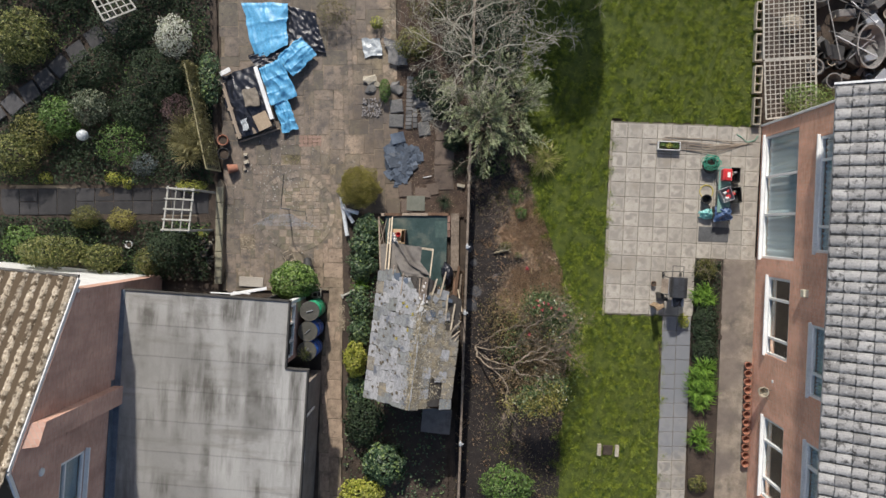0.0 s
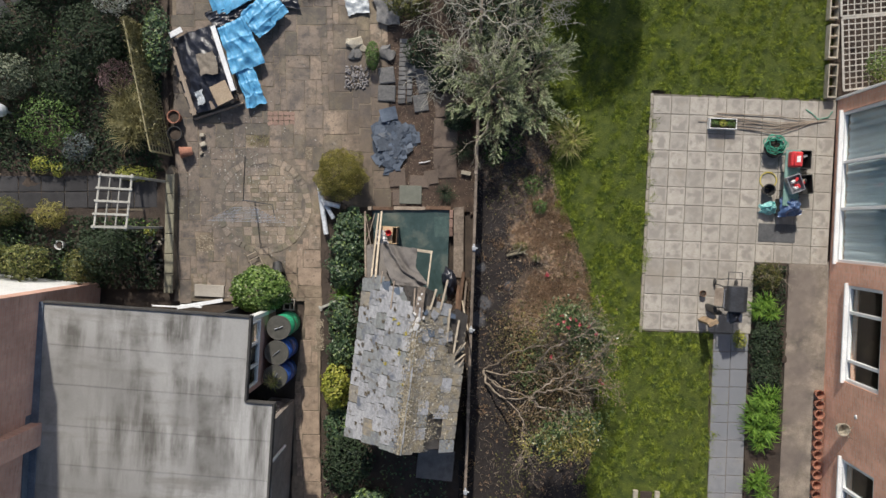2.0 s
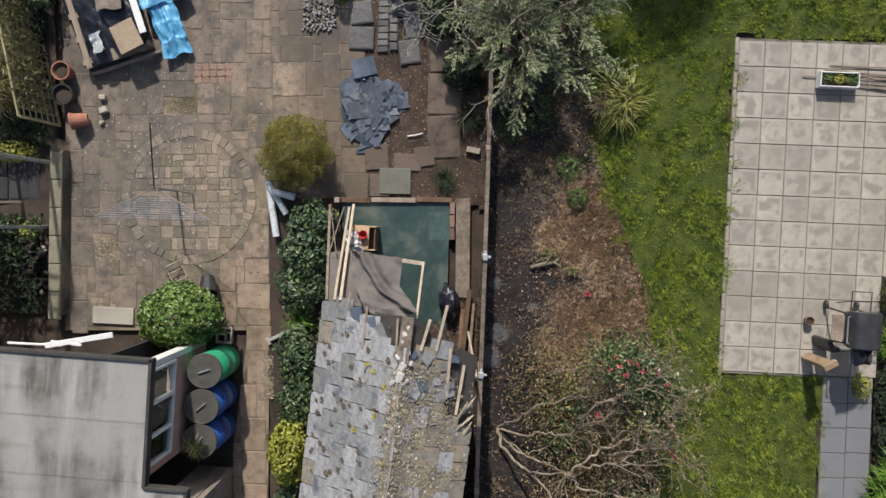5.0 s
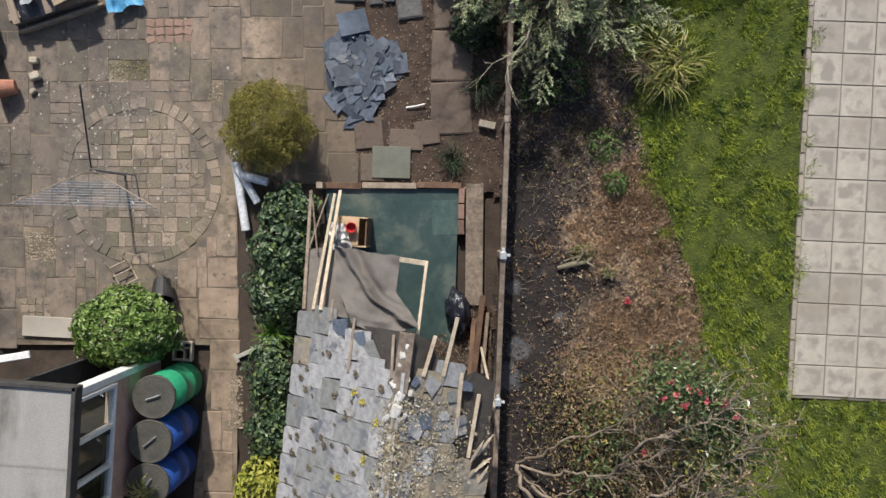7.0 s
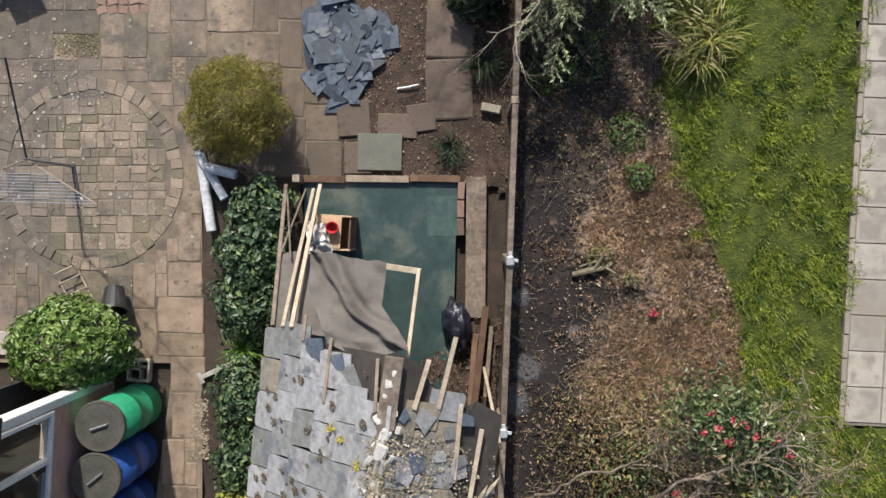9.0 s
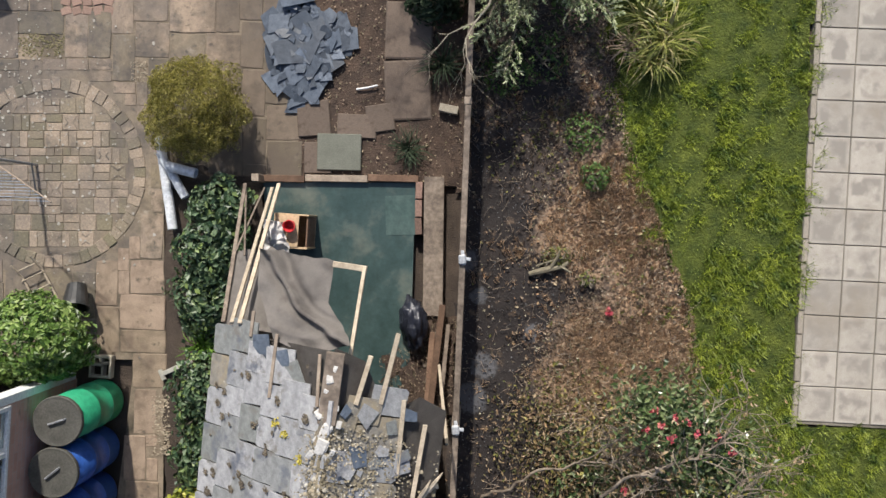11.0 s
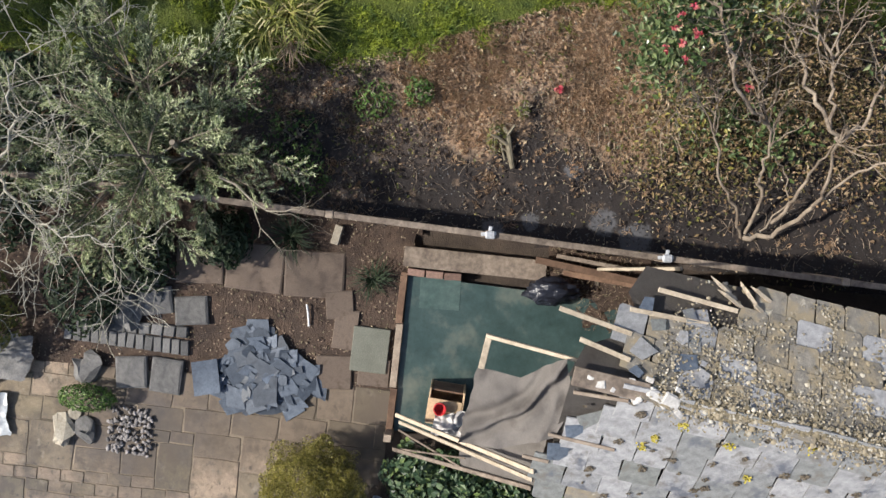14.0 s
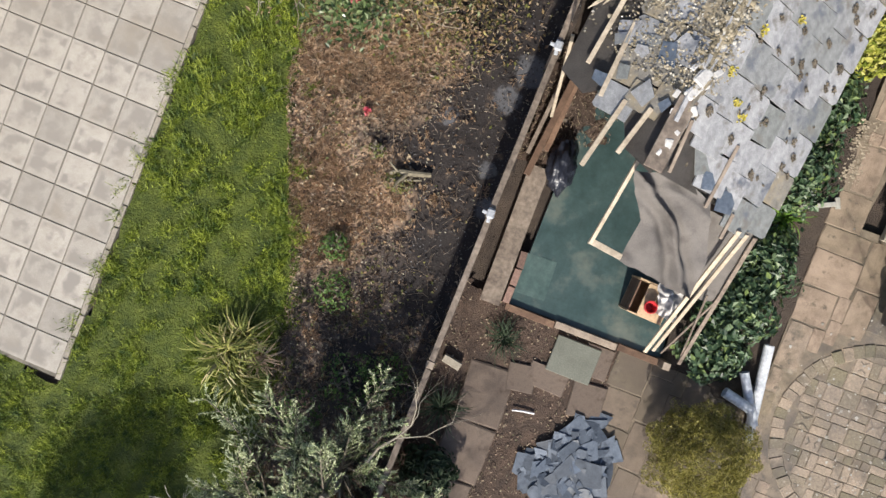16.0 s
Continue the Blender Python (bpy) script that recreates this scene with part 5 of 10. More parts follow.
        slab_poly(bm, [(-0.5, -0.46), (0.42, -0.5), (0.5, -0.3), (0.47, 0.5), (-0.44, 0.48)], 0, 1)
        ob = sub("slipped_slate", bm, m, shed, "loose slate slipped out of its course")
        ob.matrix_basis = pose(x, y, z + 0.05, 0, -32, 0) @ pose(0, 0, 0, 0, 0, turn) @ Matrix.Diagonal((w, l, 0.01, 1))
    for k in range(7):
        p = on_right(0.33 + 0.018 * k, 0.03 + 0.05 * (k % 3))
        bm = bmesh.new()
        q = p + Vector((rng.uniform(0.02, 0.16), rng.uniform(0.0, 0.2), 0.08))
        tube(bm, [p + Vector((-0.05, -0.08, 0.05)), p.lerp(q, 0.6) + Vector((0, 0, 0.05)), q], [0.022, 0.018, 0.003], 4)
        sub("splinter", bm, WOOD_PALE, shed, "splintered pale end of eaves timber")
    # rafters and battens left bare at the front
    def rod(name, a, b, w, h, mat, label=""):
        bm = bmesh.new()
        beam(bm, a, b, w, h, bevel=0.004)
        return sub(name, bm, mat, shed, label)

    lift = Vector((0, 0, 0.05))
    for place, s0, v0, s1, v1 in ((on_right, 0.01, 0.7, 0.14, 0.77), (on_right, -0.06, 0.5, 0.13, 0.57), (on_right, 0.11, 0.38, 0.31, 0.36), (on_right, 0.17, 0.17, 0.38, 0.2), (on_left, 0.03, 0.9, 0.16, 0.93), (on_left, 0.0, 0.53, 0.17, 0.53), (on_left, -0.05, 0.3, 0.02, 0.3)):
        rod("batten", place(s0, v0) + lift, place(s1, v1) + lift, 0.045 if place is on_right else 0.032, 0.03, WOOD_PALE if place is on_right else WOOD_GREY, "bare roofing batten")
    rod("batten", (-1.46, 1.0, 0.35), (-1.4, -0.5, 2.12), 0.045, 0.03, WOOD_PALE, "pale bare roofing batten")
    rod("batten", (-1.53, 0.95, 0.4), (-1.5, -0.5, 2.06), 0.04, 0.03, WOOD_PALE, "pale bare roofing batten")
    rod("rafter", (-0.14, 0.07, 2.15), (-0.24, -0.85, 2.55), 0.035, 0.06, WOOD_PALE, "pale loose rafter")
    rod("rafter", (-0.46, 0.1, 2.12), (-0.12, 0.05, 2.15), 0.06, 0.035, WOOD_PALE, "pale loose rafter")
    # hanging felt
    bm = bmesh.new()
    nu, nv = 26, 26
    left = [Vector((-1.25, 0.25, 1.95)), Vector((-1.22, -0.15, 2.1)), Vector((-1.0, -0.62, 2.34))]
    right = [Vector((-0.46, 0.13, 2.03)), Vector((-0.5, -0.28, 2.2)), Vector((-0.2, -0.62, 2.56))]

    def along(line, v):
        return line[0].lerp(line[1], v * 2) if v < 0.5 else line[1].lerp(line[2], v * 2 - 1)

    g = []
    for i in range(nu + 1):
        row = []
        for j in range(nv + 1):
            u, v = i / nu, j / nv
            p = along(left, v).lerp(along(right, v), u)
            p.y -= 0.1 * v * math.sin(u * math.pi) + 0.03 * noise.noise((u * 5, 3, 1)) * (1 - v)
            crease = abs(u - 0.1 - 0.9 * v + 0.05 * noise.noise((v * 6, 1, 9)))
            p.z += 0.1 * max(0.0, 1 - crease * 9) - 0.05 * max(0.0, 1 - abs(crease - 0.16) * 8) - 0.045 * math.sin(u * 6 + v * 2) * (1 - v) + 0.05 * noise.noise((u * 3.5, v * 3.5, 0)) + 0.015 * noise.noise((u * 11, v * 11, 4))
            p.z += 0.05 * max(0.0, 1 - abs(v - 0.86) * 16)
            row.append(bm.verts.new(p))
        g.append(row)
    for i in range(nu):
        for j in range(nv):
            bm.faces.new((g[i][j], g[i + 1][j], g[i + 1][j + 1], g[i][j + 1]))
    sub("hanging_felt", bm, FELT, shed, "loose sheet of grey-brown roofing felt", True)
    bm = bmesh.new()
    g = []
    for i in range(9):
        g.append([])
        for j in range(13):
            u, v = i / 8, j / 12
            p = Vector((-1.79, 0.2, 1.14)).lerp(Vector((-1.2, 0.22, 1.14)), u).lerp(Vector((-1.66, -0.56, 1.84)).lerp(Vector((-1.08, -0.6, 2.05)), u), v)
            p.z += 0.03 * noise.noise((u * 4, v * 4, 7)) - 0.02
            p.y += 0.06 * noise.noise((u * 6, 1, 2)) * (1 - v)
            g[-1].append(bm.verts.new(p))
    for i in range(8):
        for j in range(12):
            bm.faces.new((g[i][j], g[i + 1][j], g[i + 1][j + 1], g[i][j + 1]))
    sub("eaves_felt", bm, FELT, shed, "grey-brown roofing felt under the battens", True)
    # floor, sills and walls
    bm = bmesh.new()
    slab_poly(bm, [(-1.74, 1.04), (0.2, 1.03), (0.14, -1.0), (-0.1, -4.1), (-1.95, -3.95), (-1.66, -0.5)], -0.05, 0.05)
    sub("floor", bm, LINO, shed, "scuffed dark green lino floor")
    bm = bmesh.new()
    box(bm, (0.03, 0.62, 0.053), (0.42, 0.5, 0.004), 1.5)
    sub("lino_patch", bm, surface("paler_green_lino", (0.05, 0.085, 0.078), (0.085, 0.125, 0.115), fine=14, coarse=3, rough=0.3), shed)
    for x0, x1, mat in ((-1.75, -1.2, WOOD_BROWN), (-1.19, -0.4, WOOD_GREY), (-0.39, 0.24, WOOD_BROWN)):
        rod("sill", (x0, 1.09, 0.07), (x1, 1.075, 0.07), 0.085, 0.09, mat)
    brick = unit_slab("brick", surface("dull_old_brick", (0.13, 0.085, 0.068), (0.27, 0.17, 0.135), fine=30, coarse=6, vary=0.3), 0.04)
    for k in range(3):
        lay("brick", brick, shed, 0.25 - k * 0.004, 0.93 - k * 0.225, -0.02, 0.09, 0.215, 0.14 if k < 3 else 0.09 + 0.02 * (k % 2), rng.uniform(-3, 3), 1.5, rng)
    rod("plank", (0.44, 1.1, 0.1), (0.42, -0.65, 0.1), 0.25, 0.03, WOOD_RAIL, "wide weathered plank")
    rod("wall_plate", (0.55, -0.5, 0.2), (0.3, -2.6, 0.25), 0.08, 0.1, WOOD_BROWN)
    rod("corner_post", (-1.76, 1.08, 0), (-1.76, 1.08, 0.35), 0.09, 0.09, WOOD_GREY)
    rod("edge_board", (-1.87, 1.0, 0.38), (-1.66, -0.52, 1.84), 0.045, 0.025, WOOD_RAIL)
    for a, b in (((-1.84, 0.9, 0.45), (-1.6, 0.15, 1.3)), ((-1.62, 0.95, 0.42), (-1.76, 0.1, 1.25))):
        rod("lath", a, b, 0.022, 0.016, WOOD_RAIL)
    bm = bmesh.new()
    for a, b in (((-1.55, -0.6), (-1.9, -3.95)), ((-1.9, -3.95), (0.1, -4.15)), ((0.45, -1.9), (0.1, -4.15))):
        beam(bm, (*a, 0.93), (*b, 0.93), 0.05, 1.86, up=(0, 0, 1))
    sub("wall", bm, WOOD_BROWN, shed, "dark brown boarded shed walls")
    # small lean-to roof at the back
    bm = bmesh.new()
    box(bm, (-0.12, -4.95, 1.4), (0.85, 0.75, 0.03), -6, 8, 0)
    sub("back_roof", bm, FELT, shed)
    bm = bmesh.new()
    box(bm, (-0.12, -4.9, 0.68), (0.75, 0.65, 1.35), -6)
    sub("back_store", bm, WOOD_BROWN, shed)
    # moss, crumbled mortar and slate chips over the right slope and the ridge
    rg = np.random.default_rng(91)
    cs = []
    for k in range(5200):
        s, v = rg.random(), rg.random()
        p = on_right(0.2 + 0.8 * s, v)
        if noise.noise((p.x * 3.1, p.y * 3.1, 4)) + 0.9 * v < rg.uniform(0.1, 0.8):
            continue
        cs.append((p.x, p.y, p.z + 0.055 + rg.uniform(0, 0.014)))
    for k in range(2000):
        s = rg.random()
        p = RD0.lerp(RD1, 0.22 + 0.78 * s)
        cs.append((p.x + rg.normal(0, 0.09), p.y, p.z + 0.02 + rg.uniform(0, 0.04)))
    v, f = leaves(rg, cs, [(0.2, 0, 1)] * len(cs), 0.026, 0.7, fold=0.05, spread=0.15)
    tagged(sub("moss_crumb", raw_mesh("moss_crumb", v, f, L_MOSS), None, shed, "dry tan moss and crumbled mortar"), kind="stuff")
    # moss lumps: thicker tan cushions in bands across the right slope and along the ridge
    v, f = [], []
    for k in range(700):
        s0, v0 = rg.random(), rg.random()
        p = on_right(0.3 + 0.7 * s0, v0) if k < 420 else RD0.lerp(RD1, 0.28 + 0.72 * s0) + Vector((rg.normal(0, 0.07), 0, 0.0))
        if k < 420 and noise.noise((p.x * 2.2, p.y * 1.3, 8)) < 0.02:
            continue
        r = rg.uniform(0.008, 0.026)
        b = len(v)
        v += [(p.x + r * rg.uniform(0.7, 1.3) * math.cos(q * math.pi / 4), p.y + r * rg.uniform(0.7, 1.3) * math.sin(q * math.pi / 4), p.z + 0.045) for q in range(8)] + [(p.x, p.y, p.z + 0.054 + r * 0.25)]
        f += [(b + q, b + (q + 1) % 8, b + 8) for q in range(8)]
    tagged(sub("moss_cushion", raw_mesh("moss_cushion", v, f, L_MOSS, True), None, shed, "tan moss cushions"), kind="stuff")
    cs = []
    for k in range(80):
        p = on_left(rg.uniform(0.05, 1), rg.uniform(0.03, 0.98))
        r = rg.uniform(0.012, 0.042)
        up = (on_left(0.5, 1) - on_left(0.5, 0)).normalized()
        for i in range(int(26 * (r / 0.03) ** 2)):
            q, a = r * math.sqrt(rg.random()), rg.uniform(0, 6.283)
            w = p + up * (q * math.cos(a)) + Vector((0, q * 1.2 * math.sin(a), 0))
            cs.append((w.x, w.y, w.z + 0.062 + rg.uniform(0, 0.01)))
    v, f = leaves(rg, cs, [(-0.55, 0, 0.85)] * len(cs), 0.024, 0.9, fold=0.1, spread=0.15)
    tagged(sub("moss_tuft", raw_mesh("moss_tuft", v, f, L_DARKMOSS), None, shed, "small dark brown moss tufts"), kind="stuff")
    for k, (s, vv) in enumerate(((0.25, 0.7), (0.23, 0.62), (0.3, 0.84), (0.42, 0.78), (0.6, 0.9), (0.5, 0.55))):
        p = on_left(s, vv)
        cs = [(p.x + rg.normal(0, 0.02), p.y + rg.normal(0, 0.02), p.z + 0.075) for i in range(24)]
        v, f = leaves(rg, cs, [(0, 0, 1)] * 24, 0.03, 0.9)
        sub("lichen_patch", raw_mesh("lichen_patch", v, f, L_LICHEN), None, shed, "yellow lichen patch")
    return shed


build_shed()

# ---- planting ----


L_GREEN = leaf_material("green_leaf", [(0.035, 0.075, 0.016), (0.07, 0.14, 0.025), (0.12, 0.21, 0.045), (0.2, 0.29, 0.09)])
L_DARK = leaf_material("dark_leaf", [(0.014, 0.027, 0.012), (0.026, 0.046, 0.019), (0.042, 0.07, 0.029)], rough=0.7)
L_IVY = leaf_material("ivy_leaf", [(0.02, 0.045, 0.024), (0.04, 0.08, 0.038), (0.075, 0.13, 0.06), (0.14, 0.2, 0.11), (0.22, 0.3, 0.09)], rough=0.45)
L_OLIVE = leaf_material("olive_leaf", [(0.05, 0.06, 0.015), (0.1, 0.11, 0.025), (0.17, 0.17, 0.045), (0.24, 0.22, 0.07)])
L_GOLD = leaf_material("golden_leaf", [(0.12, 0.11, 0.03), (0.25, 0.23, 0.055), (0.38, 0.345, 0.09), (0.52, 0.47, 0.19)], trans=0.35)
# Darkened palette: shade over the left-hand beds is in these leaf colours.
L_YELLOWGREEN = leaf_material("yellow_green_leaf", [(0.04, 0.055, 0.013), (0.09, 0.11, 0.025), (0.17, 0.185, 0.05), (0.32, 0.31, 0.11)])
L_LIME = leaf_material("lime_leaf", [(0.12, 0.16, 0.02), (0.27, 0.3, 0.04), (0.4, 0.41, 0.07), (0.5, 0.48, 0.12)])
L_GREY = leaf_material("grey_green_leaf", [(0.035, 0.05, 0.03), (0.075, 0.1, 0.06), (0.14, 0.165, 0.1), (0.32, 0.34, 0.24)])
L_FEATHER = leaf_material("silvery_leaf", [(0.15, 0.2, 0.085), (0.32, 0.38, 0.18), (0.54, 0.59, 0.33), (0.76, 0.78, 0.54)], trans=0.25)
# Same tree's leaf, darkened: the shade inside the crown is in this colour.
L_FEATHER_IN = leaf_material("shaded_inner_leaf", [(0.03, 0.05, 0.022), (0.065, 0.1, 0.042), (0.13, 0.175, 0.075), (0.24, 0.28, 0.13)], trans=0.3)
CAMELLIA_BARK = surface("pale_grey_bark", (0.13, 0.1, 0.074), (0.36, 0.3, 0.235), fine=45, coarse=5, bump=0.4)
PALE_BRANCH = surface("pale_branch", (0.3, 0.28, 0.22), (0.52, 0.49, 0.41), fine=50, coarse=6, bump=0.2)
L_LAUREL = leaf_material("laurel_leaf", [(0.035, 0.075, 0.014), (0.085, 0.155, 0.027), (0.16, 0.26, 0.055), (0.33, 0.42, 0.14)], rough=0.4)
L_BLUE = leaf_material("blue_grey_leaf", [(0.06, 0.08, 0.08), (0.12, 0.15, 0.15), (0.2, 0.24, 0.23)])
L_STRAW = leaf_material("straw_stem", [(0.13, 0.12, 0.05), (0.23, 0.21, 0.09), (0.33, 0.3, 0.15)])
L_PINK = leaf_material("pinkish_twig", [(0.16, 0.1, 0.1), (0.28, 0.19, 0.19)])
L_WHITE = leaf_material("white_blossom", [(0.5, 0.5, 0.42), (0.7, 0.7, 0.62), (0.25, 0.29, 0.15)])
L_SPIKE = leaf_material("spiky_blade", [(0.12, 0.15, 0.03), (0.23, 0.26, 0.055), (0.36, 0.36, 0.1), (0.43, 0.36, 0.18)])
L_STRAP = leaf_material("strap_leaf", [(0.06, 0.14, 0.02), (0.13, 0.25, 0.03), (0.22, 0.36, 0.06)])
L_CAMELLIA = leaf_material("camellia_leaf", [(0.04, 0.045, 0.018), (0.085, 0.08, 0.035), (0.15, 0.12, 0.05), (0.26, 0.19, 0.09), (0.34, 0.23, 0.13), (0.46, 0.35, 0.22), (0.12, 0.075, 0.045)], rough=0.45)
L_CAM_GREEN = leaf_material("fresh_camellia_leaf", [(0.03, 0.055, 0.02), (0.06, 0.1, 0.035), (0.12, 0.17, 0.06), (0.3, 0.34, 0.18)], rough=0.3)
L_PETAL = leaf_material("red_petal", [(0.42, 0.04, 0.06), (0.56, 0.09, 0.14), (0.6, 0.22, 0.18)])
L_LITTER = leaf_material("leaf_litter", [(0.042, 0.03, 0.024), (0.095, 0.064, 0.048), (0.18, 0.128, 0.092), (0.32, 0.24, 0.17), (0.15, 0.14, 0.08), (0.46, 0.37, 0.26)], rough=0.8, trans=0.05)
L_STALK = leaf_material("dry_stalk", [(0.065, 0.047, 0.037), (0.155, 0.11, 0.082), (0.3, 0.22, 0.155), (0.5, 0.42, 0.33)], rough=0.8, trans=0.05)
L_ASH = leaf_material("grey_ash", [(0.07, 0.07, 0.076), (0.14, 0.145, 0.155), (0.26, 0.265, 0.28)], rough=0.95, trans=0.0)
L_CHIP = leaf_material("pale_leaf_scrap", [(0.3, 0.25, 0.18), (0.46, 0.41, 0.32), (0.3, 0.29, 0.17), (0.6, 0.55, 0.45)], rough=0.7, trans=0.05)
L_RUST = leaf_material("rusty_leaf", [(0.2, 0.115, 0.065), (0.34, 0.23, 0.13), (0.12, 0.075, 0.05), (0.5, 0.4, 0.26)], rough=0.7, trans=0.1)
L_CHAR_SHADE = leaf_material("dark_litter", [(0.02, 0.017, 0.017), (0.032, 0.028, 0.027), (0.048, 0.042, 0.04), (0.09, 0.08, 0.074)], rough=0.8, trans=0.0)
L_TAN = leaf_material("tan_needles", [(0.3, 0.2, 0.125), (0.5, 0.36, 0.235), (0.68, 0.53, 0.38)], rough=0.8, trans=0.05)


def bush_crown(rng, rx, ry, height, count, size, low=0.12, lump=0.28, aspect=0.55, gap=0.12, spread=0.55, depth=0.45):
    """Leaf places through the outer layer of an uneven dome."""
    d = rng.normal(0, 1, (count * 2, 3))
    d[:, 2] = np.abs(d[:, 2]) - 0.25
    d /= np.linalg.norm(d, axis=1)[:, None]
    off = rng.uniform(0, 50, 3)
    pts, nrm = [], []
    for v in d:
        n1 = noise.noise(Vector(v) * 2.2 + Vector(off))
        n2 = noise.noise(Vector(v) * 6.0 + Vector(off))
        if n2 < -0.45 + gap:
            continue
        r = (1 + lump * n1 + 0.16 * n2) * (1 - depth * rng.random() ** 2.2)
        z = height * (0.5 + 0.5 * v[2] * r)
        pts.append((v[0] * r * rx, v[1] * r * ry, max(low * height, z)))
        nrm.append((v[0] / rx, v[1] / ry, v[2] / height * 2 + 0.5))
        if len(pts) >= count:
            break
    return leaves(rng, pts, nrm, size, aspect, spread=spread)


SEED = [100]


def stems(rng, rx, ry, height, count, radius=0.012):
    bm = bmesh.new()
    for k in range(count):
        a = rng.uniform(0, 2 * math.pi)
        r = rng.uniform(0.2, 0.8)
        e = Vector((math.cos(a) * rx * r, math.sin(a) * ry * r, height * rng.uniform(0.5, 0.85)))
        m = e * 0.5 + Vector((rng.normal(0, 0.06), rng.normal(0, 0.06), 0.05))
        tube(bm, [(e.x * 0.12, e.y * 0.12, -0.05), m, e], [radius, radius * 0.7, radius * 0.3], 5)
    return bm


def bush(name, label, at, rx, ry, height, material, count=1500, size=0.06, category="shrub", group="", **kw):
    SEED[0] += 1
    rng = np.random.default_rng(SEED[0])
    t = thing(name, label, category, (at[0], at[1], at[2] if len(at) > 2 else 0.0), 0.0, group)
    tagged(sub("stem", stems(rng, rx, ry, height, 9), BARK, t), kind="stuff")
    v, f = bush_crown(rng, rx, ry, height, count, size, **kw)
    sub("foliage", raw_mesh("foliage", v, f, material), None, t)
    return t


def arching(rng, count, reach, height, width, droop=0.5, rise=1.0, segs=4):
    """Blades that rise from a root and arch over."""
    verts, faces = [], []
    for k in range(count):
        a = rng.uniform(0, 2 * math.pi)
        L = reach * rng.uniform(0.55, 1.1)
        h = height * rng.uniform(0.6, 1.15)
        dx, dy = math.cos(a), math.sin(a)
        px, py = -dy, dx
        b = len(verts)
        ox, oy = rng.normal(0, 0.04, 2)
        sw = rng.normal(0, 0.12)
        for i in range(segs + 1):
            u = i / segs
            r = L * u
            z = h * (rise * math.sin(min(1.0, u * 1.25) * math.pi * 0.5) - droop * u ** 2.2)
            w = width * (1 - u) ** 0.6 * (0.5 + min(1, 3 * u) * 0.5) + 0.0015
            x, y = ox + dx * r + px * sw * u * u * L, oy + dy * r + py * sw * u * u * L
            verts += [(x + px * w / 2, y + py * w / 2, max(0.005, z)), (x - px * w / 2, y - py * w / 2, max(0.005, z))]
        for i in range(segs):
            faces.append((b + 2 * i, b + 2 * i + 1, b + 2 * i + 3, b + 2 * i + 2))
    return verts, faces


def tufted(name, label, at, reach, height, material, count=160, width=0.02, droop=0.5, category="plant", group=""):
    SEED[0] += 1
    rng = np.random.default_rng(SEED[0])
    t = thing(name, label, category, (at[0], at[1], at[2] if len(at) > 2 else 0.0), 0.0, group)
    v, f = arching(rng, count, reach, height, width, droop)
    sub("tuft", raw_mesh("tuft", v, f, material), None, t)
    bm = bmesh.new()
    lathe(bm, [(0.0, 0.06), (0.05, 0.05), (0.08, -0.04)], 8)
    sub("crown", bm, BARK, t)
    return t


def many_tufted(name, label, at, centres, reach, height, material, count, width, droop=0.6, group="strap plants in the bed", category="plant"):
    """A broad clump grown together from several roots."""
    SEED[0] += 1
    rng = np.random.default_rng(SEED[0])
    t = thing(name, label, category, (at[0], at[1], 0.0), 0.0, group)
    for x, y in centres:
        k = rng.uniform(0.8, 1.15)
        v, f = arching(rng, count, reach * k, height * k, width, droop)
        sub("tuft", raw_mesh("tuft", [(a + x, b + y, c) for a, b, c in v], f, material), None, t)
    return t


def branching(rng, bm, start, way, length, radius, depth, kids=3, wander=0.25, up=0.05, tips=None, sides=5, flat=1.0, thin=0.0):
    """A limb that wanders and forks; tips gathers the ends."""
    p = Vector(start)
    d = Vector(way).normalized()
    n = 4 if depth > 0 else 3
    pts, radii = [p.copy()], [radius]
    for i in range(n):
        d = (d + Vector((rng.normal(0, wander), rng.normal(0, wander), rng.normal(0, wander * flat) + up))).normalized()
        p = p + d * length / n
        pts.append(p.copy())
        radii.append(max(thin, radius * (1 - 0.55 * (i + 1) / n)))
        if depth > 0 and i >= 1:
            for k in range(1 if i < n - 1 else kids - 1):
                side = Vector((rng.normal(0, 1), rng.normal(0, 1), rng.normal(0, 0.6 * flat)))
                q = (d * 0.9 + side.normalized() * 0.75).normalized()
                branching(rng, bm, p, q, length * rng.uniform(0.5, 0.8), radii[-1] * 0.75, depth - 1, kids, wander, up, tips, 4 if depth < 3 else sides, flat, thin)
    tube(bm, pts, radii, sides if depth > 0 else 3, cap=False)
    if tips is not None:
        tips.append((pts[-1], d.copy()))
        tips.append((pts[-2], d.copy()))


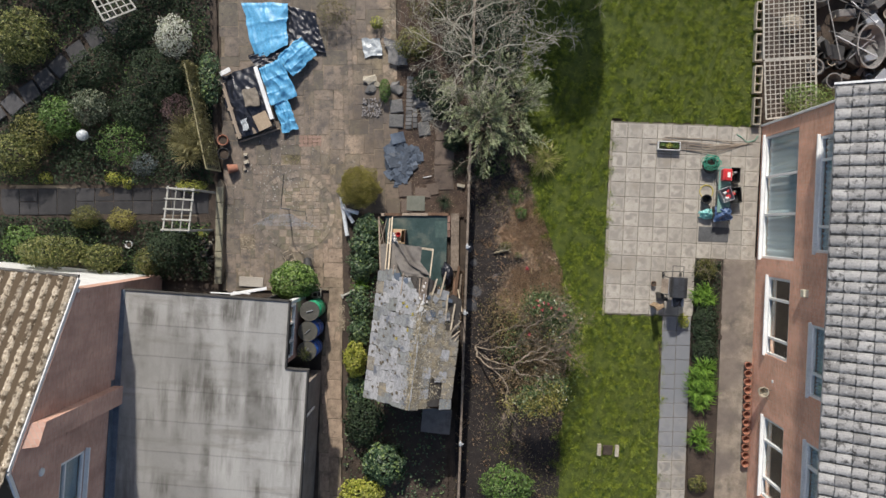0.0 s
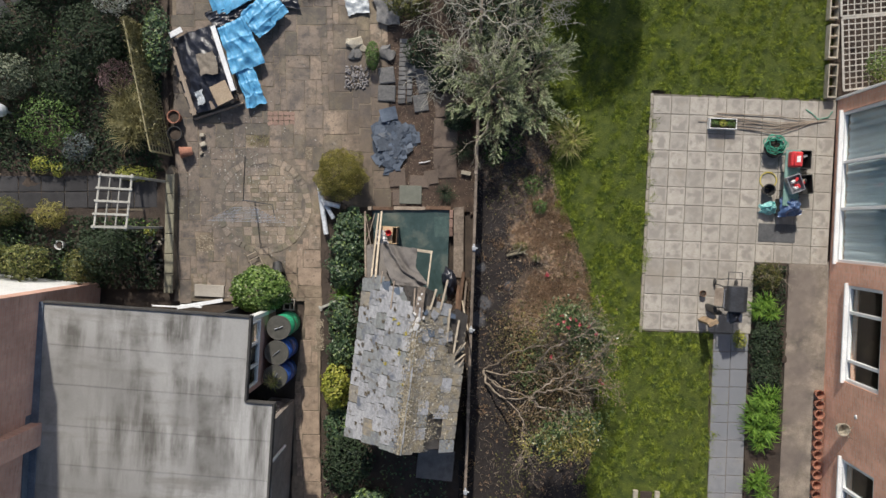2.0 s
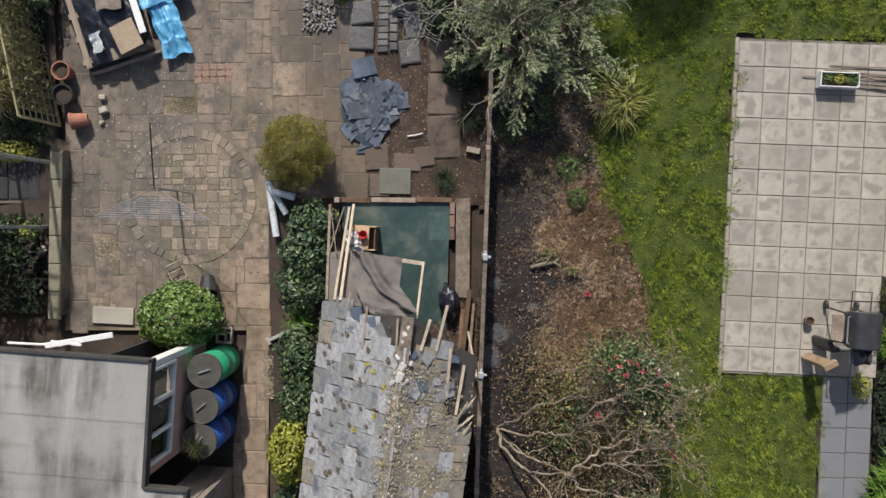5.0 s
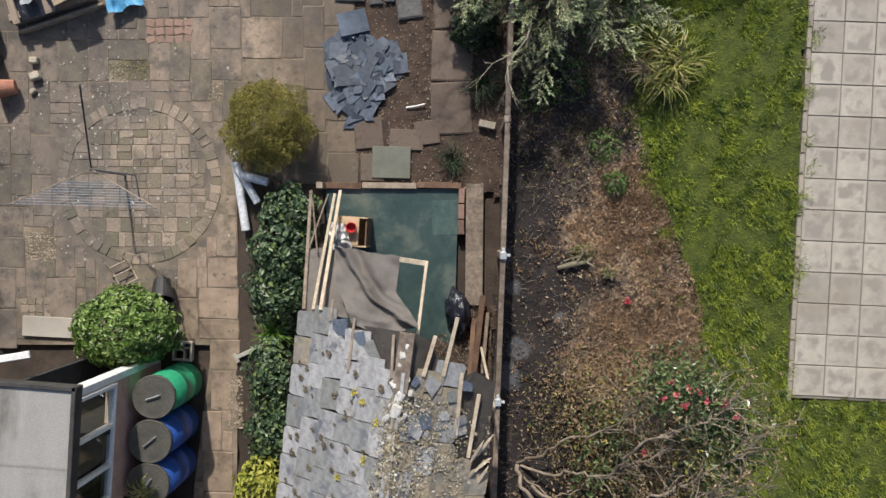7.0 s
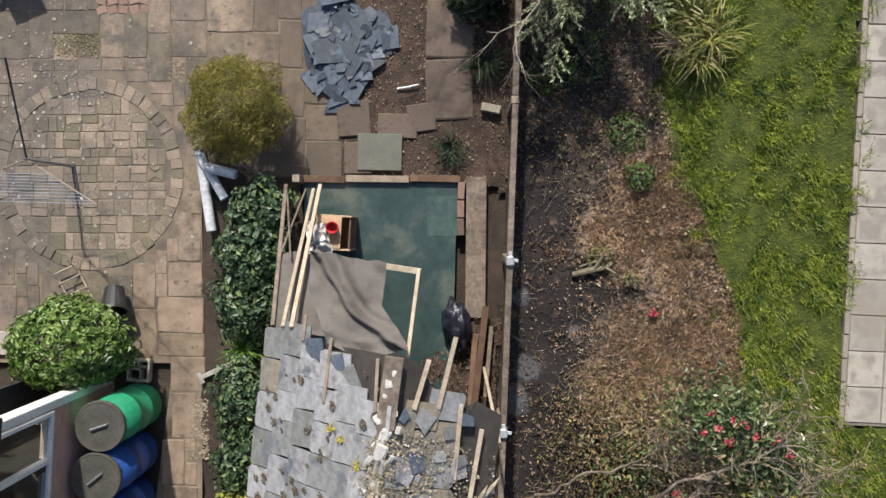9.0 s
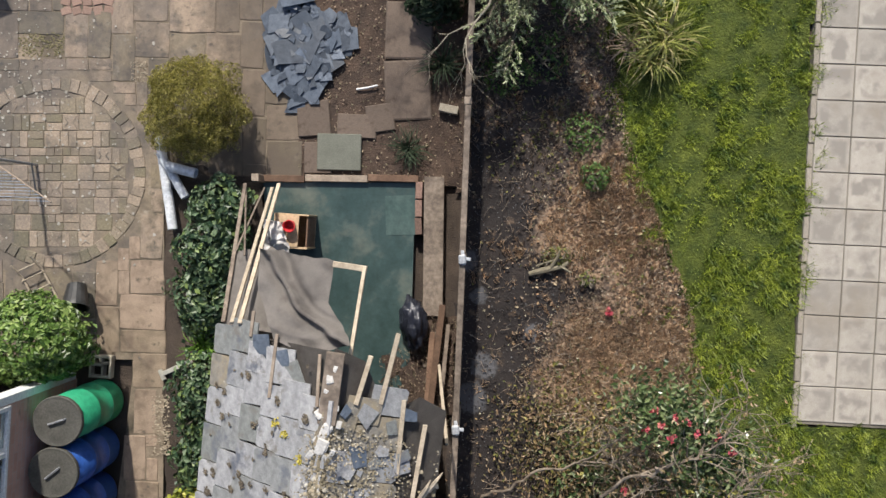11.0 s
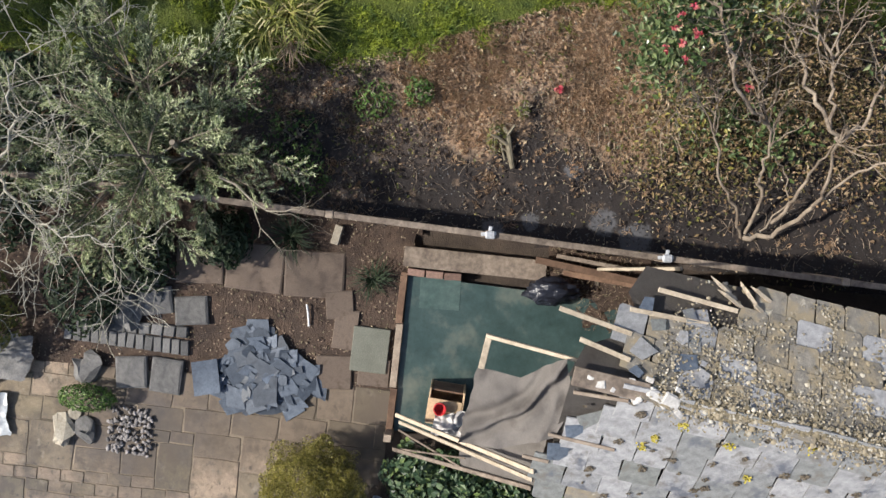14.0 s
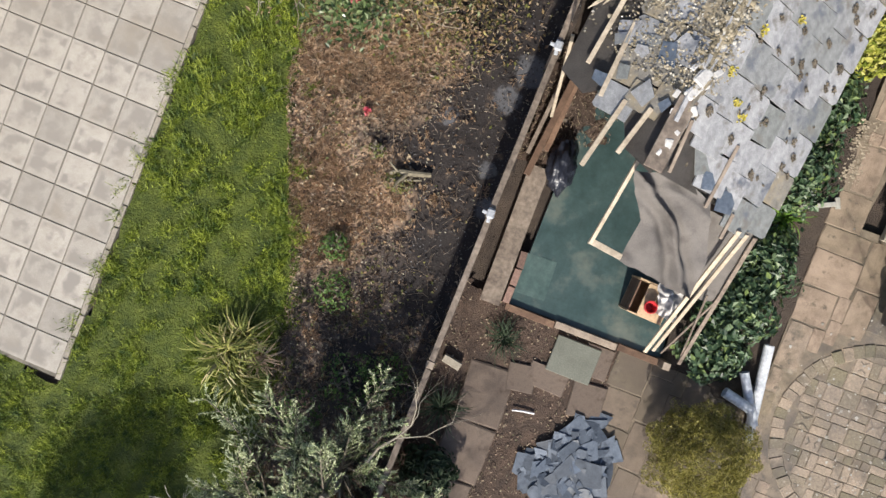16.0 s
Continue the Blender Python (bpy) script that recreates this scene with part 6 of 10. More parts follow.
def plumes(rng, paths, twigs, twig_len, per_twig, size, aspect, droop=0.25, start=0.25):
    """Narrow leaflets set along side twigs of arching limbs; returns inner and outer leaf meshes and the twigs' lines."""
    out = ([], [], [], [])
    lines = []
    for pts in paths:
        n = len(pts) - 1
        for s in range(twigs):
            u = start + (1 - start) * (s + rng.random()) / twigs
            i = min(n - 1, int(u * n))
            p = pts[i].lerp(pts[i + 1], u * n - i)
            d = (pts[i + 1] - pts[i]).normalized()
            side = Vector((-d.y, d.x, 0)) * rng.choice((-1, 1))
            q = (d * rng.uniform(0.5, 1.1) + side * rng.uniform(0.35, 0.95) + Vector((0, 0, rng.uniform(-0.1, 0.45)))).normalized()
            L = twig_len * (1.2 - 0.55 * u) * rng.uniform(0.55, 1.25)
            e = p + q * L + Vector((0, 0, -droop * L * 0.5))
            lines.append((p, p + q * L * 0.55, e))
            for x in np.sort(rng.random(per_twig)):
                c = p + q * L * x + Vector((0, 0, -droop * L * x * x * 0.5))
                t = (q + Vector(rng.normal(0, 0.45, 3))).normalized()
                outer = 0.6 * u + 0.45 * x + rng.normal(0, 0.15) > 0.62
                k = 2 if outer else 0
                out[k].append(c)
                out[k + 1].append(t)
    meshes = []
    for c, t in ((out[0], out[1]), (out[2], out[3])):
        c, t = np.array([tuple(a) for a in c]), np.array([tuple(a) for a in t])
        m = len(c)
        up = np.tile((0.0, 0.0, 1.0), (m, 1)) + rng.normal(0, 0.5, (m, 3))
        s = np.cross(up, t)
        s /= np.linalg.norm(s, axis=1)[:, None] + 1e-9
        ln = size * rng.uniform(0.6, 1.4, (m, 1))
        v = np.stack([c, c + t * ln * 0.45 + s * ln * aspect * 0.5, c + t * ln, c + t * ln * 0.45 - s * ln * aspect * 0.5], 1).reshape(-1, 3)
        k = np.arange(m) * 4
        meshes.append((v.tolist(), np.stack([k, k + 1, k + 2, k + 3], 1).tolist()))
    return meshes[0], meshes[1], lines


# feathery grey-green tree over the fence
def build_feathery_tree():
    rng = np.random.default_rng(7)
    t = thing("evergreen_tree", "feathery grey-green evergreen tree arching over the fence", "tree", (1.45, 3.55, 0))
    bm = bmesh.new()
    tube(bm, [(0, 0, -0.1), (0.04, 0.02, 0.4), (-0.05, 0.05, 0.9), (0.02, 0, 1.4)], [0.08, 0.065, 0.05, 0.03], 8)
    sub("trunk", bm, BARK, t)
    bm = bmesh.new()
    paths = []
    for cx, cy, zc, reach, limbs in ((-0.02, -0.05, 0.25, 1.25, 17), (0.7, 0.7, 0.3, 1.35, 14), (-0.5, 0.9, 0.3, 1.2, 13), (0.4, 1.45, 0.35, 1.05, 9), (-0.15, 0.35, 0.8, 1.1, 9)):
        tube(bm, [(cx * 0.2, cy * 0.2, 0.1), (cx * 0.7, cy * 0.7, 0.5), (cx, cy, zc + 0.55)], [0.04, 0.03, 0.018], 6, cap=False)
        for k in range(limbs):
            a = k * 2.399 + rng.normal(0, 0.3)
            lv = (k + 0.5) / limbs
            L = reach * (1 - 0.45 * lv) * rng.uniform(0.55, 1.2)
            z0 = zc + 0.6 * lv
            bend = rng.normal(0, 0.45)
            pts = []
            for i in range(8):
                u = i / 7
                ang = a + bend * u
                pts.append(Vector((cx + math.cos(ang) * L * u, cy + math.sin(ang) * L * u, max(0.15, z0 + L * ((0.8 + 0.35 * lv) * u - 0.5 * u * u)))))
            tube(bm, pts, [0.014 * (1 - 0.8 * i / 7) + 0.002 for i in range(8)], 4, cap=False)
            paths.append(pts)
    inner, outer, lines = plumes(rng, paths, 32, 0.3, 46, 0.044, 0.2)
    for a, b, c in lines:
        tube(bm, [a, b, c], [0.004, 0.003, 0.0015], 3, cap=False)
    tagged(sub("limb_tangle", bm, BARK, t), kind="stuff")
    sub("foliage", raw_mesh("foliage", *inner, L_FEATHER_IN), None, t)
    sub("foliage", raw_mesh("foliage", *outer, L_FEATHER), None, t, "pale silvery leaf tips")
    # one bare pale limb hanging out towards the fence
    bm = bmesh.new()
    branching(rng, bm, (-0.3, -0.5, 1.3), (-0.35, -0.9, -0.1), 0.9, 0.014, 2, 3, 0.25, 0.0, None, 5)
    sub("bare_limb", bm, TWIG, t, "bare pale limb")


build_feathery_tree()


def wavy(rng, pts, amount, n=5):
    """More points along a line, each pushed a little aside."""
    pts = [Vector(q) for q in pts]
    out = []
    for a, b in zip(pts, pts[1:]):
        for i in range(n):
            q = a.lerp(b, i / n)
            if out:
                q += Vector((rng.normal(0, amount), rng.normal(0, amount), rng.normal(0, amount * 0.7)))
            out.append(q)
    out.append(pts[-1])
    return out


def build_bare_tree():
    rng = np.random.default_rng(17)
    t = thing("bare_tree", "leafless pale-barked tree with tangled fine branches", "tree", (1.05, 5.7, 0))
    bm = bmesh.new()
    tube(bm, [(0, 0, -0.1), (0.03, -0.05, 0.6), (0.0, -0.2, 1.3)], [0.085, 0.07, 0.055], 9)
    sub("trunk", bm, BARK, t)
    mains = [([(0, -0.2, 1.3), (-0.1, 0.3, 1.6), (-0.6, 0.75, 1.9), (0.5, 1.15, 2.1), (1.5, 1.5, 2.2), (3.2, 1.3, 2.3)], 0.035),
             ([(0, -0.2, 1.3), (0.5, 0.0, 1.6), (1.3, 0.1, 1.8), (2.1, 0.25, 2.0)], 0.034),
             ([(0, -0.2, 1.3), (0.4, -0.5, 1.5), (0.9, -0.55, 1.7), (1.35, -0.8, 1.8)], 0.028),
             ([(0, -0.2, 1.3), (-0.4, -0.6, 1.5), (-0.65, -1.1, 1.6), (-0.7, -1.7, 1.6)], 0.03),
             ([(-0.05, -0.1, 1.35), (-0.7, -0.1, 1.7), (-1.3, 0.2, 1.9), (-1.9, 0.6, 1.9)], 0.03),
             ([(-0.1, 0.3, 1.6), (-0.8, 0.8, 1.9), (-1.3, 1.3, 2.0), (-1.7, 2.0, 2.0)], 0.03),
             ([(0.1, 0.0, 1.5), (0.4, 0.5, 1.9), (0.9, 0.8, 2.1), (1.5, 0.8, 2.2)], 0.026),
             ([(-0.2, 0.5, 1.7), (0.0, 1.2, 2.0), (0.4, 1.9, 2.1)], 0.026)]
    for pts, r in mains:
        bm = bmesh.new()
        w = wavy(rng, pts, 0.03)
        n = len(w)
        tube(bm, w, [max(0.008, r * 0.68 * (1 - 0.75 * i / (n - 1))) for i in range(n)], 6, cap=False)
        for i in range(2, n):
            d = (w[i] - w[i - 1]).normalized()
            q = (d * 0.8 + Vector((rng.normal(0, 0.75), rng.normal(0, 0.75), rng.normal(0.05, 0.3)))).normalized()
            branching(rng, bm, w[i], q, rng.uniform(0.4, 0.75), r * 0.27 * (1 - 0.4 * i / n), 2, 3, 0.25, 0.0, None, 4, 0.6, thin=0.0032)
        sub("branch", bm, PALE_BRANCH, t)


build_bare_tree()


def build_camellia():
    rng = np.random.default_rng(23)
    t = thing("camellia_bush", "leggy camellia with bare pale limbs, glossy leaves and red flowers", "shrub", (1.05, -2.95, 0))
    tips = []

    def limb(r, *pts, twigs=0.5):
        """One wandering limb with side twigs along its outer half."""
        bm = bmesh.new()
        w = wavy(rng, pts, 0.02, 4)
        n = len(w)
        tube(bm, w, [r * 0.78 * (1 - 0.6 * i / (n - 1)) for i in range(n)], 7, cap=False)
        for i in range(int(n * twigs), n):
            d = (w[min(i + 1, n - 1)] - w[i - 1]).normalized()
            for k in range(2 if i > n * 0.7 else 1):
                q = (d + Vector((rng.normal(0, 0.6), rng.normal(0, 0.6), rng.normal(0.15, 0.3)))).normalized()
                branching(rng, bm, w[i], q, rng.uniform(0.3, 0.62), max(0.0065, r * 0.34), 2 if rng.random() < 0.25 else 1, 2, 0.2, 0.05, tips, 5, 0.7, 0.0035)
        tips.append((w[-1], Vector((0, 0, 1))))
        sub("limb", bm, CAMELLIA_BARK, t)

    limb(0.026, (0, -0.02, 0), (0.33, 0.16, 0.28), (0.67, 0.5, 0.5), (1.05, 0.61, 0.72), (1.38, 0.74, 0.9), (1.7, 0.84, 1.0), twigs=0.6)
    limb(0.016, (1.1, 0.66, 0.75), (1.29, 0.87, 0.95), (1.49, 1.08, 1.15))
    limb(0.028, (0.05, -0.06, 0), (0.5, -0.09, 0.3), (0.73, 0.03, 0.5), (1.0, 0.04, 0.75), (1.22, 0.15, 0.95), (1.7, 0.5, 1.3), twigs=0.6)
    limb(0.026, (1.22, 0.15, 0.95), (1.34, 0.48, 1.3), (1.55, 0.8, 1.6), (1.8, 0.94, 1.8), (2.15, 1.1, 1.9), (2.35, 1.3, 2.0))
    limb(0.022, (1.62, 0.85, 1.72), (1.74, 0.98, 1.95), (1.78, 1.02, 2.0), twigs=1.0)
    limb(0.042, (0, -0.05, 0), (0.05, -0.33, 0.15), (0.32, -0.57, 0.45), (0.57, -0.6, 0.75), (1.06, -0.45, 1.3), twigs=0.95)
    limb(0.03, (0.2, -0.3, 0.15), (0.48, -0.46, 0.4), (0.85, -0.45, 0.85), (1.04, -0.44, 1.26), twigs=0.95)
    limb(0.028, (1.06, -0.45, 1.3), (1.22, -0.6, 1.45), (1.48, -0.62, 1.6), (1.78, -0.62, 1.75), (1.9, -1.0, 1.95))
    limb(0.03, (1.06, -0.45, 1.3), (1.16, -0.28, 1.42), (1.56, -0.22, 1.5), (1.82, -0.15, 1.6), (2.08, 0.1, 1.7), (2.45, 0.2, 1.8))
    limb(0.028, (1.16, -0.28, 1.42), (1.48, -0.05, 1.45), (1.76, 0.12, 1.5), (2.02, 0.22, 1.55), (2.25, 0.44, 1.7), (2.56, 0.72, 1.8))
    limb(0.018, (1.82, -0.15, 1.6), (2.06, -0.16, 1.65), (2.45, -0.02, 1.8))
    limb(0.022, (0.47, -0.6, 0.65), (0.76, -0.83, 0.8), (0.93, -1.15, 1.0), (0.87, -1.42, 1.15), (0.98, -1.72, 1.35))
    limb(0.014, (0.09, -0.2, 0.1), (0.45, -0.4, 0.3), (0.77, -0.28, 0.5), (0.88, -0.12, 0.6), (1.0, 0.04, 0.75), twigs=1.0)
    cs, ns = [], []
    for p, d in tips:
        if p.x < 1.2 or rng.random() < 0.82:
            continue
        for k in range(5):
            cs.append((p.x + rng.normal(0, 0.09), p.y + rng.normal(0, 0.09), max(0.05, p.z + rng.normal(-0.05, 0.08))))
            ns.append((d.x * 0.3, d.y * 0.3, 0.8))

    def clouds(places):
        for cx, cy, cz, s, n in places:
            for k in range(n):
                cs.append((cx + rng.normal(0, s), cy + rng.normal(0, s), max(0.04, cz + rng.normal(0, 0.14))))
                ns.append((0.1, 0.1, 0.9))

    # dry brown undergrowth low under the limbs
    clouds(((0.8, 0.8, 0.12, 0.35, 900), (1.15, 0.1, 0.2, 0.35, 1100), (1.5, 0.9, 0.4, 0.3, 1000), (1.6, -0.5, 0.4, 0.35, 1300), (2.15, -0.35, 0.9, 0.3, 1300), (2.0, 0.4, 0.9, 0.3, 1200), (1.0, -1.3, 0.3, 0.35, 700), (1.8, -1.2, 0.6, 0.35, 900)))
    v, f = leaves(rng, cs, ns, 0.055, 0.45, spread=0.7)
    sub("foliage", raw_mesh("foliage", v, f, L_CAMELLIA), None, t, "dry brown leaves low among the limbs")
    cs, ns = [], []
    clouds(((2.05, 1.35, 1.75, 0.2, 900), (1.75, 1.5, 1.5, 0.18, 500), (2.4, 1.0, 1.6, 0.2, 900), (2.6, 0.65, 1.55, 0.16, 450), (2.15, 0.65, 1.25, 0.22, 260), (2.5, 0.25, 1.5, 0.17, 220), (1.35, 0.55, 0.4, 0.25, 350), (1.15, -0.15, 0.45, 0.22, 260), (1.9, -1.05, 2.0, 0.24, 750), (1.45, -1.25, 1.8, 0.2, 450), (2.3, -0.95, 1.8, 0.2, 450)))
    v, f = leaves(rng, cs, ns, 0.075, 0.52, spread=0.55)
    sub("foliage", raw_mesh("foliage", v, f, L_CAM_GREEN), None, t, "glossy dark green leaves")
    cs, ns = [], []
    clouds(((2.0, -1.25, 2.1, 0.2, 800), (1.5, -1.4, 1.9, 0.17, 420), (2.3, -1.05, 1.9, 0.16, 240), (1.0, -1.5, 1.5, 0.15, 110), (2.35, 0.6, 1.75, 0.25, 120), (1.3, 0.9, 0.5, 0.3, 160)))
    v, f = leaves(rng, cs, ns, 0.07, 0.45, spread=0.6)
    sub("foliage", raw_mesh("foliage", v, f, L_GOLD), None, t, "yellowing leaves in the sun")
    for k, (x, y, z) in enumerate(((1.65, 1.35, 1.85), (1.78, 1.42, 1.9), (1.9, 1.5, 1.9), (1.86, 1.3, 1.95), (2.02, 1.46, 1.95), (2.1, 1.36, 1.98), (2.3, 1.32, 1.95), (1.72, 1.55, 1.8), (2.6, 0.05, 1.7), (2.66, -0.02, 1.7), (1.55, 0.5, 1.2), (2.5, 1.15, 1.85))):
        cs = [(x + rng.normal(0, 0.018), y + rng.normal(0, 0.018), z + rng.normal(0, 0.01)) for i in range(16)]
        v, f = leaves(rng, cs, [(0, 0, 1)] * 16, 0.045, 0.8, spread=0.5)
        sub("flower", raw_mesh("flower", v, f, L_PETAL), None, t, "red camellia bloom")


build_camellia()

# tall hedge tree beyond the top of the lawn, whose shade falls along the border
bush("hedge_tree", "tall dense dark green hedge tree beyond the lawn", (3.3, 10.6), 1.12, 1.0, 5.8, L_DARK, 10000, 0.16, category="tree", lump=0.15, gap=0.0)

# bushes by the yard and shed
bush("laurel_bush", "dense round glossy green bush beside the water drums", (-4.42, -0.9), 0.69, 0.55, 1.2, L_LAUREL, 6400, 0.075, lump=0.16, gap=0.0, depth=0.3)
bush("golden_bush", "round golden-olive twiggy bush at the paving edge", (-2.45, 1.9), 0.62, 0.57, 0.95, L_GOLD, 26000, 0.04, aspect=0.22, lump=0.3, gap=0.0, depth=0.5, spread=1.1)
bush("yellow_bush", "bright lime-yellow bush between path and shed", (-2.62, -3.3), 0.33, 0.55, 0.95, L_LIME, 1500, 0.09, lump=0.4, gap=0.1)
bush("lime_bush", "bright lime-yellow low bush beside the path", (-2.45, -7.5), 0.6, 0.5, 0.7, L_LIME, 1800, 0.09, lump=0.35)
for k, (x, y, rx, ry, h, n) in enumerate(((-2.22, 0.72, 0.36, 0.36, 0.5, 700), (-2.3, 0.15, 0.42, 0.42, 0.62, 850), (-2.4, -0.45, 0.4, 0.42, 0.55, 800), (-2.5, -1.7, 0.35, 0.55, 0.5, 700), (-2.5, -2.45, 0.35, 0.45, 0.5, 500))):
    bush("ivy_clump", "glossy dark green ivy clump along the shed wall", (x, y), rx, ry, h, L_IVY, int(n * 1.5), 0.085, group="ivy along the shed", aspect=0.6, lump=0.55, depth=0.7, spread=0.8)
tufted("strap_plant", "bright green strap-leaved plant beside the shed", (-2.52, -1.05), 0.34, 0.3, L_STRAP, 60, 0.022)
bush("leafy_shrub", "dark green leafy shrub behind the shed", (-2.4, -5.2), 0.6, 0.75, 0.8, L_DARK, 1500, 0.1, group="shrubs behind the shed")
bush("leafy_shrub", "green broad-leaved shrub in shade behind the shed", (-1.75, -6.5), 0.65, 0.6, 0.9, L_IVY, 1700, 0.12, group="shrubs behind the shed")
bush("leafy_shrub", "dark green leafy shrub behind the shed", (-2.6, -4.4), 0.35, 0.5, 0.6, L_IVY, 800, 0.1, group="shrubs behind the shed")
bush("leafy_shrub", "grey-green shrub at the bottom of the border", (1.95, -7.1), 0.8, 0.6, 1.3, L_GREEN, 1900, 0.09, group="border shrubs")
def build_spiky_grass():
    rng = np.random.default_rng(77)
    t = thing("spiky_grass", "yellow-green spiky arching grass at the lawn edge", "plant", (3.08, 2.75, 0))
    for x, y, r, h, n in ((-0.1, 0.25, 0.5, 0.45, 80), (0.12, 0.05, 0.55, 0.5, 90), (0.0, -0.2, 0.5, 0.4, 70), (0.22, -0.08, 0.4, 0.35, 40)):
        v, f = arching(rng, n, r, h, 0.022, 0.8)
        v = [(x + a + 0.06, y + b, c) for a, b, c in v]
        sub("tuft", raw_mesh("tuft", v, f, L_SPIKE), None, t)
    v, f = arching(rng, 90, 0.3, 0.12, 0.018, 0.9)
    sub("dead_thatch", raw_mesh("dead_thatch", [(a - 0.18, b, c) for a, b, c in v], f, L_TAN), None, t, "dry straw-coloured dead blades")


build_spiky_grass()
for x, y, r in ((2.3, 1.65, 0.25), (1.75, 2.6, 0.35), (2.2, 3.2, 0.3), (2.45, 1.1, 0.18), (1.3, 2.4, 0.3)):
    bush("low_weed", "sparse low green weeds among leaf litter", (x, y), r, r, 0.16, L_GREEN, 260, 0.045, category="weeds", group="weeds in the border", gap=0.3)
tufted("iris_clump", "dark green arching tuft in front of the shed", (0.12, 1.45), 0.32, 0.22, L_DARK, 90, 0.012)
tufted("iris_clump", "dark green arching tuft beside the fence", (0.55, 2.5), 0.38, 0.3, L_DARK, 90, 0.014)
for x, y, r, h in ((-0.35, 4.95, 0.5, 0.5), (0.1, 4.3, 0.4, 0.45), (0.45, 3.3, 0.35, 0.4), (1.3, 5.4, 0.6, 0.45), (0.6, 6.1, 0.55, 0.5), (1.9, 6.3, 0.6, 0.4), (1.2, 7.1, 0.7, 0.5), (2.2, 7.4, 0.6, 0.4), (0.2, 7.3, 0.5, 0.5)):
    bush("fern_clump", "dark green low growth under the tree", (x, y), r, r, h, L_DARK, 700, 0.09, category="plant", group="growth under the tree")
bush("box_topiary", "clipped oval green box plant beside pebbles", (-1.68, 4.85), 0.17, 0.36, 0.4, L_GREEN, 1300, 0.04, lump=0.06, gap=0.0, depth=0.2)
bush("yellow_green_shrub", "yellow-green leafy shrub under the bare tree", (-0.75, 6.2), 0.55, 0.5, 0.8, L_OLIVE, 1500, 0.07)
bush("yellow_green_shrub", "olive-green leafy shrub under the bare tree's branches", (-0.3, 7.3), 0.65, 0.6, 0.9, L_OLIVE, 1500, 0.06, aspect=0.25)
bush("lime_plant", "small lime plant at the top of the paving", (-1.9, 6.9), 0.2, 0.2, 0.35, L_LIME, 250, 0.06, category="plant")
bush("twiggy_shrub", "brown-grey twiggy shrub at the top of the yard", (-3.2, 7.2), 0.5, 0.45, 0.7, L_STRAW, 1300, 0.06, aspect=0.2)

# flower bed by the house
many_tufted("strap_plant", "large bright green strap-leaved clump in the flower bed", (7.87, -4.1), ((0, 0.45), (0.15, 0.1), (-0.2, 0.15), (0.1, -0.3), (-0.15, -0.2), (0.0, -0.6), (0.2, 0.55)), 0.42, 0.5, L_STRAP, 95, 0.03)
many_tufted("strap_plant", "bright green strap-leaved clump in the flower bed", (7.95, -1.45), ((0, 0.2), (0.12, -0.1), (-0.15, 0)), 0.34, 0.4, L_STRAP, 80, 0.026)
many_tufted("strap_plant", "bright green strap-leaved clump in the flower bed", (7.85, -5.75), ((0, 0.2), (0.1, -0.2), (-0.15, -0.05)), 0.34, 0.4, L_STRAP, 60, 0.028)
bush("bed_plant", "dark green low leafy plants in the flower bed", (8.0, -2.3), 0.38, 0.6, 0.3, L_DARK, 1300, 0.07, category="plant", group="low bed plants")
bush("bed_plant", "dark green low leafy plants in the flower bed", (7.98, -3.15), 0.36, 0.5, 0.3, L_DARK, 1000, 0.07, category="plant", group="low bed plants")
bush("bed_plant", "low yellow-green plant in the flower bed", (7.8, -7.2), 0.3, 0.25, 0.25, L_OLIVE, 300, 0.07, category="plant", group="low bed plants")
bush("bed_plant", "yellow-green grassy plant at the bed's end", (7.98, -0.62), 0.34, 0.34, 0.45, L_OLIVE, 700, 0.07, category="plant", aspect=0.25, group="low bed plants")
bush("path_weed", "small lime plant growing out of the path", (7.36, -2.2), 0.17, 0.22, 0.22, L_LIME, 220, 0.06, category="plant")
SEED[0] += 1
_rng = np.random.default_rng(SEED[0])
_t = thing("dead_shrub", "leafless pale twiggy shrub at the bed's end", "shrub", (8.3, -0.62, 0))
for _k in range(6):
    _bm = bmesh.new()
    branching(_rng, _bm, (0, 0, 0.02), (_rng.normal(0.25, 0.6), _rng.normal(0, 0.6), 0.6), 0.45, 0.01, 2, 3, 0.25, 0.02, None, 4)
    sub("twig", _bm, TWIG, _t)

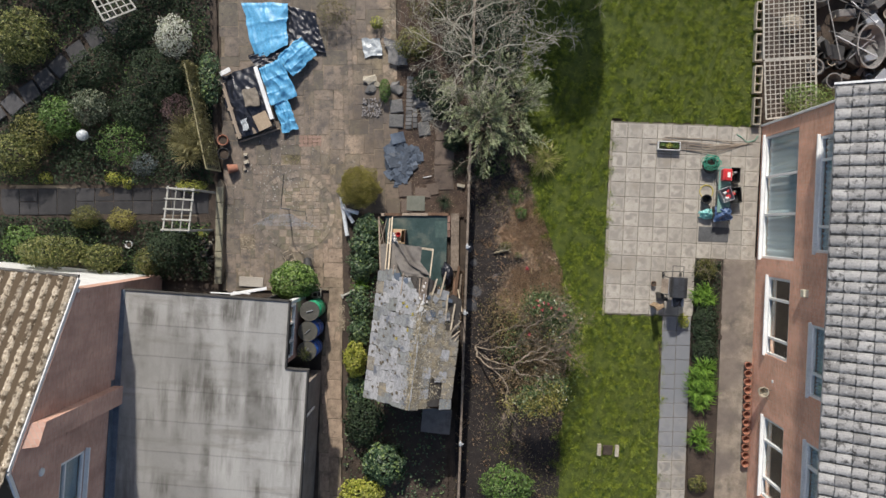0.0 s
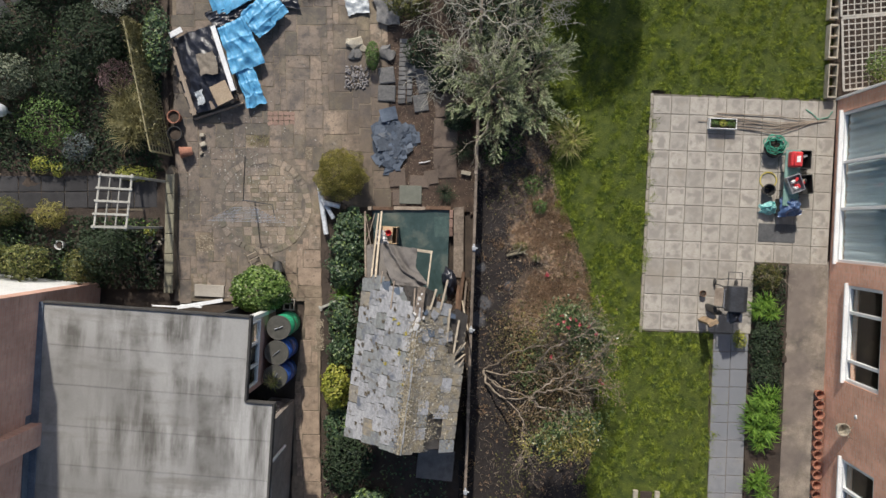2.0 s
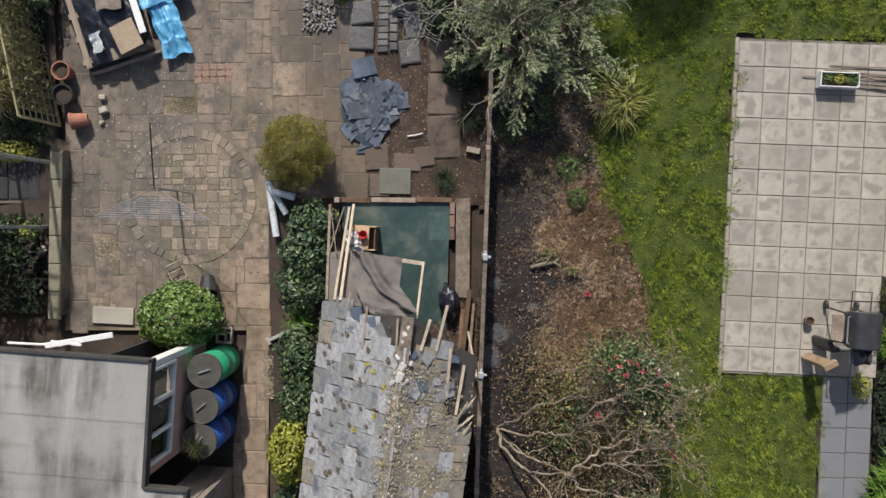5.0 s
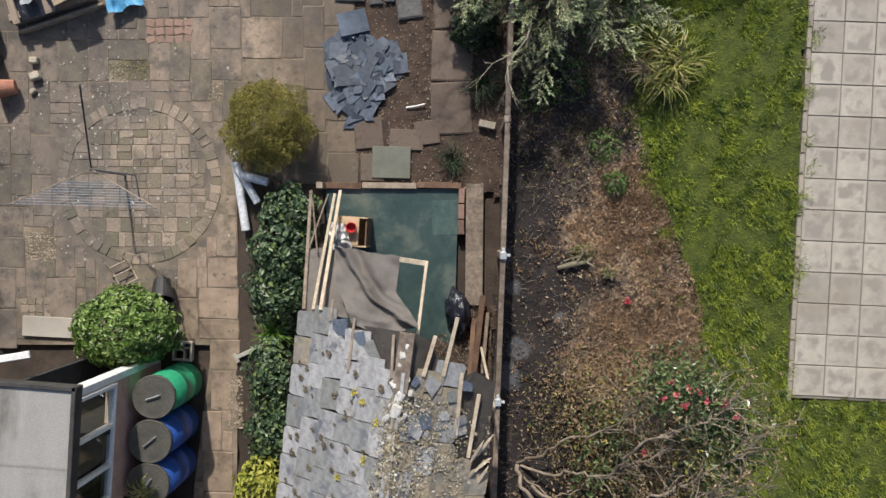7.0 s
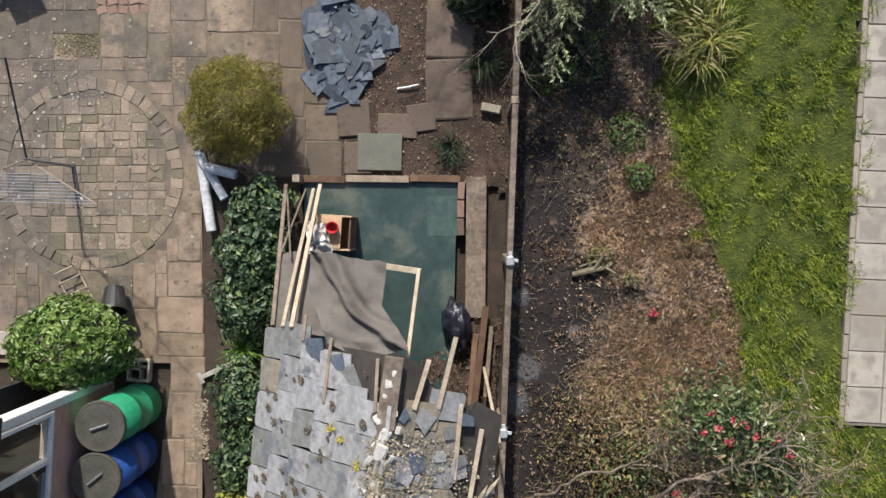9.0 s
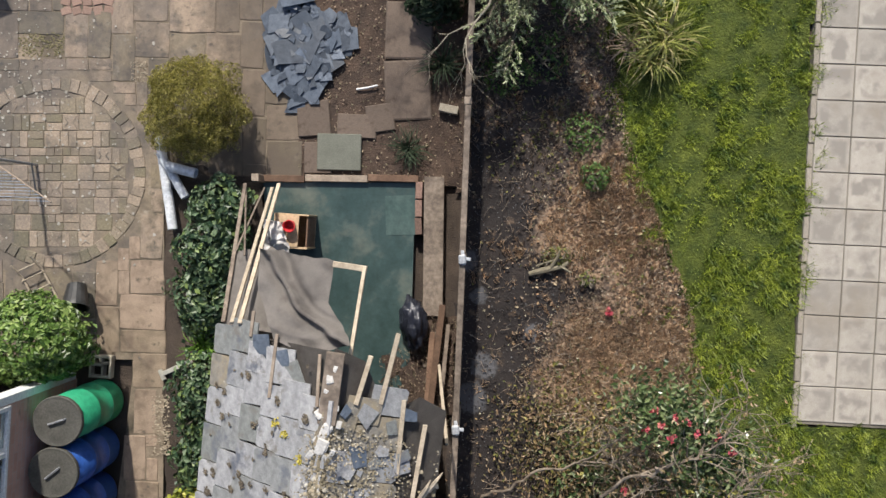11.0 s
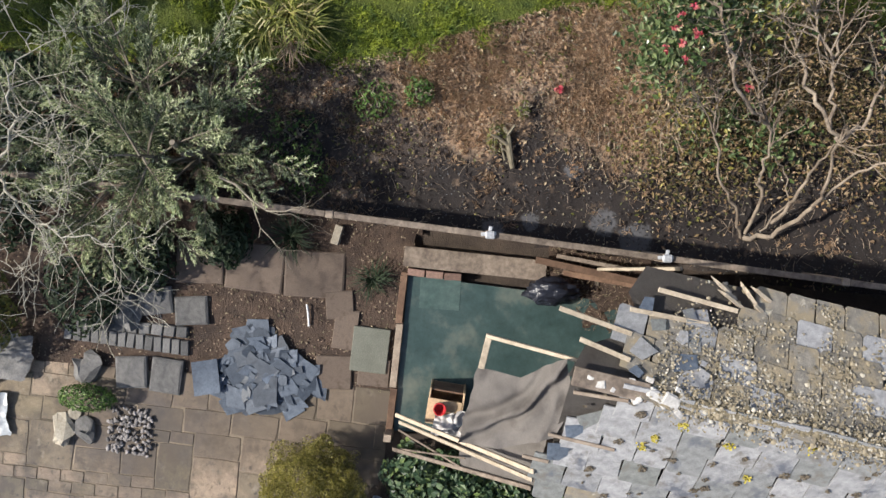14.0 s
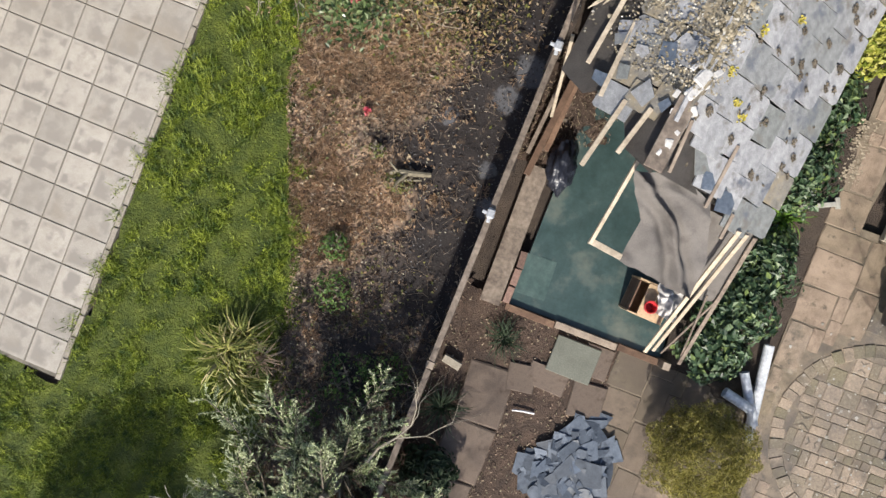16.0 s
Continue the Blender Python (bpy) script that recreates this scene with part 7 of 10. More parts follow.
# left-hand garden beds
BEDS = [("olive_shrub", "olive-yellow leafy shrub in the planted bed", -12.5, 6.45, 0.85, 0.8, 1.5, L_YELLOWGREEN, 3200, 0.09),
        ("blossom_shrub", "white-flowered shrub in the planted bed", -7.95, 6.45, 0.5, 0.6, 1.3, L_WHITE, 2000, 0.06),
        ("dark_shrub", "dark brown-green shrub in the planted bed", -8.6, 5.3, 0.85, 0.8, 1.0, L_DARK, 2300, 0.07),
        ("grey_shrub", "grey-green variegated shrub in the planted bed", -10.6, 4.35, 0.55, 0.5, 1.1, L_GREY, 1800, 0.07),
        ("green_shrub", "bright green leafy shrub in the planted bed", -11.65, 4.1, 0.65, 0.6, 0.9, L_GREEN, 1900, 0.08),
        ("olive_shrub", "olive-green shrub in the planted bed", -12.4, 3.6, 0.7, 0.6, 0.95, L_OLIVE, 1700, 0.08),
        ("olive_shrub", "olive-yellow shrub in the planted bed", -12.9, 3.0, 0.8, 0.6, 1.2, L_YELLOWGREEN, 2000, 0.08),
        ("pink_shrub", "pinkish bare twiggy shrub in the planted bed", -7.95, 4.3, 0.4, 0.4, 1.1, L_PINK, 1100, 0.07),
        ("green_shrub", "mid-green leafy shrub in the planted bed", -9.75, 3.3, 0.75, 0.65, 0.8, L_GREEN, 1300, 0.06),
        ("dark_shrub", "dark green shrub in the planted bed", -9.3, 4.4, 0.7, 0.7, 0.85, L_DARK, 1500, 0.07),
        ("blue_shrub", "blue-grey low shrub in the planted bed", -9.1, 2.65, 0.42, 0.36, 0.55, L_BLUE, 900, 0.05),
        ("lime_plant", "small lime plant at the path edge", -12.25, 2.28, 0.22, 0.2, 0.35, L_LIME, 250, 0.06),
        ("lime_plant", "lime-green plant at the path edge", -10.1, 2.25, 0.28, 0.22, 0.35, L_LIME, 350, 0.06),
        ("lime_plant", "small lime plant at the path edge", -9.68, 2.12, 0.16, 0.2, 0.3, L_LIME, 200, 0.06),
        ("clipped_ball", "round clipped olive-brown bush beside the path", -10.9, 1.05, 0.42, 0.36, 0.75, L_OLIVE, 1900, 0.045),
        ("clipped_ball", "round clipped golden-brown bush beside the path", -9.8, 0.98, 0.4, 0.34, 0.7, L_GOLD, 1700, 0.045),
        ("dark_shrub", "dense dark green bush by the bed wall", -8.25, 0.0, 0.66, 0.62, 1.35, L_DARK, 2600, 0.065),
        ("olive_shrub", "olive-green upright shrub beside the house", -8.85, -0.3, 0.38, 0.42, 1.2, L_OLIVE, 1300, 0.06),
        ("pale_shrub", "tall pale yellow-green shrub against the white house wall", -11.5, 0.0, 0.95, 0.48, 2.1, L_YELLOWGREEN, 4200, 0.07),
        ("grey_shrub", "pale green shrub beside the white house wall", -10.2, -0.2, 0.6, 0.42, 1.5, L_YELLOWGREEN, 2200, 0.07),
        ("green_shrub", "green leafy shrub beside the house", -12.9, 0.3, 0.6, 0.5, 0.7, L_GREEN, 1200, 0.08),
        ("lime_plant", "lime-green trailing plant beside the arch", -7.65, 1.98, 0.5, 0.2, 0.4, L_LIME, 600, 0.06),
        ("dark_shrub", "dark green shrub at the yard edge", -7.0, 5.2, 0.35, 0.8, 0.8, L_IVY, 1100, 0.09),
        ("dark_shrub", "dark green shrub in the planted bed", -10.5, 5.6, 0.8, 0.6, 0.8, L_DARK, 1500, 0.07),
        ("dark_shrub", "dark green shrub in the planted bed", -9.6, 6.9, 0.9, 0.7, 0.9, L_DARK, 1500, 0.07),
        ("dark_shrub", "dark green shrub in the planted bed", -13.2, 5.5, 0.4, 0.35, 0.6, L_DARK, 700, 0.07),
        ("green_shrub", "dark green shrub at the top of the garden", -11.6, 8.2, 1.2, 0.9, 1.1, L_DARK, 1900, 0.09),
        ("grey_shrub", "grey-green shrub at the top of the garden", -9.0, 8.4, 0.9, 0.8, 1.1, L_GREY, 1500, 0.08),
        ("yellow_plant", "small yellow-green plant by the bed wall", -7.35, 0.55, 0.16, 0.18, 0.3, L_LIME, 160, 0.06)]
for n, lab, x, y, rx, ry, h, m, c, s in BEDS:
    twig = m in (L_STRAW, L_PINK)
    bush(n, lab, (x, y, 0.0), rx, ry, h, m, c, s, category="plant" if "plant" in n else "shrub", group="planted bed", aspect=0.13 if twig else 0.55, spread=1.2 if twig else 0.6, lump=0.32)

many_tufted("straw_shrub", "straw-coloured broom-like shrub in the planted bed", (-7.6, 3.25), ((0, 0.3), (0.2, 0), (-0.25, 0.05), (0.05, -0.35), (-0.1, 0.55)), 0.5, 1.1, L_STRAW, 200, 0.014, 0.25, "planted bed", "shrub")

# ---- grass, litter and ground cover, past counting ----


def inside_many(poly, x, y):
    r = np.zeros(len(x), bool)
    for (x1, y1), (x2, y2) in zip(poly, poly[1:] + poly[:1]):
        if y1 == y2:
            continue
        c = ((y1 > y) != (y2 > y)) & (x < (x2 - x1) * (y - y1) / (y2 - y1) + x1)
        r ^= c
    return r


def grass_blades():
    rng = np.random.default_rng(41)
    n = 620000
    x, y = rng.uniform(2.3, 9.7, n), rng.uniform(-8.6, 8.2, n)
    ragged = x + 0.1 * np.sin(y * 7.3) + 0.06 * np.sin(y * 17.1 + 1) + rng.normal(0, 0.11, n)
    k = inside_many(LAWN, ragged, y + 0.04 * np.sin(x * 15))
    x, y = x[k], y[k]
    clump = np.zeros(len(x))
    for k in range(26):
        a, w = rng.uniform(0, 2 * np.pi), rng.choice((4.0, 8.5, 15.0, 24.0)) * rng.uniform(0.7, 1.4)
        clump += np.sin((x * np.cos(a) + y * np.sin(a)) * w + rng.uniform(0, 6.28) + 0.8 * np.sin(x * 3.1 - y * 2.3 + k)) / 3.6
    clump = np.clip(clump, -1.6, 1.6)
    keep = rng.random(len(x)) < np.clip(0.38 + 0.42 * clump, 0.05, 0.95)
    x, y, clump = x[keep], y[keep], clump[keep]
    n = len(x)
    a = rng.uniform(0, 2 * np.pi, n)
    h = rng.uniform(0.03, 0.06, n) * (1.05 + 0.45 * clump)
    lean = rng.uniform(0.4, 1.5, n) * h
    w = rng.uniform(0.004, 0.008, n)
    z = np.full(n, -0.015)
    px, py = -np.sin(a), np.cos(a)
    v = np.empty((n, 3, 3))
    v[:, 0] = np.stack([x + px * w, y + py * w, z], 1)
    v[:, 1] = np.stack([x - px * w, y - py * w, z], 1)
    v[:, 2] = np.stack([x + np.cos(a) * lean, y + np.sin(a) * lean, z + h], 1)
    me = bpy.data.meshes.new("grass")
    me.from_pydata(v.reshape(-1, 3), [], np.arange(n * 3).reshape(-1, 3))
    me.materials.append(GRASS)
    tagged(new("grass", me), "short green lawn grass blades", "grass", kind="stuff")


grass_blades()


def soil_height(x, y):
    """The border soil's own rise and fall, as sheet() shapes it."""
    return -0.01 + 0.05 * noise.noise((x * 1.6, y * 1.6, 3)) + 0.025 * noise.noise((x * 6.4, y * 6.4, 7))


def scatter(name, label, category, poly, count, size, material, seed, weight=None, aspect=0.6, z=0.0, lift=0.03, spread=0.35):
    rng = np.random.default_rng(seed)
    xs, ys = [p[0] for p in poly], [p[1] for p in poly]
    x, y = rng.uniform(min(xs), max(xs), count), rng.uniform(min(ys), max(ys), count)
    k = inside_many(poly, x, y)
    x, y = x[k], y[k]
    if weight:
        k = rng.random(len(x)) < weight(x, y)
        x, y = x[k], y[k]
    base = np.array([soil_height(a, b) for a, b in zip(x, y)]) if poly is BORDER else z
    c = np.stack([x, y, base + rng.uniform(0.0, lift, len(x))], 1)
    v, f = leaves(rng, c, np.tile((0, 0, 1.0), (len(x), 1)), size, aspect, spread=spread)
    tagged(new(name, raw_mesh(name, v, f, material)), label, category, kind="stuff")


BORDER = [(0.9, 8), (0.88, 2), (0.75, -0.5), (0.5, -4), (0.35, -8.2), (3.6, -8.2), (3.7, -6), (3.82, -4.0), (3.85, -2.0), (3.7, -0.6), (3.25, 0.6), (2.85, 1.7), (2.65, 3.2), (2.55, 6), (2.6, 8)]


def near_spots(spots, x, y):
    """Nearness to any of the spots, broken up into small clumps."""
    w = np.zeros(len(x))
    for a, b, r in spots:
        w = np.maximum(w, 1 - np.hypot(x - a, y - b) / (r * 1.5))
    return np.clip(w + 0.2 * np.sin(x * 9 + y * 5) * np.sin(y * 8 - x * 4) + 0.3 * np.sin(x * 23 + 2 * np.sin(y * 11)) * np.sin(y * 21 + 2 * np.sin(x * 13)), 0, 1)


def patchy(x, y, scale, seed):
    """Smooth uneven values from 0 to 1, with no repeat in sight."""
    rng = np.random.default_rng(seed)
    f = np.zeros(len(x))
    for k in range(14):
        a, w = rng.uniform(0, 2 * np.pi), scale * rng.uniform(0.55, 1.9)
        f += np.sin((x * np.cos(a) + y * np.sin(a)) * w + rng.uniform(0, 6.28))
    return np.clip(0.5 + f / 7.5, 0, 1)


# Covers the char and the spots of painted shade alike.
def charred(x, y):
    return near_spots(CHAR_SHADE_SPOTS, x, y)


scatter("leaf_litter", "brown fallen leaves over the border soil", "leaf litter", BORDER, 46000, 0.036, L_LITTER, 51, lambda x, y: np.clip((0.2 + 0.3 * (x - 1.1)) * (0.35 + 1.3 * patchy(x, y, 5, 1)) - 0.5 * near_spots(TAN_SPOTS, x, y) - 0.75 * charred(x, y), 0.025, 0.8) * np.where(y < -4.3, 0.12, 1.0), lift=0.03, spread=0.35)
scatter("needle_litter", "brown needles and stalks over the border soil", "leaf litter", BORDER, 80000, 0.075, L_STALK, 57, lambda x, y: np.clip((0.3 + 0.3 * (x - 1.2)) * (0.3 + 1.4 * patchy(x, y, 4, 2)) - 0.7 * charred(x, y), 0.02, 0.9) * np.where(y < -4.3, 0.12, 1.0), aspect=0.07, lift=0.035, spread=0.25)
scatter("dark_litter", "dark crumbs over charred and shaded border soil", "leaf litter", BORDER, 30000, 0.026, L_CHAR_SHADE, 52, lambda x, y: np.clip(0.2 + charred(x, y), 0.0, 1), lift=0.02, spread=0.35)
scatter("ash_crumbs", "grey ash crumbs on the burnt soil by the fence", "leaf litter", BORDER, 16000, 0.018, L_ASH, 68, lambda x, y: np.clip((x < 2.0) * (y > -4.5) * (0.1 + 0.55 * patchy(x, y, 6, 3)) * (y < 2.6), 0.0, 1), lift=0.015, spread=0.3)
scatter("leaf_scrap", "pale dry leaf scraps among the litter", "leaf litter", BORDER, 22000, 0.026, L_CHIP, 58, lambda x, y: np.clip((0.42 * patchy(x, y, 7, 4) + 0.12 * (y < 0)) * np.clip(x - 0.95, 0.1, 1) - 0.2 * charred(x, y), 0.03, 0.6) * (y < 3.5) * (0.08 + 0.92 * (y > -4.4)), lift=0.035, spread=0.4)
scatter("rusty_litter", "rust-brown curled leaves fallen round the camellia", "leaf litter", BORDER, 16000, 0.05, L_RUST, 59, lambda x, y: np.clip(0.8 * (y > -4.6) * (y < 2.2) * np.clip(x - 1.05, 0, 1) * patchy(x, y, 5, 5), 0.02, 0.8), lift=0.05, spread=0.6)
scatter("tan_litter", "patches of dry tan needles in the border", "leaf litter", BORDER, 260000, 0.075, L_TAN, 53, lambda x, y: np.clip(2.4 * near_spots(TAN_SPOTS, x, y) * (0.25 + patchy(x, y, 5, 6)) + 0.02 - 0.5 * charred(x, y), 0.0, 0.95), aspect=0.085, lift=0.03, spread=0.14)
scatter("green_sprouts", "small green sprouts in the border", "weeds", BORDER, 20000, 0.045, L_OLIVE, 54, lambda x, y: np.clip(0.5 * np.sin(x * 2.3 + 1) * np.sin(y * 1.7 + 2) + 0.5 * (y < -1.2) * (x > 1.6) + 0.5 * np.exp(-((x - 2.3) / 0.35) ** 2 - ((y - 1.7) / 0.5) ** 2) - 0.1, 0.01, 0.7), lift=0.08)
scatter("shade_growth", "dark low growth on the earth under the bare tree", "ground cover", [(0.95, 4.2), (2.5, 4.2), (2.5, 8), (0.95, 8)], 9000, 0.07, L_DARK, 67, lambda x, y: np.clip(0.45 + 0.5 * np.sin(x * 3.1 + y) * np.sin(y * 2.3), 0.05, 0.95), lift=0.1, spread=0.5)
scatter("shed_litter", "fallen leaves and debris over the bare earth", "leaf litter", BARE, 5200, 0.03, L_LITTER, 55, lift=0.02)


def on_stepping(x, y):
    """Along the stepping stones nothing grows."""
    u = np.clip((x + 13.9) / 3.8, 0, 1)
    return (np.abs(y - 4.3 - 2.75 * u ** 1.15) < 0.42) & (x < -9.9)


BEDPOLY = [(-14.5, -0.9), (-7.15, -0.9), (-7.15, 0.85), (-14.5, 1.15)]
BEDPOLY2 = [(-14.5, 2.1), (-7.0, 2.05), (-7.05, 9), (-14.5, 9)]
for i, p in enumerate((BEDPOLY, BEDPOLY2)):
    scatter("ground_cover", "low mixed dark green ground cover in the beds", "ground cover", p, 17000 if i == 0 else 42000, 0.09, L_DARK, 56 + i, lambda x, y: np.where(on_stepping(x, y), 0.0, np.clip(0.55 + 0.4 * np.sin(x * 2.1) * np.sin(y * 2.7), 0.1, 1)), lift=0.28, spread=0.6, z=0.02)
    scatter("ground_cover", "scattered lighter green leaves in the beds", "ground cover", p, 5000 if i == 0 else 12000, 0.06, L_GREEN, 60 + i, lambda x, y: np.where(on_stepping(x, y), 0.0, np.clip(0.05 + 0.6 * np.sin(x * 1.7 + 2) * np.sin(y * 2.1), 0.01, 0.6)), lift=0.32, spread=0.6, z=0.05)
scatter("ground_ivy", "dark ivy leaves covering the soil beside the shed", "ground cover", [(-2.72, 0.95), (-1.85, 0.95), (-1.95, -0.6), (-2.25, -4.2), (0.1, -4.4), (0.1, -8.2), (-3.1, -8.2)], 9000, 0.08, L_IVY, 64, lambda x, y: np.where(y > -4.3, 0.8, 0.3), lift=0.2, spread=0.5, aspect=0.75)
scatter("bed_cover", "low green leaves over the flower bed", "ground cover", [(7.72, -0.35), (8.5, -0.4), (8.38, -4.6), (7.6, -4.6)], 3500, 0.06, L_DARK, 66, lift=0.12, spread=0.6)


def twig_scatter(poly, count, seed):
    rng = np.random.default_rng(seed)
    verts, faces = [], []
    n = 0
    while n < count:
        x, y = rng.uniform(0.8, 3.8), rng.uniform(-6, 4)
        if not inside(poly, x, y):
            continue
        n += 1
        L = rng.uniform(0.05, 0.22)
        a = rng.uniform(0, 6.3)
        r = rng.uniform(0.0015, 0.0035)
        low = soil_height(x, y) + 0.02
        pts = [Vector((x + math.cos(a + 0.06 * i) * L * i / 3, y + math.sin(a + 0.06 * i) * L * i / 3, low + rng.uniform(0, 0.03))) for i in range(4)]
        px, py = -math.sin(a) * r, math.cos(a) * r
        for i in range(3):
            p, q = pts[i], pts[i + 1]
            b = len(verts)
            verts += [(p.x + px, p.y + py, p.z), (p.x - px, p.y - py, p.z), (q.x - px, q.y - py, q.z), (q.x + px, q.y + py, q.z), (p.x, p.y, p.z + r * 1.6), (q.x, q.y, q.z + r * 1.6)]
            faces += [(b, b + 4, b + 5, b + 3), (b + 4, b + 1, b + 2, b + 5)]
    tagged(new("fallen_twigs", raw_mesh("fallen_twigs", verts, faces, WOOD_GREY)), "pale fallen twigs over the border soil", "twigs", kind="stuff")


twig_scatter(BORDER, 800, 71)

# ---- loose things ----
TARP_BLUE = surface("blue_tarpaulin", (0.07, 0.29, 0.52), (0.16, 0.45, 0.7), fine=14, coarse=4, rough=0.4, bump=0.3, bump_dist=0.01)
POLY_BLACK = surface("black_polythene", (0.011, 0.012, 0.017), (0.026, 0.029, 0.042), fine=16, coarse=5, rough=0.3, bump=0.7, bump_dist=0.02, spec=0.5)
TERRACOTTA = surface("terracotta", (0.27, 0.115, 0.075), (0.4, 0.195, 0.13), fine=30, coarse=6, vary=0.2)
PLASTIC_BLACK = surface("black_plastic", (0.02, 0.02, 0.02), (0.05, 0.05, 0.05), fine=20, coarse=4, rough=0.45)
PLASTIC_GREEN = surface("green_plastic", (0.02, 0.24, 0.12), (0.04, 0.36, 0.19), fine=15, coarse=3, rough=0.35, bump=0.1)
PLASTIC_BLUE = surface("blue_plastic", (0.02, 0.07, 0.3), (0.04, 0.12, 0.42), fine=15, coarse=3, rough=0.35, bump=0.1)
LID_GREY = surface("grey_lid", (0.045, 0.044, 0.038), (0.095, 0.092, 0.08), fine=40, coarse=5, rough=0.7)
CARD = surface("cardboard", (0.33, 0.25, 0.17), (0.44, 0.35, 0.25), fine=30, coarse=3)
RED = surface("red_plastic", (0.5, 0.03, 0.04), (0.65, 0.06, 0.06), fine=20, coarse=4, rough=0.35, bump=0.05)
TEAL = surface("teal_paint", (0.13, 0.24, 0.21), (0.21, 0.33, 0.29), fine=20, coarse=4)
HOSE = surface("green_hose", (0.03, 0.22, 0.14), (0.07, 0.33, 0.23), fine=20, coarse=6, rough=0.4)
METAL_BLACK = surface("black_enamel", (0.03, 0.031, 0.034), (0.06, 0.062, 0.068), fine=30, coarse=4, rough=0.35)
STEEL = surface("dull_steel", (0.3, 0.31, 0.33), (0.45, 0.46, 0.48), fine=30, coarse=4, rough=0.4, metal=0.6)
PINE = surface("pine_board", (0.42, 0.29, 0.17), (0.56, 0.42, 0.27), fine=25, coarse=5)
STONE = surface("pale_stone", (0.3, 0.26, 0.2), (0.46, 0.42, 0.34), fine=40, coarse=6, vary=0.25)
STONE_GREY = surface("grey_stone", (0.1, 0.1, 0.1), (0.2, 0.195, 0.19), fine=40, coarse=5, vary=0.3)
PEBBLE = surface("mixed_pebble", (0.13, 0.12, 0.12), (0.3, 0.28, 0.27), fine=40, coarse=9, vary=0.6)
SLAB_GREEN = surface("grey_green_slab", (0.125, 0.13, 0.105), (0.17, 0.175, 0.145), fine=60, coarse=4)
# Darker than the damp stone itself: shade over the beds is in it.
YARD_DARK = surface("damp_shaded_paving", (0.022, 0.022, 0.024), (0.05, 0.048, 0.05), fine=60, coarse=2, vary=0.25)
CLEAR = surface("milky_plastic", (0.36, 0.39, 0.41), (0.56, 0.59, 0.6), fine=15, coarse=8, rough=0.25, bump=0.5)
TRELLIS = surface("pale_trellis_wood", (0.32, 0.31, 0.27), (0.48, 0.465, 0.42), fine=20, coarse=3, vary=0.08)
TRELLIS_OLD = surface("mossy_trellis_wood", (0.25, 0.22, 0.12), (0.38, 0.34, 0.2), fine=20, coarse=3, vary=0.15)


def cloth(corners, n, seed, amp=0.06, fold=6.0, arch=0.0, thick=0.006):
    """A creased sheet between four corners."""
    bm = bmesh.new()
    a, b, c, d = [Vector(p) for p in corners]
    g = []
    for i in range(n + 1):
        row = []
        for j in range(n + 1):
            u, v = i / n, j / n
            p = a.lerp(b, u).lerp(d.lerp(c, u), v)
            e = noise.noise((u * 2.5, v * 2.5, seed)) * 0.06
            p.x += e + 0.03 * noise.noise((u * 7, v * 7, seed + 3))
            p.y += noise.noise((u * 2.5, v * 2.5, seed + 9)) * 0.06
            ridge = 1 - abs(noise.noise((u * fold * 0.6, v * fold * 0.5, seed + 5))) * 2
            p.z += amp * (0.55 * ridge + 0.6 * noise.noise((u * fold, v * fold, seed + 1))) + arch * math.sin(u * math.pi) * math.sin(v * math.pi)
            if fold < 5:
                p.z += 0.018 * max(0.0, 1 - abs((u * 2.5 + 0.2) % 1 - 0.5) * 9) + 0.018 * max(0.0, 1 - abs((v * 3.0 + 0.35) % 1 - 0.5) * 9)
            p.z = max(0.02, p.z)
            row.append(bm.verts.new(p))
        g.append(row)
    for i in range(n):
        for j in range(n):
            bm.faces.new((g[i][j], g[i][j + 1], g[i + 1][j + 1], g[i + 1][j]))
    bmesh.ops.recalc_face_normals(bm, faces=bm.faces)
    return bm


def plank(name, label, a, b, w, h, material, category="board", group="", bevel=0.004):
    bm = bmesh.new()
    beam(bm, a, b, w, h, bevel=bevel)
    return solo(name, bm, material, label, category, group)


# covered heap of building materials
bm = bmesh.new()
me_box = unit_slab("pallet_board", WOOD_GREY, 0.02)
pal = thing("timber_stack", "low stack of boards under black polythene sheeting", "timber stack", (-5.93, 4.5, 0), 17)
for k in range(5):
    ob = lay("board", me_box, pal, 0, -0.85 + k * 0.42, 0.0, 1.25, 0.1, 0.26, 0)
for k in range(3):
    lay("board", me_box, pal, -0.5 + k * 0.5, 0, 0.26, 0.1, 1.95, 0.03, 0)
solo("black_sheet", cloth([(-6.86, 5.28, 0.2), (-5.6, 5.62, 0.36), (-5.08, 3.8, 0.33), (-6.2, 3.42, 0.2)], 60, 3, 0.055, 9, 0.1), POLY_BLACK, "crumpled black polythene sheet over stacked boards", "plastic sheet", smooth=True)
plank("white_board", "long white-painted board lying on the black sheeting", (-5.56, 5.55, 0.5), (-5.08, 3.98, 0.46), 0.12, 0.03, WHITE)
plank("white_board", "short white board end beside the heap", (-6.66, 5.35, 0.42), (-6.35, 5.5, 0.44), 0.14, 0.03, WHITE)
plank("wood_offcut", "pale timber offcut beside the black sheeting", (-6.75, 5.3, 0.36), (-6.66, 5.05, 0.36), 0.1, 0.05, WOOD_PALE)
plank("edge_board", "weathered edge board in front of the heap", (-6.2, 3.35, 0.06), (-4.95, 3.74, 0.06), 0.04, 0.12, WOOD_GREY)
bm = bmesh.new()
box(bm, (-5.37, 3.92, 0.48), (0.44, 0.5, 0.03), 24, 3, -4, bevel=0.005)
solo("cardboard_sheet", bm, CARD, "square brown cardboard sheet on black sheeting", "cardboard")
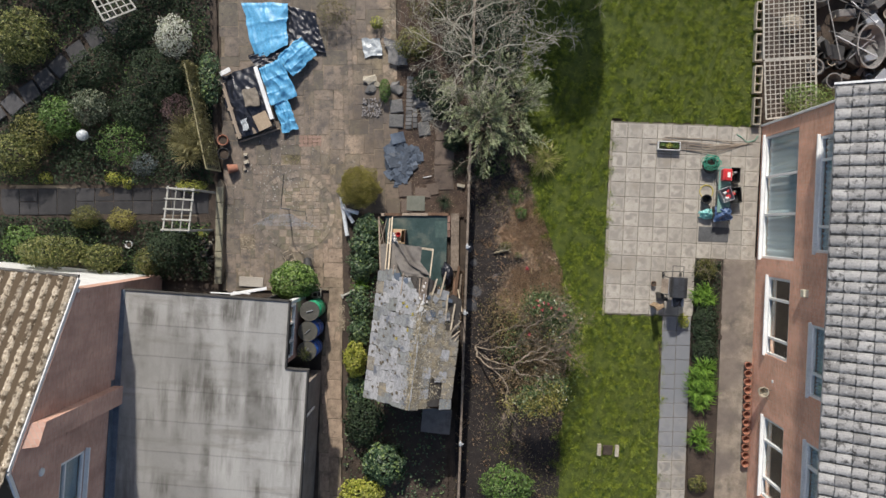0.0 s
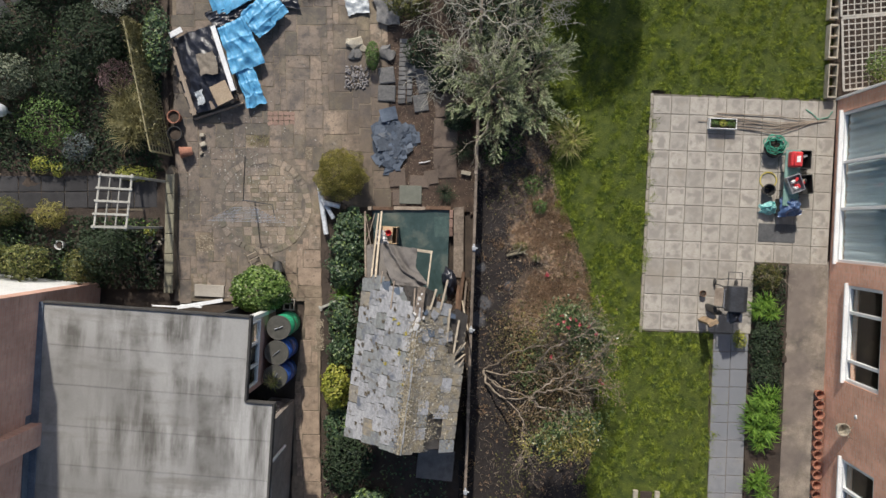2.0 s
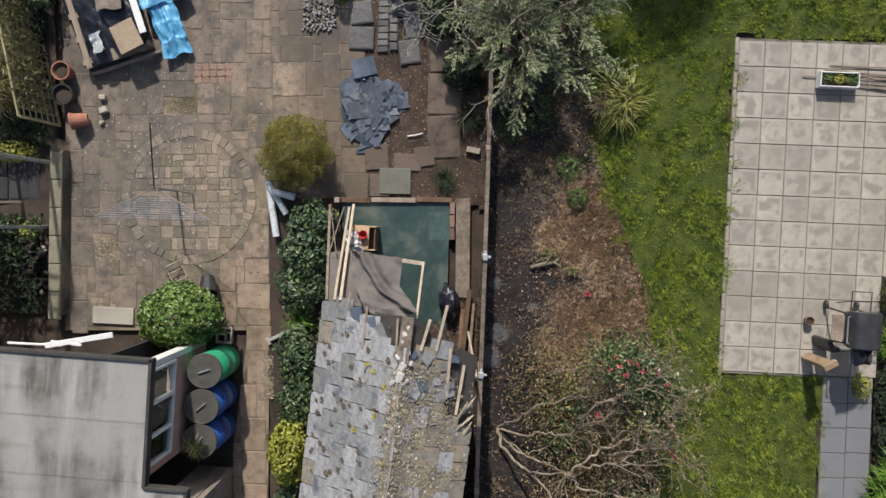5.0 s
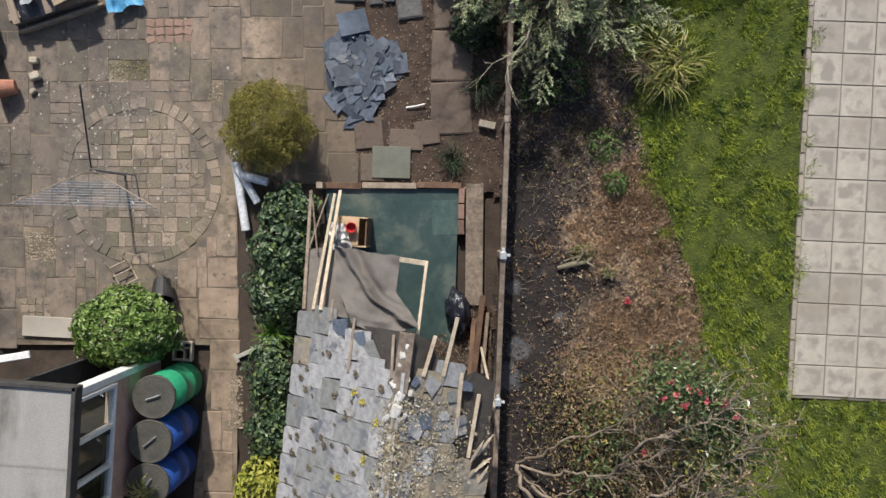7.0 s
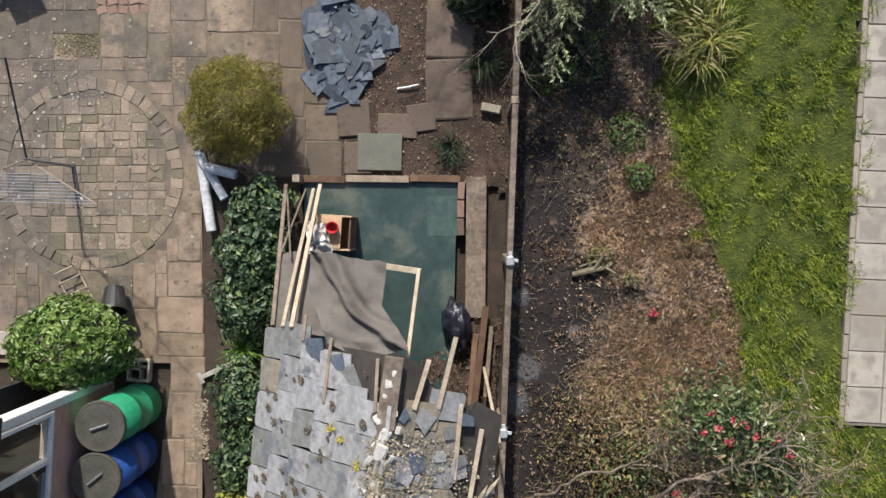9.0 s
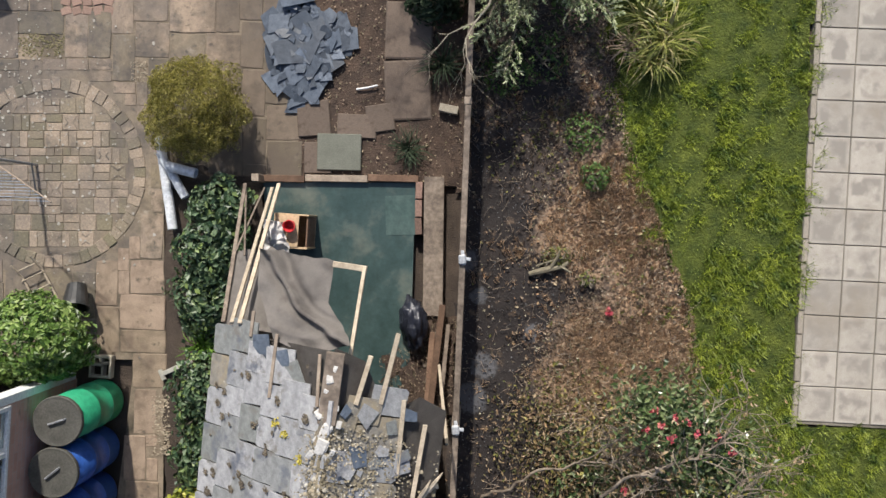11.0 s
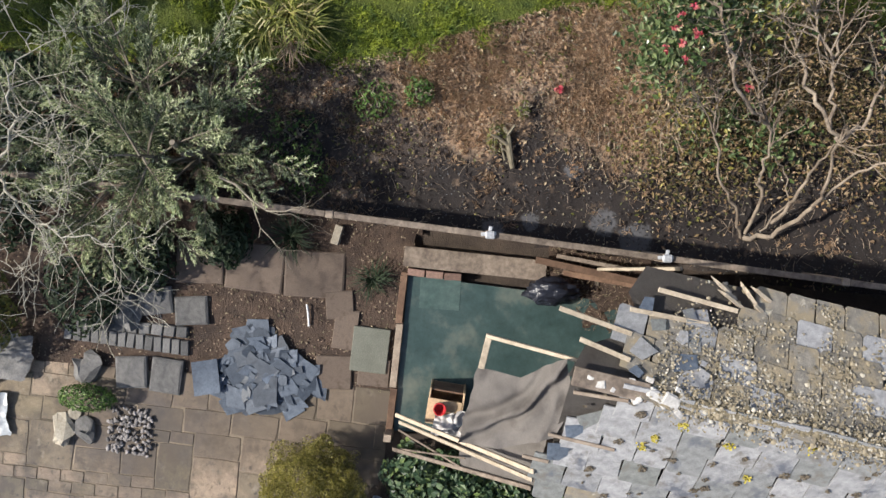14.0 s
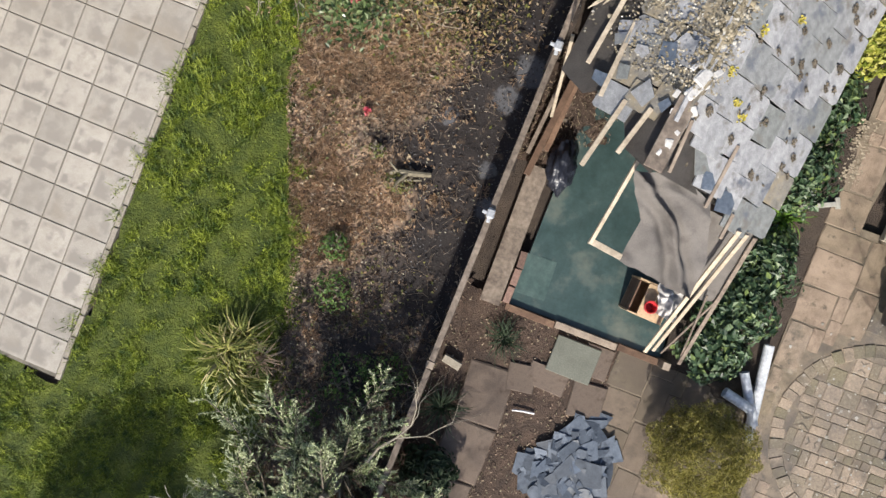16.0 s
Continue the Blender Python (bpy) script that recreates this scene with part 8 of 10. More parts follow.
solo("sacking", cloth([(-5.98, 4.85, 0.5), (-5.56, 4.93, 0.52), (-5.42, 4.4, 0.5), (-5.86, 4.34, 0.49)], 10, 8, 0.05, 5), surface("dirty_sacking", (0.17, 0.145, 0.115), (0.26, 0.225, 0.18), fine=40, coarse=5), "dirty tan sacking on the heap", "sacking", smooth=True)
solo("plastic_scrap", cloth([(-6.05, 3.95, 0.45), (-5.85, 4.02, 0.46), (-5.78, 3.72, 0.44), (-5.95, 3.65, 0.42)], 8, 14, 0.04, 5), CLEAR, "scrap of pale clear plastic on the heap", "plastic sheet", smooth=True)
for k, c in enumerate(([(-6.05, 7.55, 0.2), (-4.6, 7.5, 0.3), (-4.62, 6.2, 0.3), (-5.6, 5.8, 0.22)], [(-4.9, 5.85, 0.36), (-4.2, 6.5, 0.32), (-3.75, 5.95, 0.16), (-4.45, 5.25, 0.26)],
                       [(-5.45, 5.52, 0.42), (-4.8, 5.82, 0.4), (-4.35, 4.72, 0.2), (-5.15, 4.42, 0.34)], [(-5.12, 4.5, 0.24), (-4.68, 4.62, 0.2), (-4.33, 3.74, 0.08), (-4.8, 3.58, 0.14)])):
    solo("blue_tarpaulin", cloth(c, 44, 20 + k, 0.075, 4.8, 0.05), TARP_BLUE, "crumpled sky-blue tarpaulin piece on the paving", "tarpaulin", "blue tarpaulins", smooth=True)
solo("black_sheet", cloth([(-4.75, 7.5, 0.15), (-3.75, 7.2, 0.2), (-3.5, 6.05, 0.1), (-4.55, 6.1, 0.22)], 48, 33, 0.06, 9), POLY_BLACK, "crumpled black plastic beside the blue tarpaulins", "plastic sheet", smooth=True)
solo("black_sheet", cloth([(-5.85, 5.95, 0.2), (-4.7, 6.35, 0.26), (-4.75, 5.75, 0.2), (-5.6, 5.5, 0.25)], 36, 35, 0.06, 9), POLY_BLACK, "torn black polythene between the blue tarpaulins", "plastic sheet", smooth=True)
solo("clear_sheet", cloth([(-2.4, 6.45, 0.04), (-1.85, 6.45, 0.07), (-1.75, 5.95, 0.05), (-2.3, 5.9, 0.03)], 14, 37, 0.08, 5), CLEAR, "crumpled clear plastic sheet on the paving", "plastic sheet", smooth=True)
solo("grey_sheet", cloth([(-1.7, 6.5, 0.12), (-1.05, 6.2, 0.2), (-1.0, 5.6, 0.1), (-1.55, 5.7, 0.08)], 12, 39, 0.1, 5), STONE_GREY, "crumpled grey sheeting beside the bare tree", "plastic sheet", smooth=True)


def pot_profile(r, h):
    return [(0.0, 0.0), (r * 0.68, 0.0), (r * 0.92, h * 0.86), (r, h * 0.86), (r, h), (r * 0.86, h), (r * 0.8, h * 0.8), (r * 0.6, h * 0.12), (0.0, h * 0.1)]


def pot(label, at, r, h, material, tip=None, soil=True, group="", name="flower_pot"):
    t = thing(name, label, "pot", at, 0, group)
    if tip:
        t.matrix_basis = t.matrix_basis @ pose(0, 0, 0, *tip)
    bm = bmesh.new()
    lathe(bm, pot_profile(r, h), 18)
    sub("pot", bm, material, t, smooth=False)
    if soil:
        bm = bmesh.new()
        lathe(bm, [(0.0, h * 0.78), (r * 0.76, h * 0.765)], 14)
        sub("soil", bm, EARTH, t)
    return t


pot("terracotta pot beside the covered heap", (-6.66, 3.39, 0), 0.17, 0.28, TERRACOTTA, group="pots by the heap")
pot("black plastic pot beside the covered heap", (-6.64, 2.97, 0), 0.19, 0.28, PLASTIC_BLACK, group="pots by the heap")
pot("tipped terracotta pot lying beside the yard", (-6.25, 2.55, 0.13), 0.15, 0.3, TERRACOTTA, tip=(0, -72, 10), soil=False, group="pots by the heap")
for k, (x, y, s) in enumerate(((-6.02, 2.95, 0.09), (-6.0, 2.72, 0.11), (-6.05, 2.5, 0.07))):
    bm = bmesh.new()
    box(bm, (x, y, s / 2), (s * 1.3, s, s), 20 * k, bevel=0.012)
    solo("brick_rubble", bm, STONE, "lump of pale broken masonry on the paving", "rubble", "rubble by the heap")
for x, y, r in ((-7.32, 0.32, 0.1), (-7.18, 0.12, 0.08), (-7.3, -0.1, 0.1), (-7.12, -0.35, 0.07)):
    pot("small black pot among rubble by the bed wall", (x, y, 0.0), r, 0.3, PLASTIC_BLACK, group="small pots by the wall")
rr = random.Random(6)
for k in range(16):
    bm = bmesh.new()
    s = rr.uniform(0.03, 0.07)
    x, y = rr.uniform(-7.45, -7.05), rr.uniform(-0.8, 0.45)
    bmesh.ops.create_icosphere(bm, subdivisions=1, radius=s, matrix=Matrix.Translation((x, y, 0.04)) @ Matrix.Diagonal((1, rr.uniform(0.6, 1), 0.6, 1)))
    solo("stone", bm, STONE, "small pale stone by the bed wall", "stone", "stones by the wall")

# raised bed wall and the garden paths


def build_bed_wall():
    w = thing("bed_wall", "low mossy stone wall edging the planted bed", "wall", kind="structure")
    bm = bmesh.new()
    slab_poly(bm, [(-6.9, 2.0), (-6.77, 2.2), (-6.66, 2.0), (-6.75, -0.95), (-7.0, -0.95)], -0.1, 0.22)
    sub("core", bm, JOINT, w)
    me = unit_slab("coping_stone", surface("mossy_coping", (0.17, 0.16, 0.11), (0.28, 0.26, 0.19), fine=50, coarse=4, vary=0.15), 0.03)
    for k in range(6):
        y = 1.72 - k * 0.5
        lay("coping_stone", me, w, -6.77 + (y - 2) * 0.034, y, 0.2, 0.22, 0.49, 0.06, -2, 0.6, rr)


build_bed_wall()


def build_left_paths():
    p = thing("bed_path", "damp dark slab path between the planted beds", "path", kind="structure")
    bm = bmesh.new()
    slab_poly(bm, [(-15, 1.2), (-7.1, 1.05), (-7.0, 1.98), (-15, 2.1)], -0.2, 0.0)
    sub("bedding", bm, JOINT, p)
    me = unit_slab("slab", YARD_DARK, 0.03)
    x = -7.2
    while x > -14.6:
        w = rr.choice((0.45, 0.6, 0.6))
        if rr.random() < 0.45:
            lay("slab", me, p, x - w / 2, 1.55, 0.0, w - 0.02, 0.82, 0.03, -0.5, 0.5, rr)
        else:
            lay("slab", me, p, x - w / 2, 1.76, 0.0, w - 0.02, 0.4, 0.03, -0.5, 0.5, rr)
            lay("slab", me, p, x - w / 2, 1.34, 0.0, w - 0.02, 0.4, 0.03, -0.5, 0.5, rr)
        x -= w
    # These stones are darkened as well, for the shade on the beds.
    path_stone = unit_slab("stone", surface("mossy_shaded_stone", (0.045, 0.045, 0.047), (0.085, 0.083, 0.086), fine=50, coarse=3, vary=0.25), 0.04)
    q = thing("stepping_path", "mossy stepping stones winding through the beds", "path", kind="structure")
    for k in range(8):
        u = k / 7
        lay("stone", path_stone, q, -13.9 + 3.8 * u + 0.06 * math.sin(k), 4.3 + 2.75 * u ** 1.15, 0.05, 0.56, 0.56, 0.06, 35 + 8 * math.sin(k * 2), 1, rr)


build_left_paths()


def build_arch():
    a = thing("garden_arch", "white-painted wooden trellis arch over the bed path", "arch")
    z = 2.0
    c = {"TL": Vector((-7.66, 1.84, z)), "TR": Vector((-6.93, 1.78, z)), "BL": Vector((-7.84, 0.66, z)), "BR": Vector((-7.1, 0.63, z))}
    for n in ("TL", "TR", "BL", "BR"):
        bm = bmesh.new()
        beam(bm, (c[n].x, c[n].y, 0), (c[n].x, c[n].y, z + 0.06), 0.06, 0.06, bevel=0.005)
        sub("post", bm, TRELLIS, a)
    for k in range(5):
        bm = bmesh.new()
        u = k / 4
        beam(bm, c["TL"].lerp(c["BL"], u) + Vector((-0.05, 0, 0.03)), c["TR"].lerp(c["BR"], u) + Vector((0.05, 0, 0.03)), 0.05, 0.03, bevel=0.004)
        sub("crossbar", bm, TRELLIS, a)
    for u in (0.0, 0.33, 0.66, 1.0):
        bm = bmesh.new()
        beam(bm, c["TL"].lerp(c["TR"], u) + Vector((0, 0.06, 0)), c["BL"].lerp(c["BR"], u) + Vector((0, -0.06, 0)), 0.045 if u in (0, 1) else 0.028, 0.03, bevel=0.004)
        sub("side_bar", bm, TRELLIS, a)


build_arch()


def lattice(name, label, corners, nu, nv, width, material, diagonal=False, frame_w=0.045):
    """A trellis panel between four corners, each lath a part."""
    t = thing(name, label, "trellis")
    a, b, c, d = [Vector(p) for p in corners]
    nrm = (b - a).cross(d - a).normalized()

    def at(u, v):
        return a.lerp(b, u).lerp(d.lerp(c, u), v)

    for i in range(nu + 1):
        u = i / nu
        bm = bmesh.new()
        if diagonal:
            beam(bm, at(u, 0), at(min(1, max(0, u + 0.0)), 1), width, 0.012, up=nrm)
        else:
            beam(bm, at(u, 0), at(u, 1), width if 0 < i < nu else frame_w, 0.012 if 0 < i < nu else 0.03, up=nrm)
        sub("lath", bm, material, t)
    for j in range(nv + 1):
        v = j / nv
        bm = bmesh.new()
        beam(bm, at(0, v) + nrm * 0.012, at(1, v) + nrm * 0.012, width if 0 < j < nv else frame_w, 0.012 if 0 < j < nv else 0.03, up=nrm)
        sub("lath", bm, material, t)
    return t


lattice("garden_trellis", "straw-coloured trellis panel standing along the bed", [(-7.4, 5.6, 0.05), (-6.8, 2.45, 0.05), (-6.84, 2.45, 1.2), (-7.44, 5.6, 1.2)], 20, 7, 0.025, TRELLIS_OLD)
SEED[0] += 1
_rng = np.random.default_rng(SEED[0])
_cs, _ns = [], []
for _k in range(3000):
    _u, _z = _rng.random() ** 1.5, _rng.uniform(0.3, 1.25)
    _cs.append((-7.42 + 0.58 * _u + _rng.normal(0, 0.06), 2.6 + 3.0 * (1 - _u), _z))
    _ns.append((0.3, 0, 0.8))
_v, _f = leaves(_rng, _cs, _ns, 0.12, 0.1, spread=1.0)
_t = thing("climber", "dry straw-coloured climber tangled over the trellis", "plant", (0, 0, 0))
sub("foliage", raw_mesh("foliage", _v, _f, L_STRAW), None, _t)
_bm = bmesh.new()
for _k in range(14):
    _y = 2.7 + _k * 0.22
    _x = -6.85 - 0.19 * (_y - 2.45)
    tube(_bm, [(_x, _y, 0.0), (_x + 0.05 * math.sin(_k), _y + 0.1, 0.6), (_x, _y + 0.25 * math.sin(_k * 2), 1.2)], [0.008, 0.006, 0.003], 4)
sub("stems", _bm, TWIG, _t)

# globe and stray white pots in the bed
bm = bmesh.new()
lathe(bm, [(0.0, 0.0), (0.03, 0.0), (0.03, 0.62), (0.06, 0.66), (0.15, 0.74), (0.17, 0.84), (0.13, 0.96), (0.05, 1.0), (0, 1.0)], 18)
solo("globe_ornament", bm, CLEAR, "pale translucent globe on a post in the bed", "ornament", at=(-10.72, 3.5, 0), smooth=True)
pot("small white pot in the planted bed", (-9.68, 0.2, 0), 0.12, 0.2, WHITE)

# slate heap, slab and stick on the bare earth


def broken_slate(k):
    r = random.Random(k)
    bm = bmesh.new()
    n = r.choice((3, 4, 4, 5, 6))
    long, lean = r.uniform(0.5, 1.0), r.uniform(-0.35, 0.35)
    cuts = sorted(r.uniform(0, 2 * math.pi) for _ in range(n))
    if max(b - a for a, b in zip(cuts, cuts[1:] + [cuts[0] + 2 * math.pi])) > 2.9:
        cuts = [(i + r.uniform(-0.3, 0.3)) * 2 * math.pi / n for i in range(n)]
    pts = []
    for a in cuts:
        x, y = math.cos(a) * 0.58, math.sin(a) * 0.58 * long
        pts.append((x + lean * y, y))
    slab_poly(bm, pts, 0, 1)
    return mesh_from(bm, "slate", SLATE_BLUE)


def heap_base():
    bm = bmesh.new()
    ring = []
    top = bm.verts.new((0, 0, 0.1))
    for k in range(18):
        a = k * math.pi / 9
        ring.append(bm.verts.new((0.46 * math.cos(a) * (1 + 0.12 * noise.noise((k, 0, 0))), 0.62 * math.sin(a), 0.0)))
    for k in range(18):
        bm.faces.new((ring[k], ring[(k + 1) % 18], top))
    return bm


heap = thing("slate_heap", "heap of broken blue-grey roof slates on bare earth", "slate heap", (-1.27, 2.72, 0))
SHARDS = [broken_slate(k) for k in range(16)]
sub("rubble", heap_base(), SLATE_BLUE, heap)
for k in range(190):
    rr2 = random.Random(500 + k)
    a, q = rr2.uniform(0, 6.283), math.sqrt(rr2.random())
    q *= 1 + 0.22 * math.sin(3 * a + 1) + 0.1 * math.sin(7 * a)
    x, y = 0.46 * q * math.cos(a) + 0.04, 0.62 * q * math.sin(a)
    if y > 0.4:
        x *= 0.7
    z = 0.05 * (1 - q) + 0.01 + rr2.uniform(0, 0.055)
    ob = new("slate", SHARDS[k % 16])
    ob.parent = heap
    s = rr2.uniform(0.08, 0.22) if k % 4 else rr2.uniform(0.28, 0.42)
    ob.matrix_basis = pose(x, y, z, rr2.uniform(-6, 6) * (1 + (k % 4 > 0)), rr2.uniform(-6, 6) * (1 + (k % 4 > 0)), rr2.uniform(0, 360)) @ Matrix.Diagonal((s, s, 0.008, 1))
bm = bmesh.new()
box(bm, (-1.3, 3.42, 0.12), (0.42, 0.32, 0.012), 14, 6, 9)
solo("whole_slate", bm, SLATE_BLUE, "large dark blue slate on top of the heap", "slate")
bm = bmesh.new()
box(bm, (-0.77, 1.42, 0.025), (0.56, 0.46, 0.05), -1.5, bevel=0.008)
solo("step_slab", bm, SLAB_GREEN, "grey-green slab in front of the shed", "slab")
bm = bmesh.new()
tube(bm, [(-0.55, 2.21, 0.03), (-0.4, 2.23, 0.035), (-0.28, 2.26, 0.03)], 0.014, 6)
solo("white_stick", bm, WHITE, "short white plastic strip on bare earth", "stick")
earth_slabs = thing("earth_slabs", "brown slabs half buried in bare earth", "paving", kind="structure")
me = unit_slab("slab", surface("muddy_slab", (0.1, 0.077, 0.061), (0.2, 0.152, 0.12), fine=50, coarse=3, vary=0.12, stain=(0.075, 0.055, 0.042), stain_scale=3.0), 0.03)
for x, y, w, l, r in ((0.1, 2.2, 0.58, 0.75, 2), (0.12, 2.95, 0.6, 0.72, -2), (0.1, 3.65, 0.5, 0.6, 3), (-0.55, 1.75, 0.5, 0.3, -3), (-1.1, 1.85, 0.42, 0.45, 4), (-1.05, 1.35, 0.35, 0.4, 0), (-0.25, 1.85, 0.35, 0.35, 8)):
    lay("slab", me, earth_slabs, x, y, -0.03, w, l, 0.055, r, 0.8, rr)
rows = thing("sett_rows", "rows of grey setts and rough stones by the tree", "paving", kind="structure")
me = unit_slab("sett", STONE_GREY, 0.06)
for k in range(14):
    lay("sett", me, rows, -0.98 + 0.005 * k, 3.75 + k * 0.115, -0.02, 0.19, 0.1, 0.06, rr.uniform(-4, 4), 1.5, rr)
for k in range(9):
    lay("sett", me, rows, -0.78, 3.8 + k * 0.16, -0.02, 0.14, 0.14, 0.06, rr.uniform(-6, 6), 1.5, rr)
for x, y, w, l in ((-0.5, 3.7, 0.36, 0.42), (-0.42, 4.15, 0.34, 0.4), (-1.35, 3.95, 0.44, 0.4), (-1.35, 4.4, 0.4, 0.4)):
    lay("slab", me, rows, x, y, -0.02, w, l, 0.07, rr.uniform(-12, 12), 2, rr)
pebs = thing("pebble_bed", "square bed of mixed grey pebbles in the paving", "pebbles", (-2.1, 4.35, 0))
PEBS = []
for k in range(3):
    bm = bmesh.new()
    bmesh.ops.create_icosphere(bm, subdivisions=1, radius=0.5)
    PEBS.append(mesh_from(bm, "pebble", PEBBLE, True))
for k in range(150):
    r3 = random.Random(900 + k)
    ob = new("pebble", PEBS[k % 3])
    ob.parent = pebs
    s = r3.uniform(0.045, 0.085)
    ob.matrix_basis = pose(r3.uniform(-0.3, 0.3), r3.uniform(-0.28, 0.28), 0.015 + r3.uniform(0, 0.03), 0, 0, r3.uniform(0, 360)) @ Matrix.Diagonal((s, s * 0.7, s * 0.6, 1))
for x, y, s, m in ((-2.2, 5.2, 0.2, STONE), (-2.12, 4.95, 0.16, STONE_GREY), (-1.95, 5.1, 0.1, STONE), (-0.55, 4.5, 0.26, STONE_GREY), (-0.2, 4.6, 0.22, STONE_GREY), (-0.3, 4.2, 0.2, STONE_GREY), (-1.35, 5.0, 0.2, STONE_GREY)):
    bm = bmesh.new()
    bmesh.ops.create_icosphere(bm, subdivisions=2, radius=s, matrix=Matrix.Translation((x, y, s * 0.2)) @ Matrix.Diagonal((1, 0.85, 0.38, 1)))
    for v in bm.verts:
        v.co += Vector((noise.noise(v.co * 6), noise.noise(v.co * 6 + Vector((9, 0, 0))), noise.noise(v.co * 9) * 0.4)) * s * 0.9
    solo("rockery_stone", bm, m, "rough weathered rockery stone", "stone", "rockery stones")

# yard: cable, wire rack, pipes, drums
# rotary clothes dryer, folded out
ra = thing("rotary_dryer", "rotary clothes dryer with dark pole and blue lines", "clothes dryer", (-4.71, 1.27, 0))
bm = bmesh.new()
tube(bm, [(0, 0, -0.05), (0, 0, 1.02)], 0.02, 8)
sub("pole", bm, STEEL, ra)
ARMS = [Vector((0.32, 0.96, 1.84)), Vector((-0.59, -0.49, 1.84)), Vector((1.25, -0.55, 1.84))]
HUB = Vector((0, 0, 0.98))
for k, e in enumerate(ARMS):
    bm = bmesh.new()
    tube(bm, [HUB, e], 0.012 if k == 0 else 0.009, 6)
    sub("arm", bm, METAL_BLACK if k == 0 else WOOD_GREY, ra)
LINE = surface("blue_line", (0.26, 0.34, 0.46), (0.38, 0.46, 0.56), fine=30, coarse=4, rough=0.4)
for k in range(10):
    u = 0.35 + 0.63 * k / 9
    for a, b in ((1, 2),):
        p, q = HUB.lerp(ARMS[a], u), HUB.lerp(ARMS[b], u)
        bm = bmesh.new()
        tube(bm, [p, p.lerp(q, 0.5) - Vector((0, 0, 0.03)), q], 0.003, 4)
        sub("line", bm, LINE, ra)
bm = bmesh.new()
tube(bm, [HUB + Vector((0, 0, 0.06)), (0.84, -0.12, 1.5), (0.9, -0.45, 1.52)], 0.01, 6)
sub("stay", bm, METAL_BLACK, ra)


PIPE_WHITE = surface("grey_white_pipe", (0.5, 0.53, 0.57), (0.66, 0.68, 0.7), fine=20, coarse=5, bump=0.03, rough=0.4)


def pipe(label, pts, r, group="white drainpipes"):
    """A hollow pipe with open ends."""
    bm = bmesh.new()
    tube(bm, pts, r, 14, cap=False)
    inner = bmesh.new()
    tube(bm, pts, r * 0.86, 14, cap=False)
    n = len(pts) * 14
    bm.verts.ensure_lookup_table()
    for base in (0, (len(pts) - 1) * 14):
        for k in range(14):
            a, b = base + k, base + (k + 1) % 14
            bm.faces.new([bm.verts[i] for i in ((a, b, b + n, a + n))])
    bmesh.ops.recalc_face_normals(bm, faces=bm.faces)
    inner.free()
    return solo("drainpipe", bm, PIPE_WHITE, label, "pipe", group, smooth=False)


pipe("long white plastic drainpipe lying on the paving", [(-3.05, 1.62, 0.1), (-2.955, 0.9, 0.1), (-2.885, 0.44, 0.12)], 0.062)
pipe("grey-white plastic drainpipe lying across the others", [(-3.0, 1.4, 0.22), (-2.68, 0.84, 0.22)], 0.055)
pipe("short white plastic pipe offcut on the heap", [(-2.85, 1.22, 0.33), (-2.5, 1.13, 0.33)], 0.062)
bm = bmesh.new()
box(bm, (-2.9, 1.1, 0.1), (0.2, 0.28, 0.03), 25, bevel=0.01)
solo("pipe_bracket", bm, PLASTIC_BLACK, "black plastic gutter piece among the pipes", "gutter piece")


def drum(label, at, body, turn=0.0):
    d = thing("water_drum", label, "drum", at, turn, "water drums")
    bm = bmesh.new()
    r, h = 0.29, 1.06
    lathe(bm, [(0, 0), (r * 0.93, 0), (r * 0.97, 0.03), (r * 0.97, 0.28), (r, 0.29), (r, 0.32), (r * 0.97, 0.33), (r * 0.97, 0.6), (r, 0.61), (r, 0.64), (r * 0.97, 0.65), (r * 0.96, h), (r * 0.9, h + 0.005)], 28)
    sub("body", bm, body, d, smooth=True)
    bm = bmesh.new()
    lathe(bm, [(0, h + 0.02), (r * 0.9, h + 0.015), (r * 0.99, h + 0.02), (r * 1.02, h + 0.01), (r * 1.02, h - 0.03)], 28)
    lid = sub("lid", bm, LID_GREY, d, "weathered grey lid")
    bm = bmesh.new()
    tube(bm, [(-0.1, -0.03, h + 0.02), (-0.09, -0.03, h + 0.05), (0.09, 0.03, h + 0.05), (0.1, 0.03, h + 0.02)], 0.012, 6)
    sub("handle", bm, STEEL, lid)
    return d


drum("green plastic water drum with grey lid by the garage", (-3.87, -1.78, 0), PLASTIC_GREEN)
drum("blue plastic water drum with grey lid by the garage", (-3.93, -2.38, 0), PLASTIC_BLUE, 20)
drum("blue plastic water drum with grey lid by the garage", (-3.97, -2.97, 0), PLASTIC_BLUE, 40)
tufted("potted_spider_plant", "pale straw spiky plant on the water drum", (-4.02, -3.05, 1.07), 0.24, 0.22, L_SPIKE, 46, 0.014)
blk = thing("screen_block", "pale pierced concrete screen block by the drums", "concrete block", (-3.86, -1.33, 0), -4)
for p, s in (((-0.13, 0, 0.05), (0.03, 0.29, 0.1)), ((0.13, 0, 0.05), (0.03, 0.29, 0.1)), ((0, -0.13, 0.05), (0.23, 0.03, 0.1)), ((0, 0.13, 0.05), (0.23, 0.03, 0.1)), ((-0.05, 0.02, 0.05), (0.13, 0.03, 0.1)), ((0.03, -0.05, 0.05), (0.03, 0.13, 0.1)), ((0.07, 0.05, 0.05), (0.1, 0.03, 0.1)), ((0, 0.09, 0.05), (0.03, 0.06, 0.1))):
    bm = bmesh.new()
    box(bm, p, s, bevel=0.004)
    sub("rib", bm, STONE, blk)
wr = thing("wooden_rack", "small bent-wood rack lying beside the bush", "rack", (-4.7, -0.22, 0), 25)
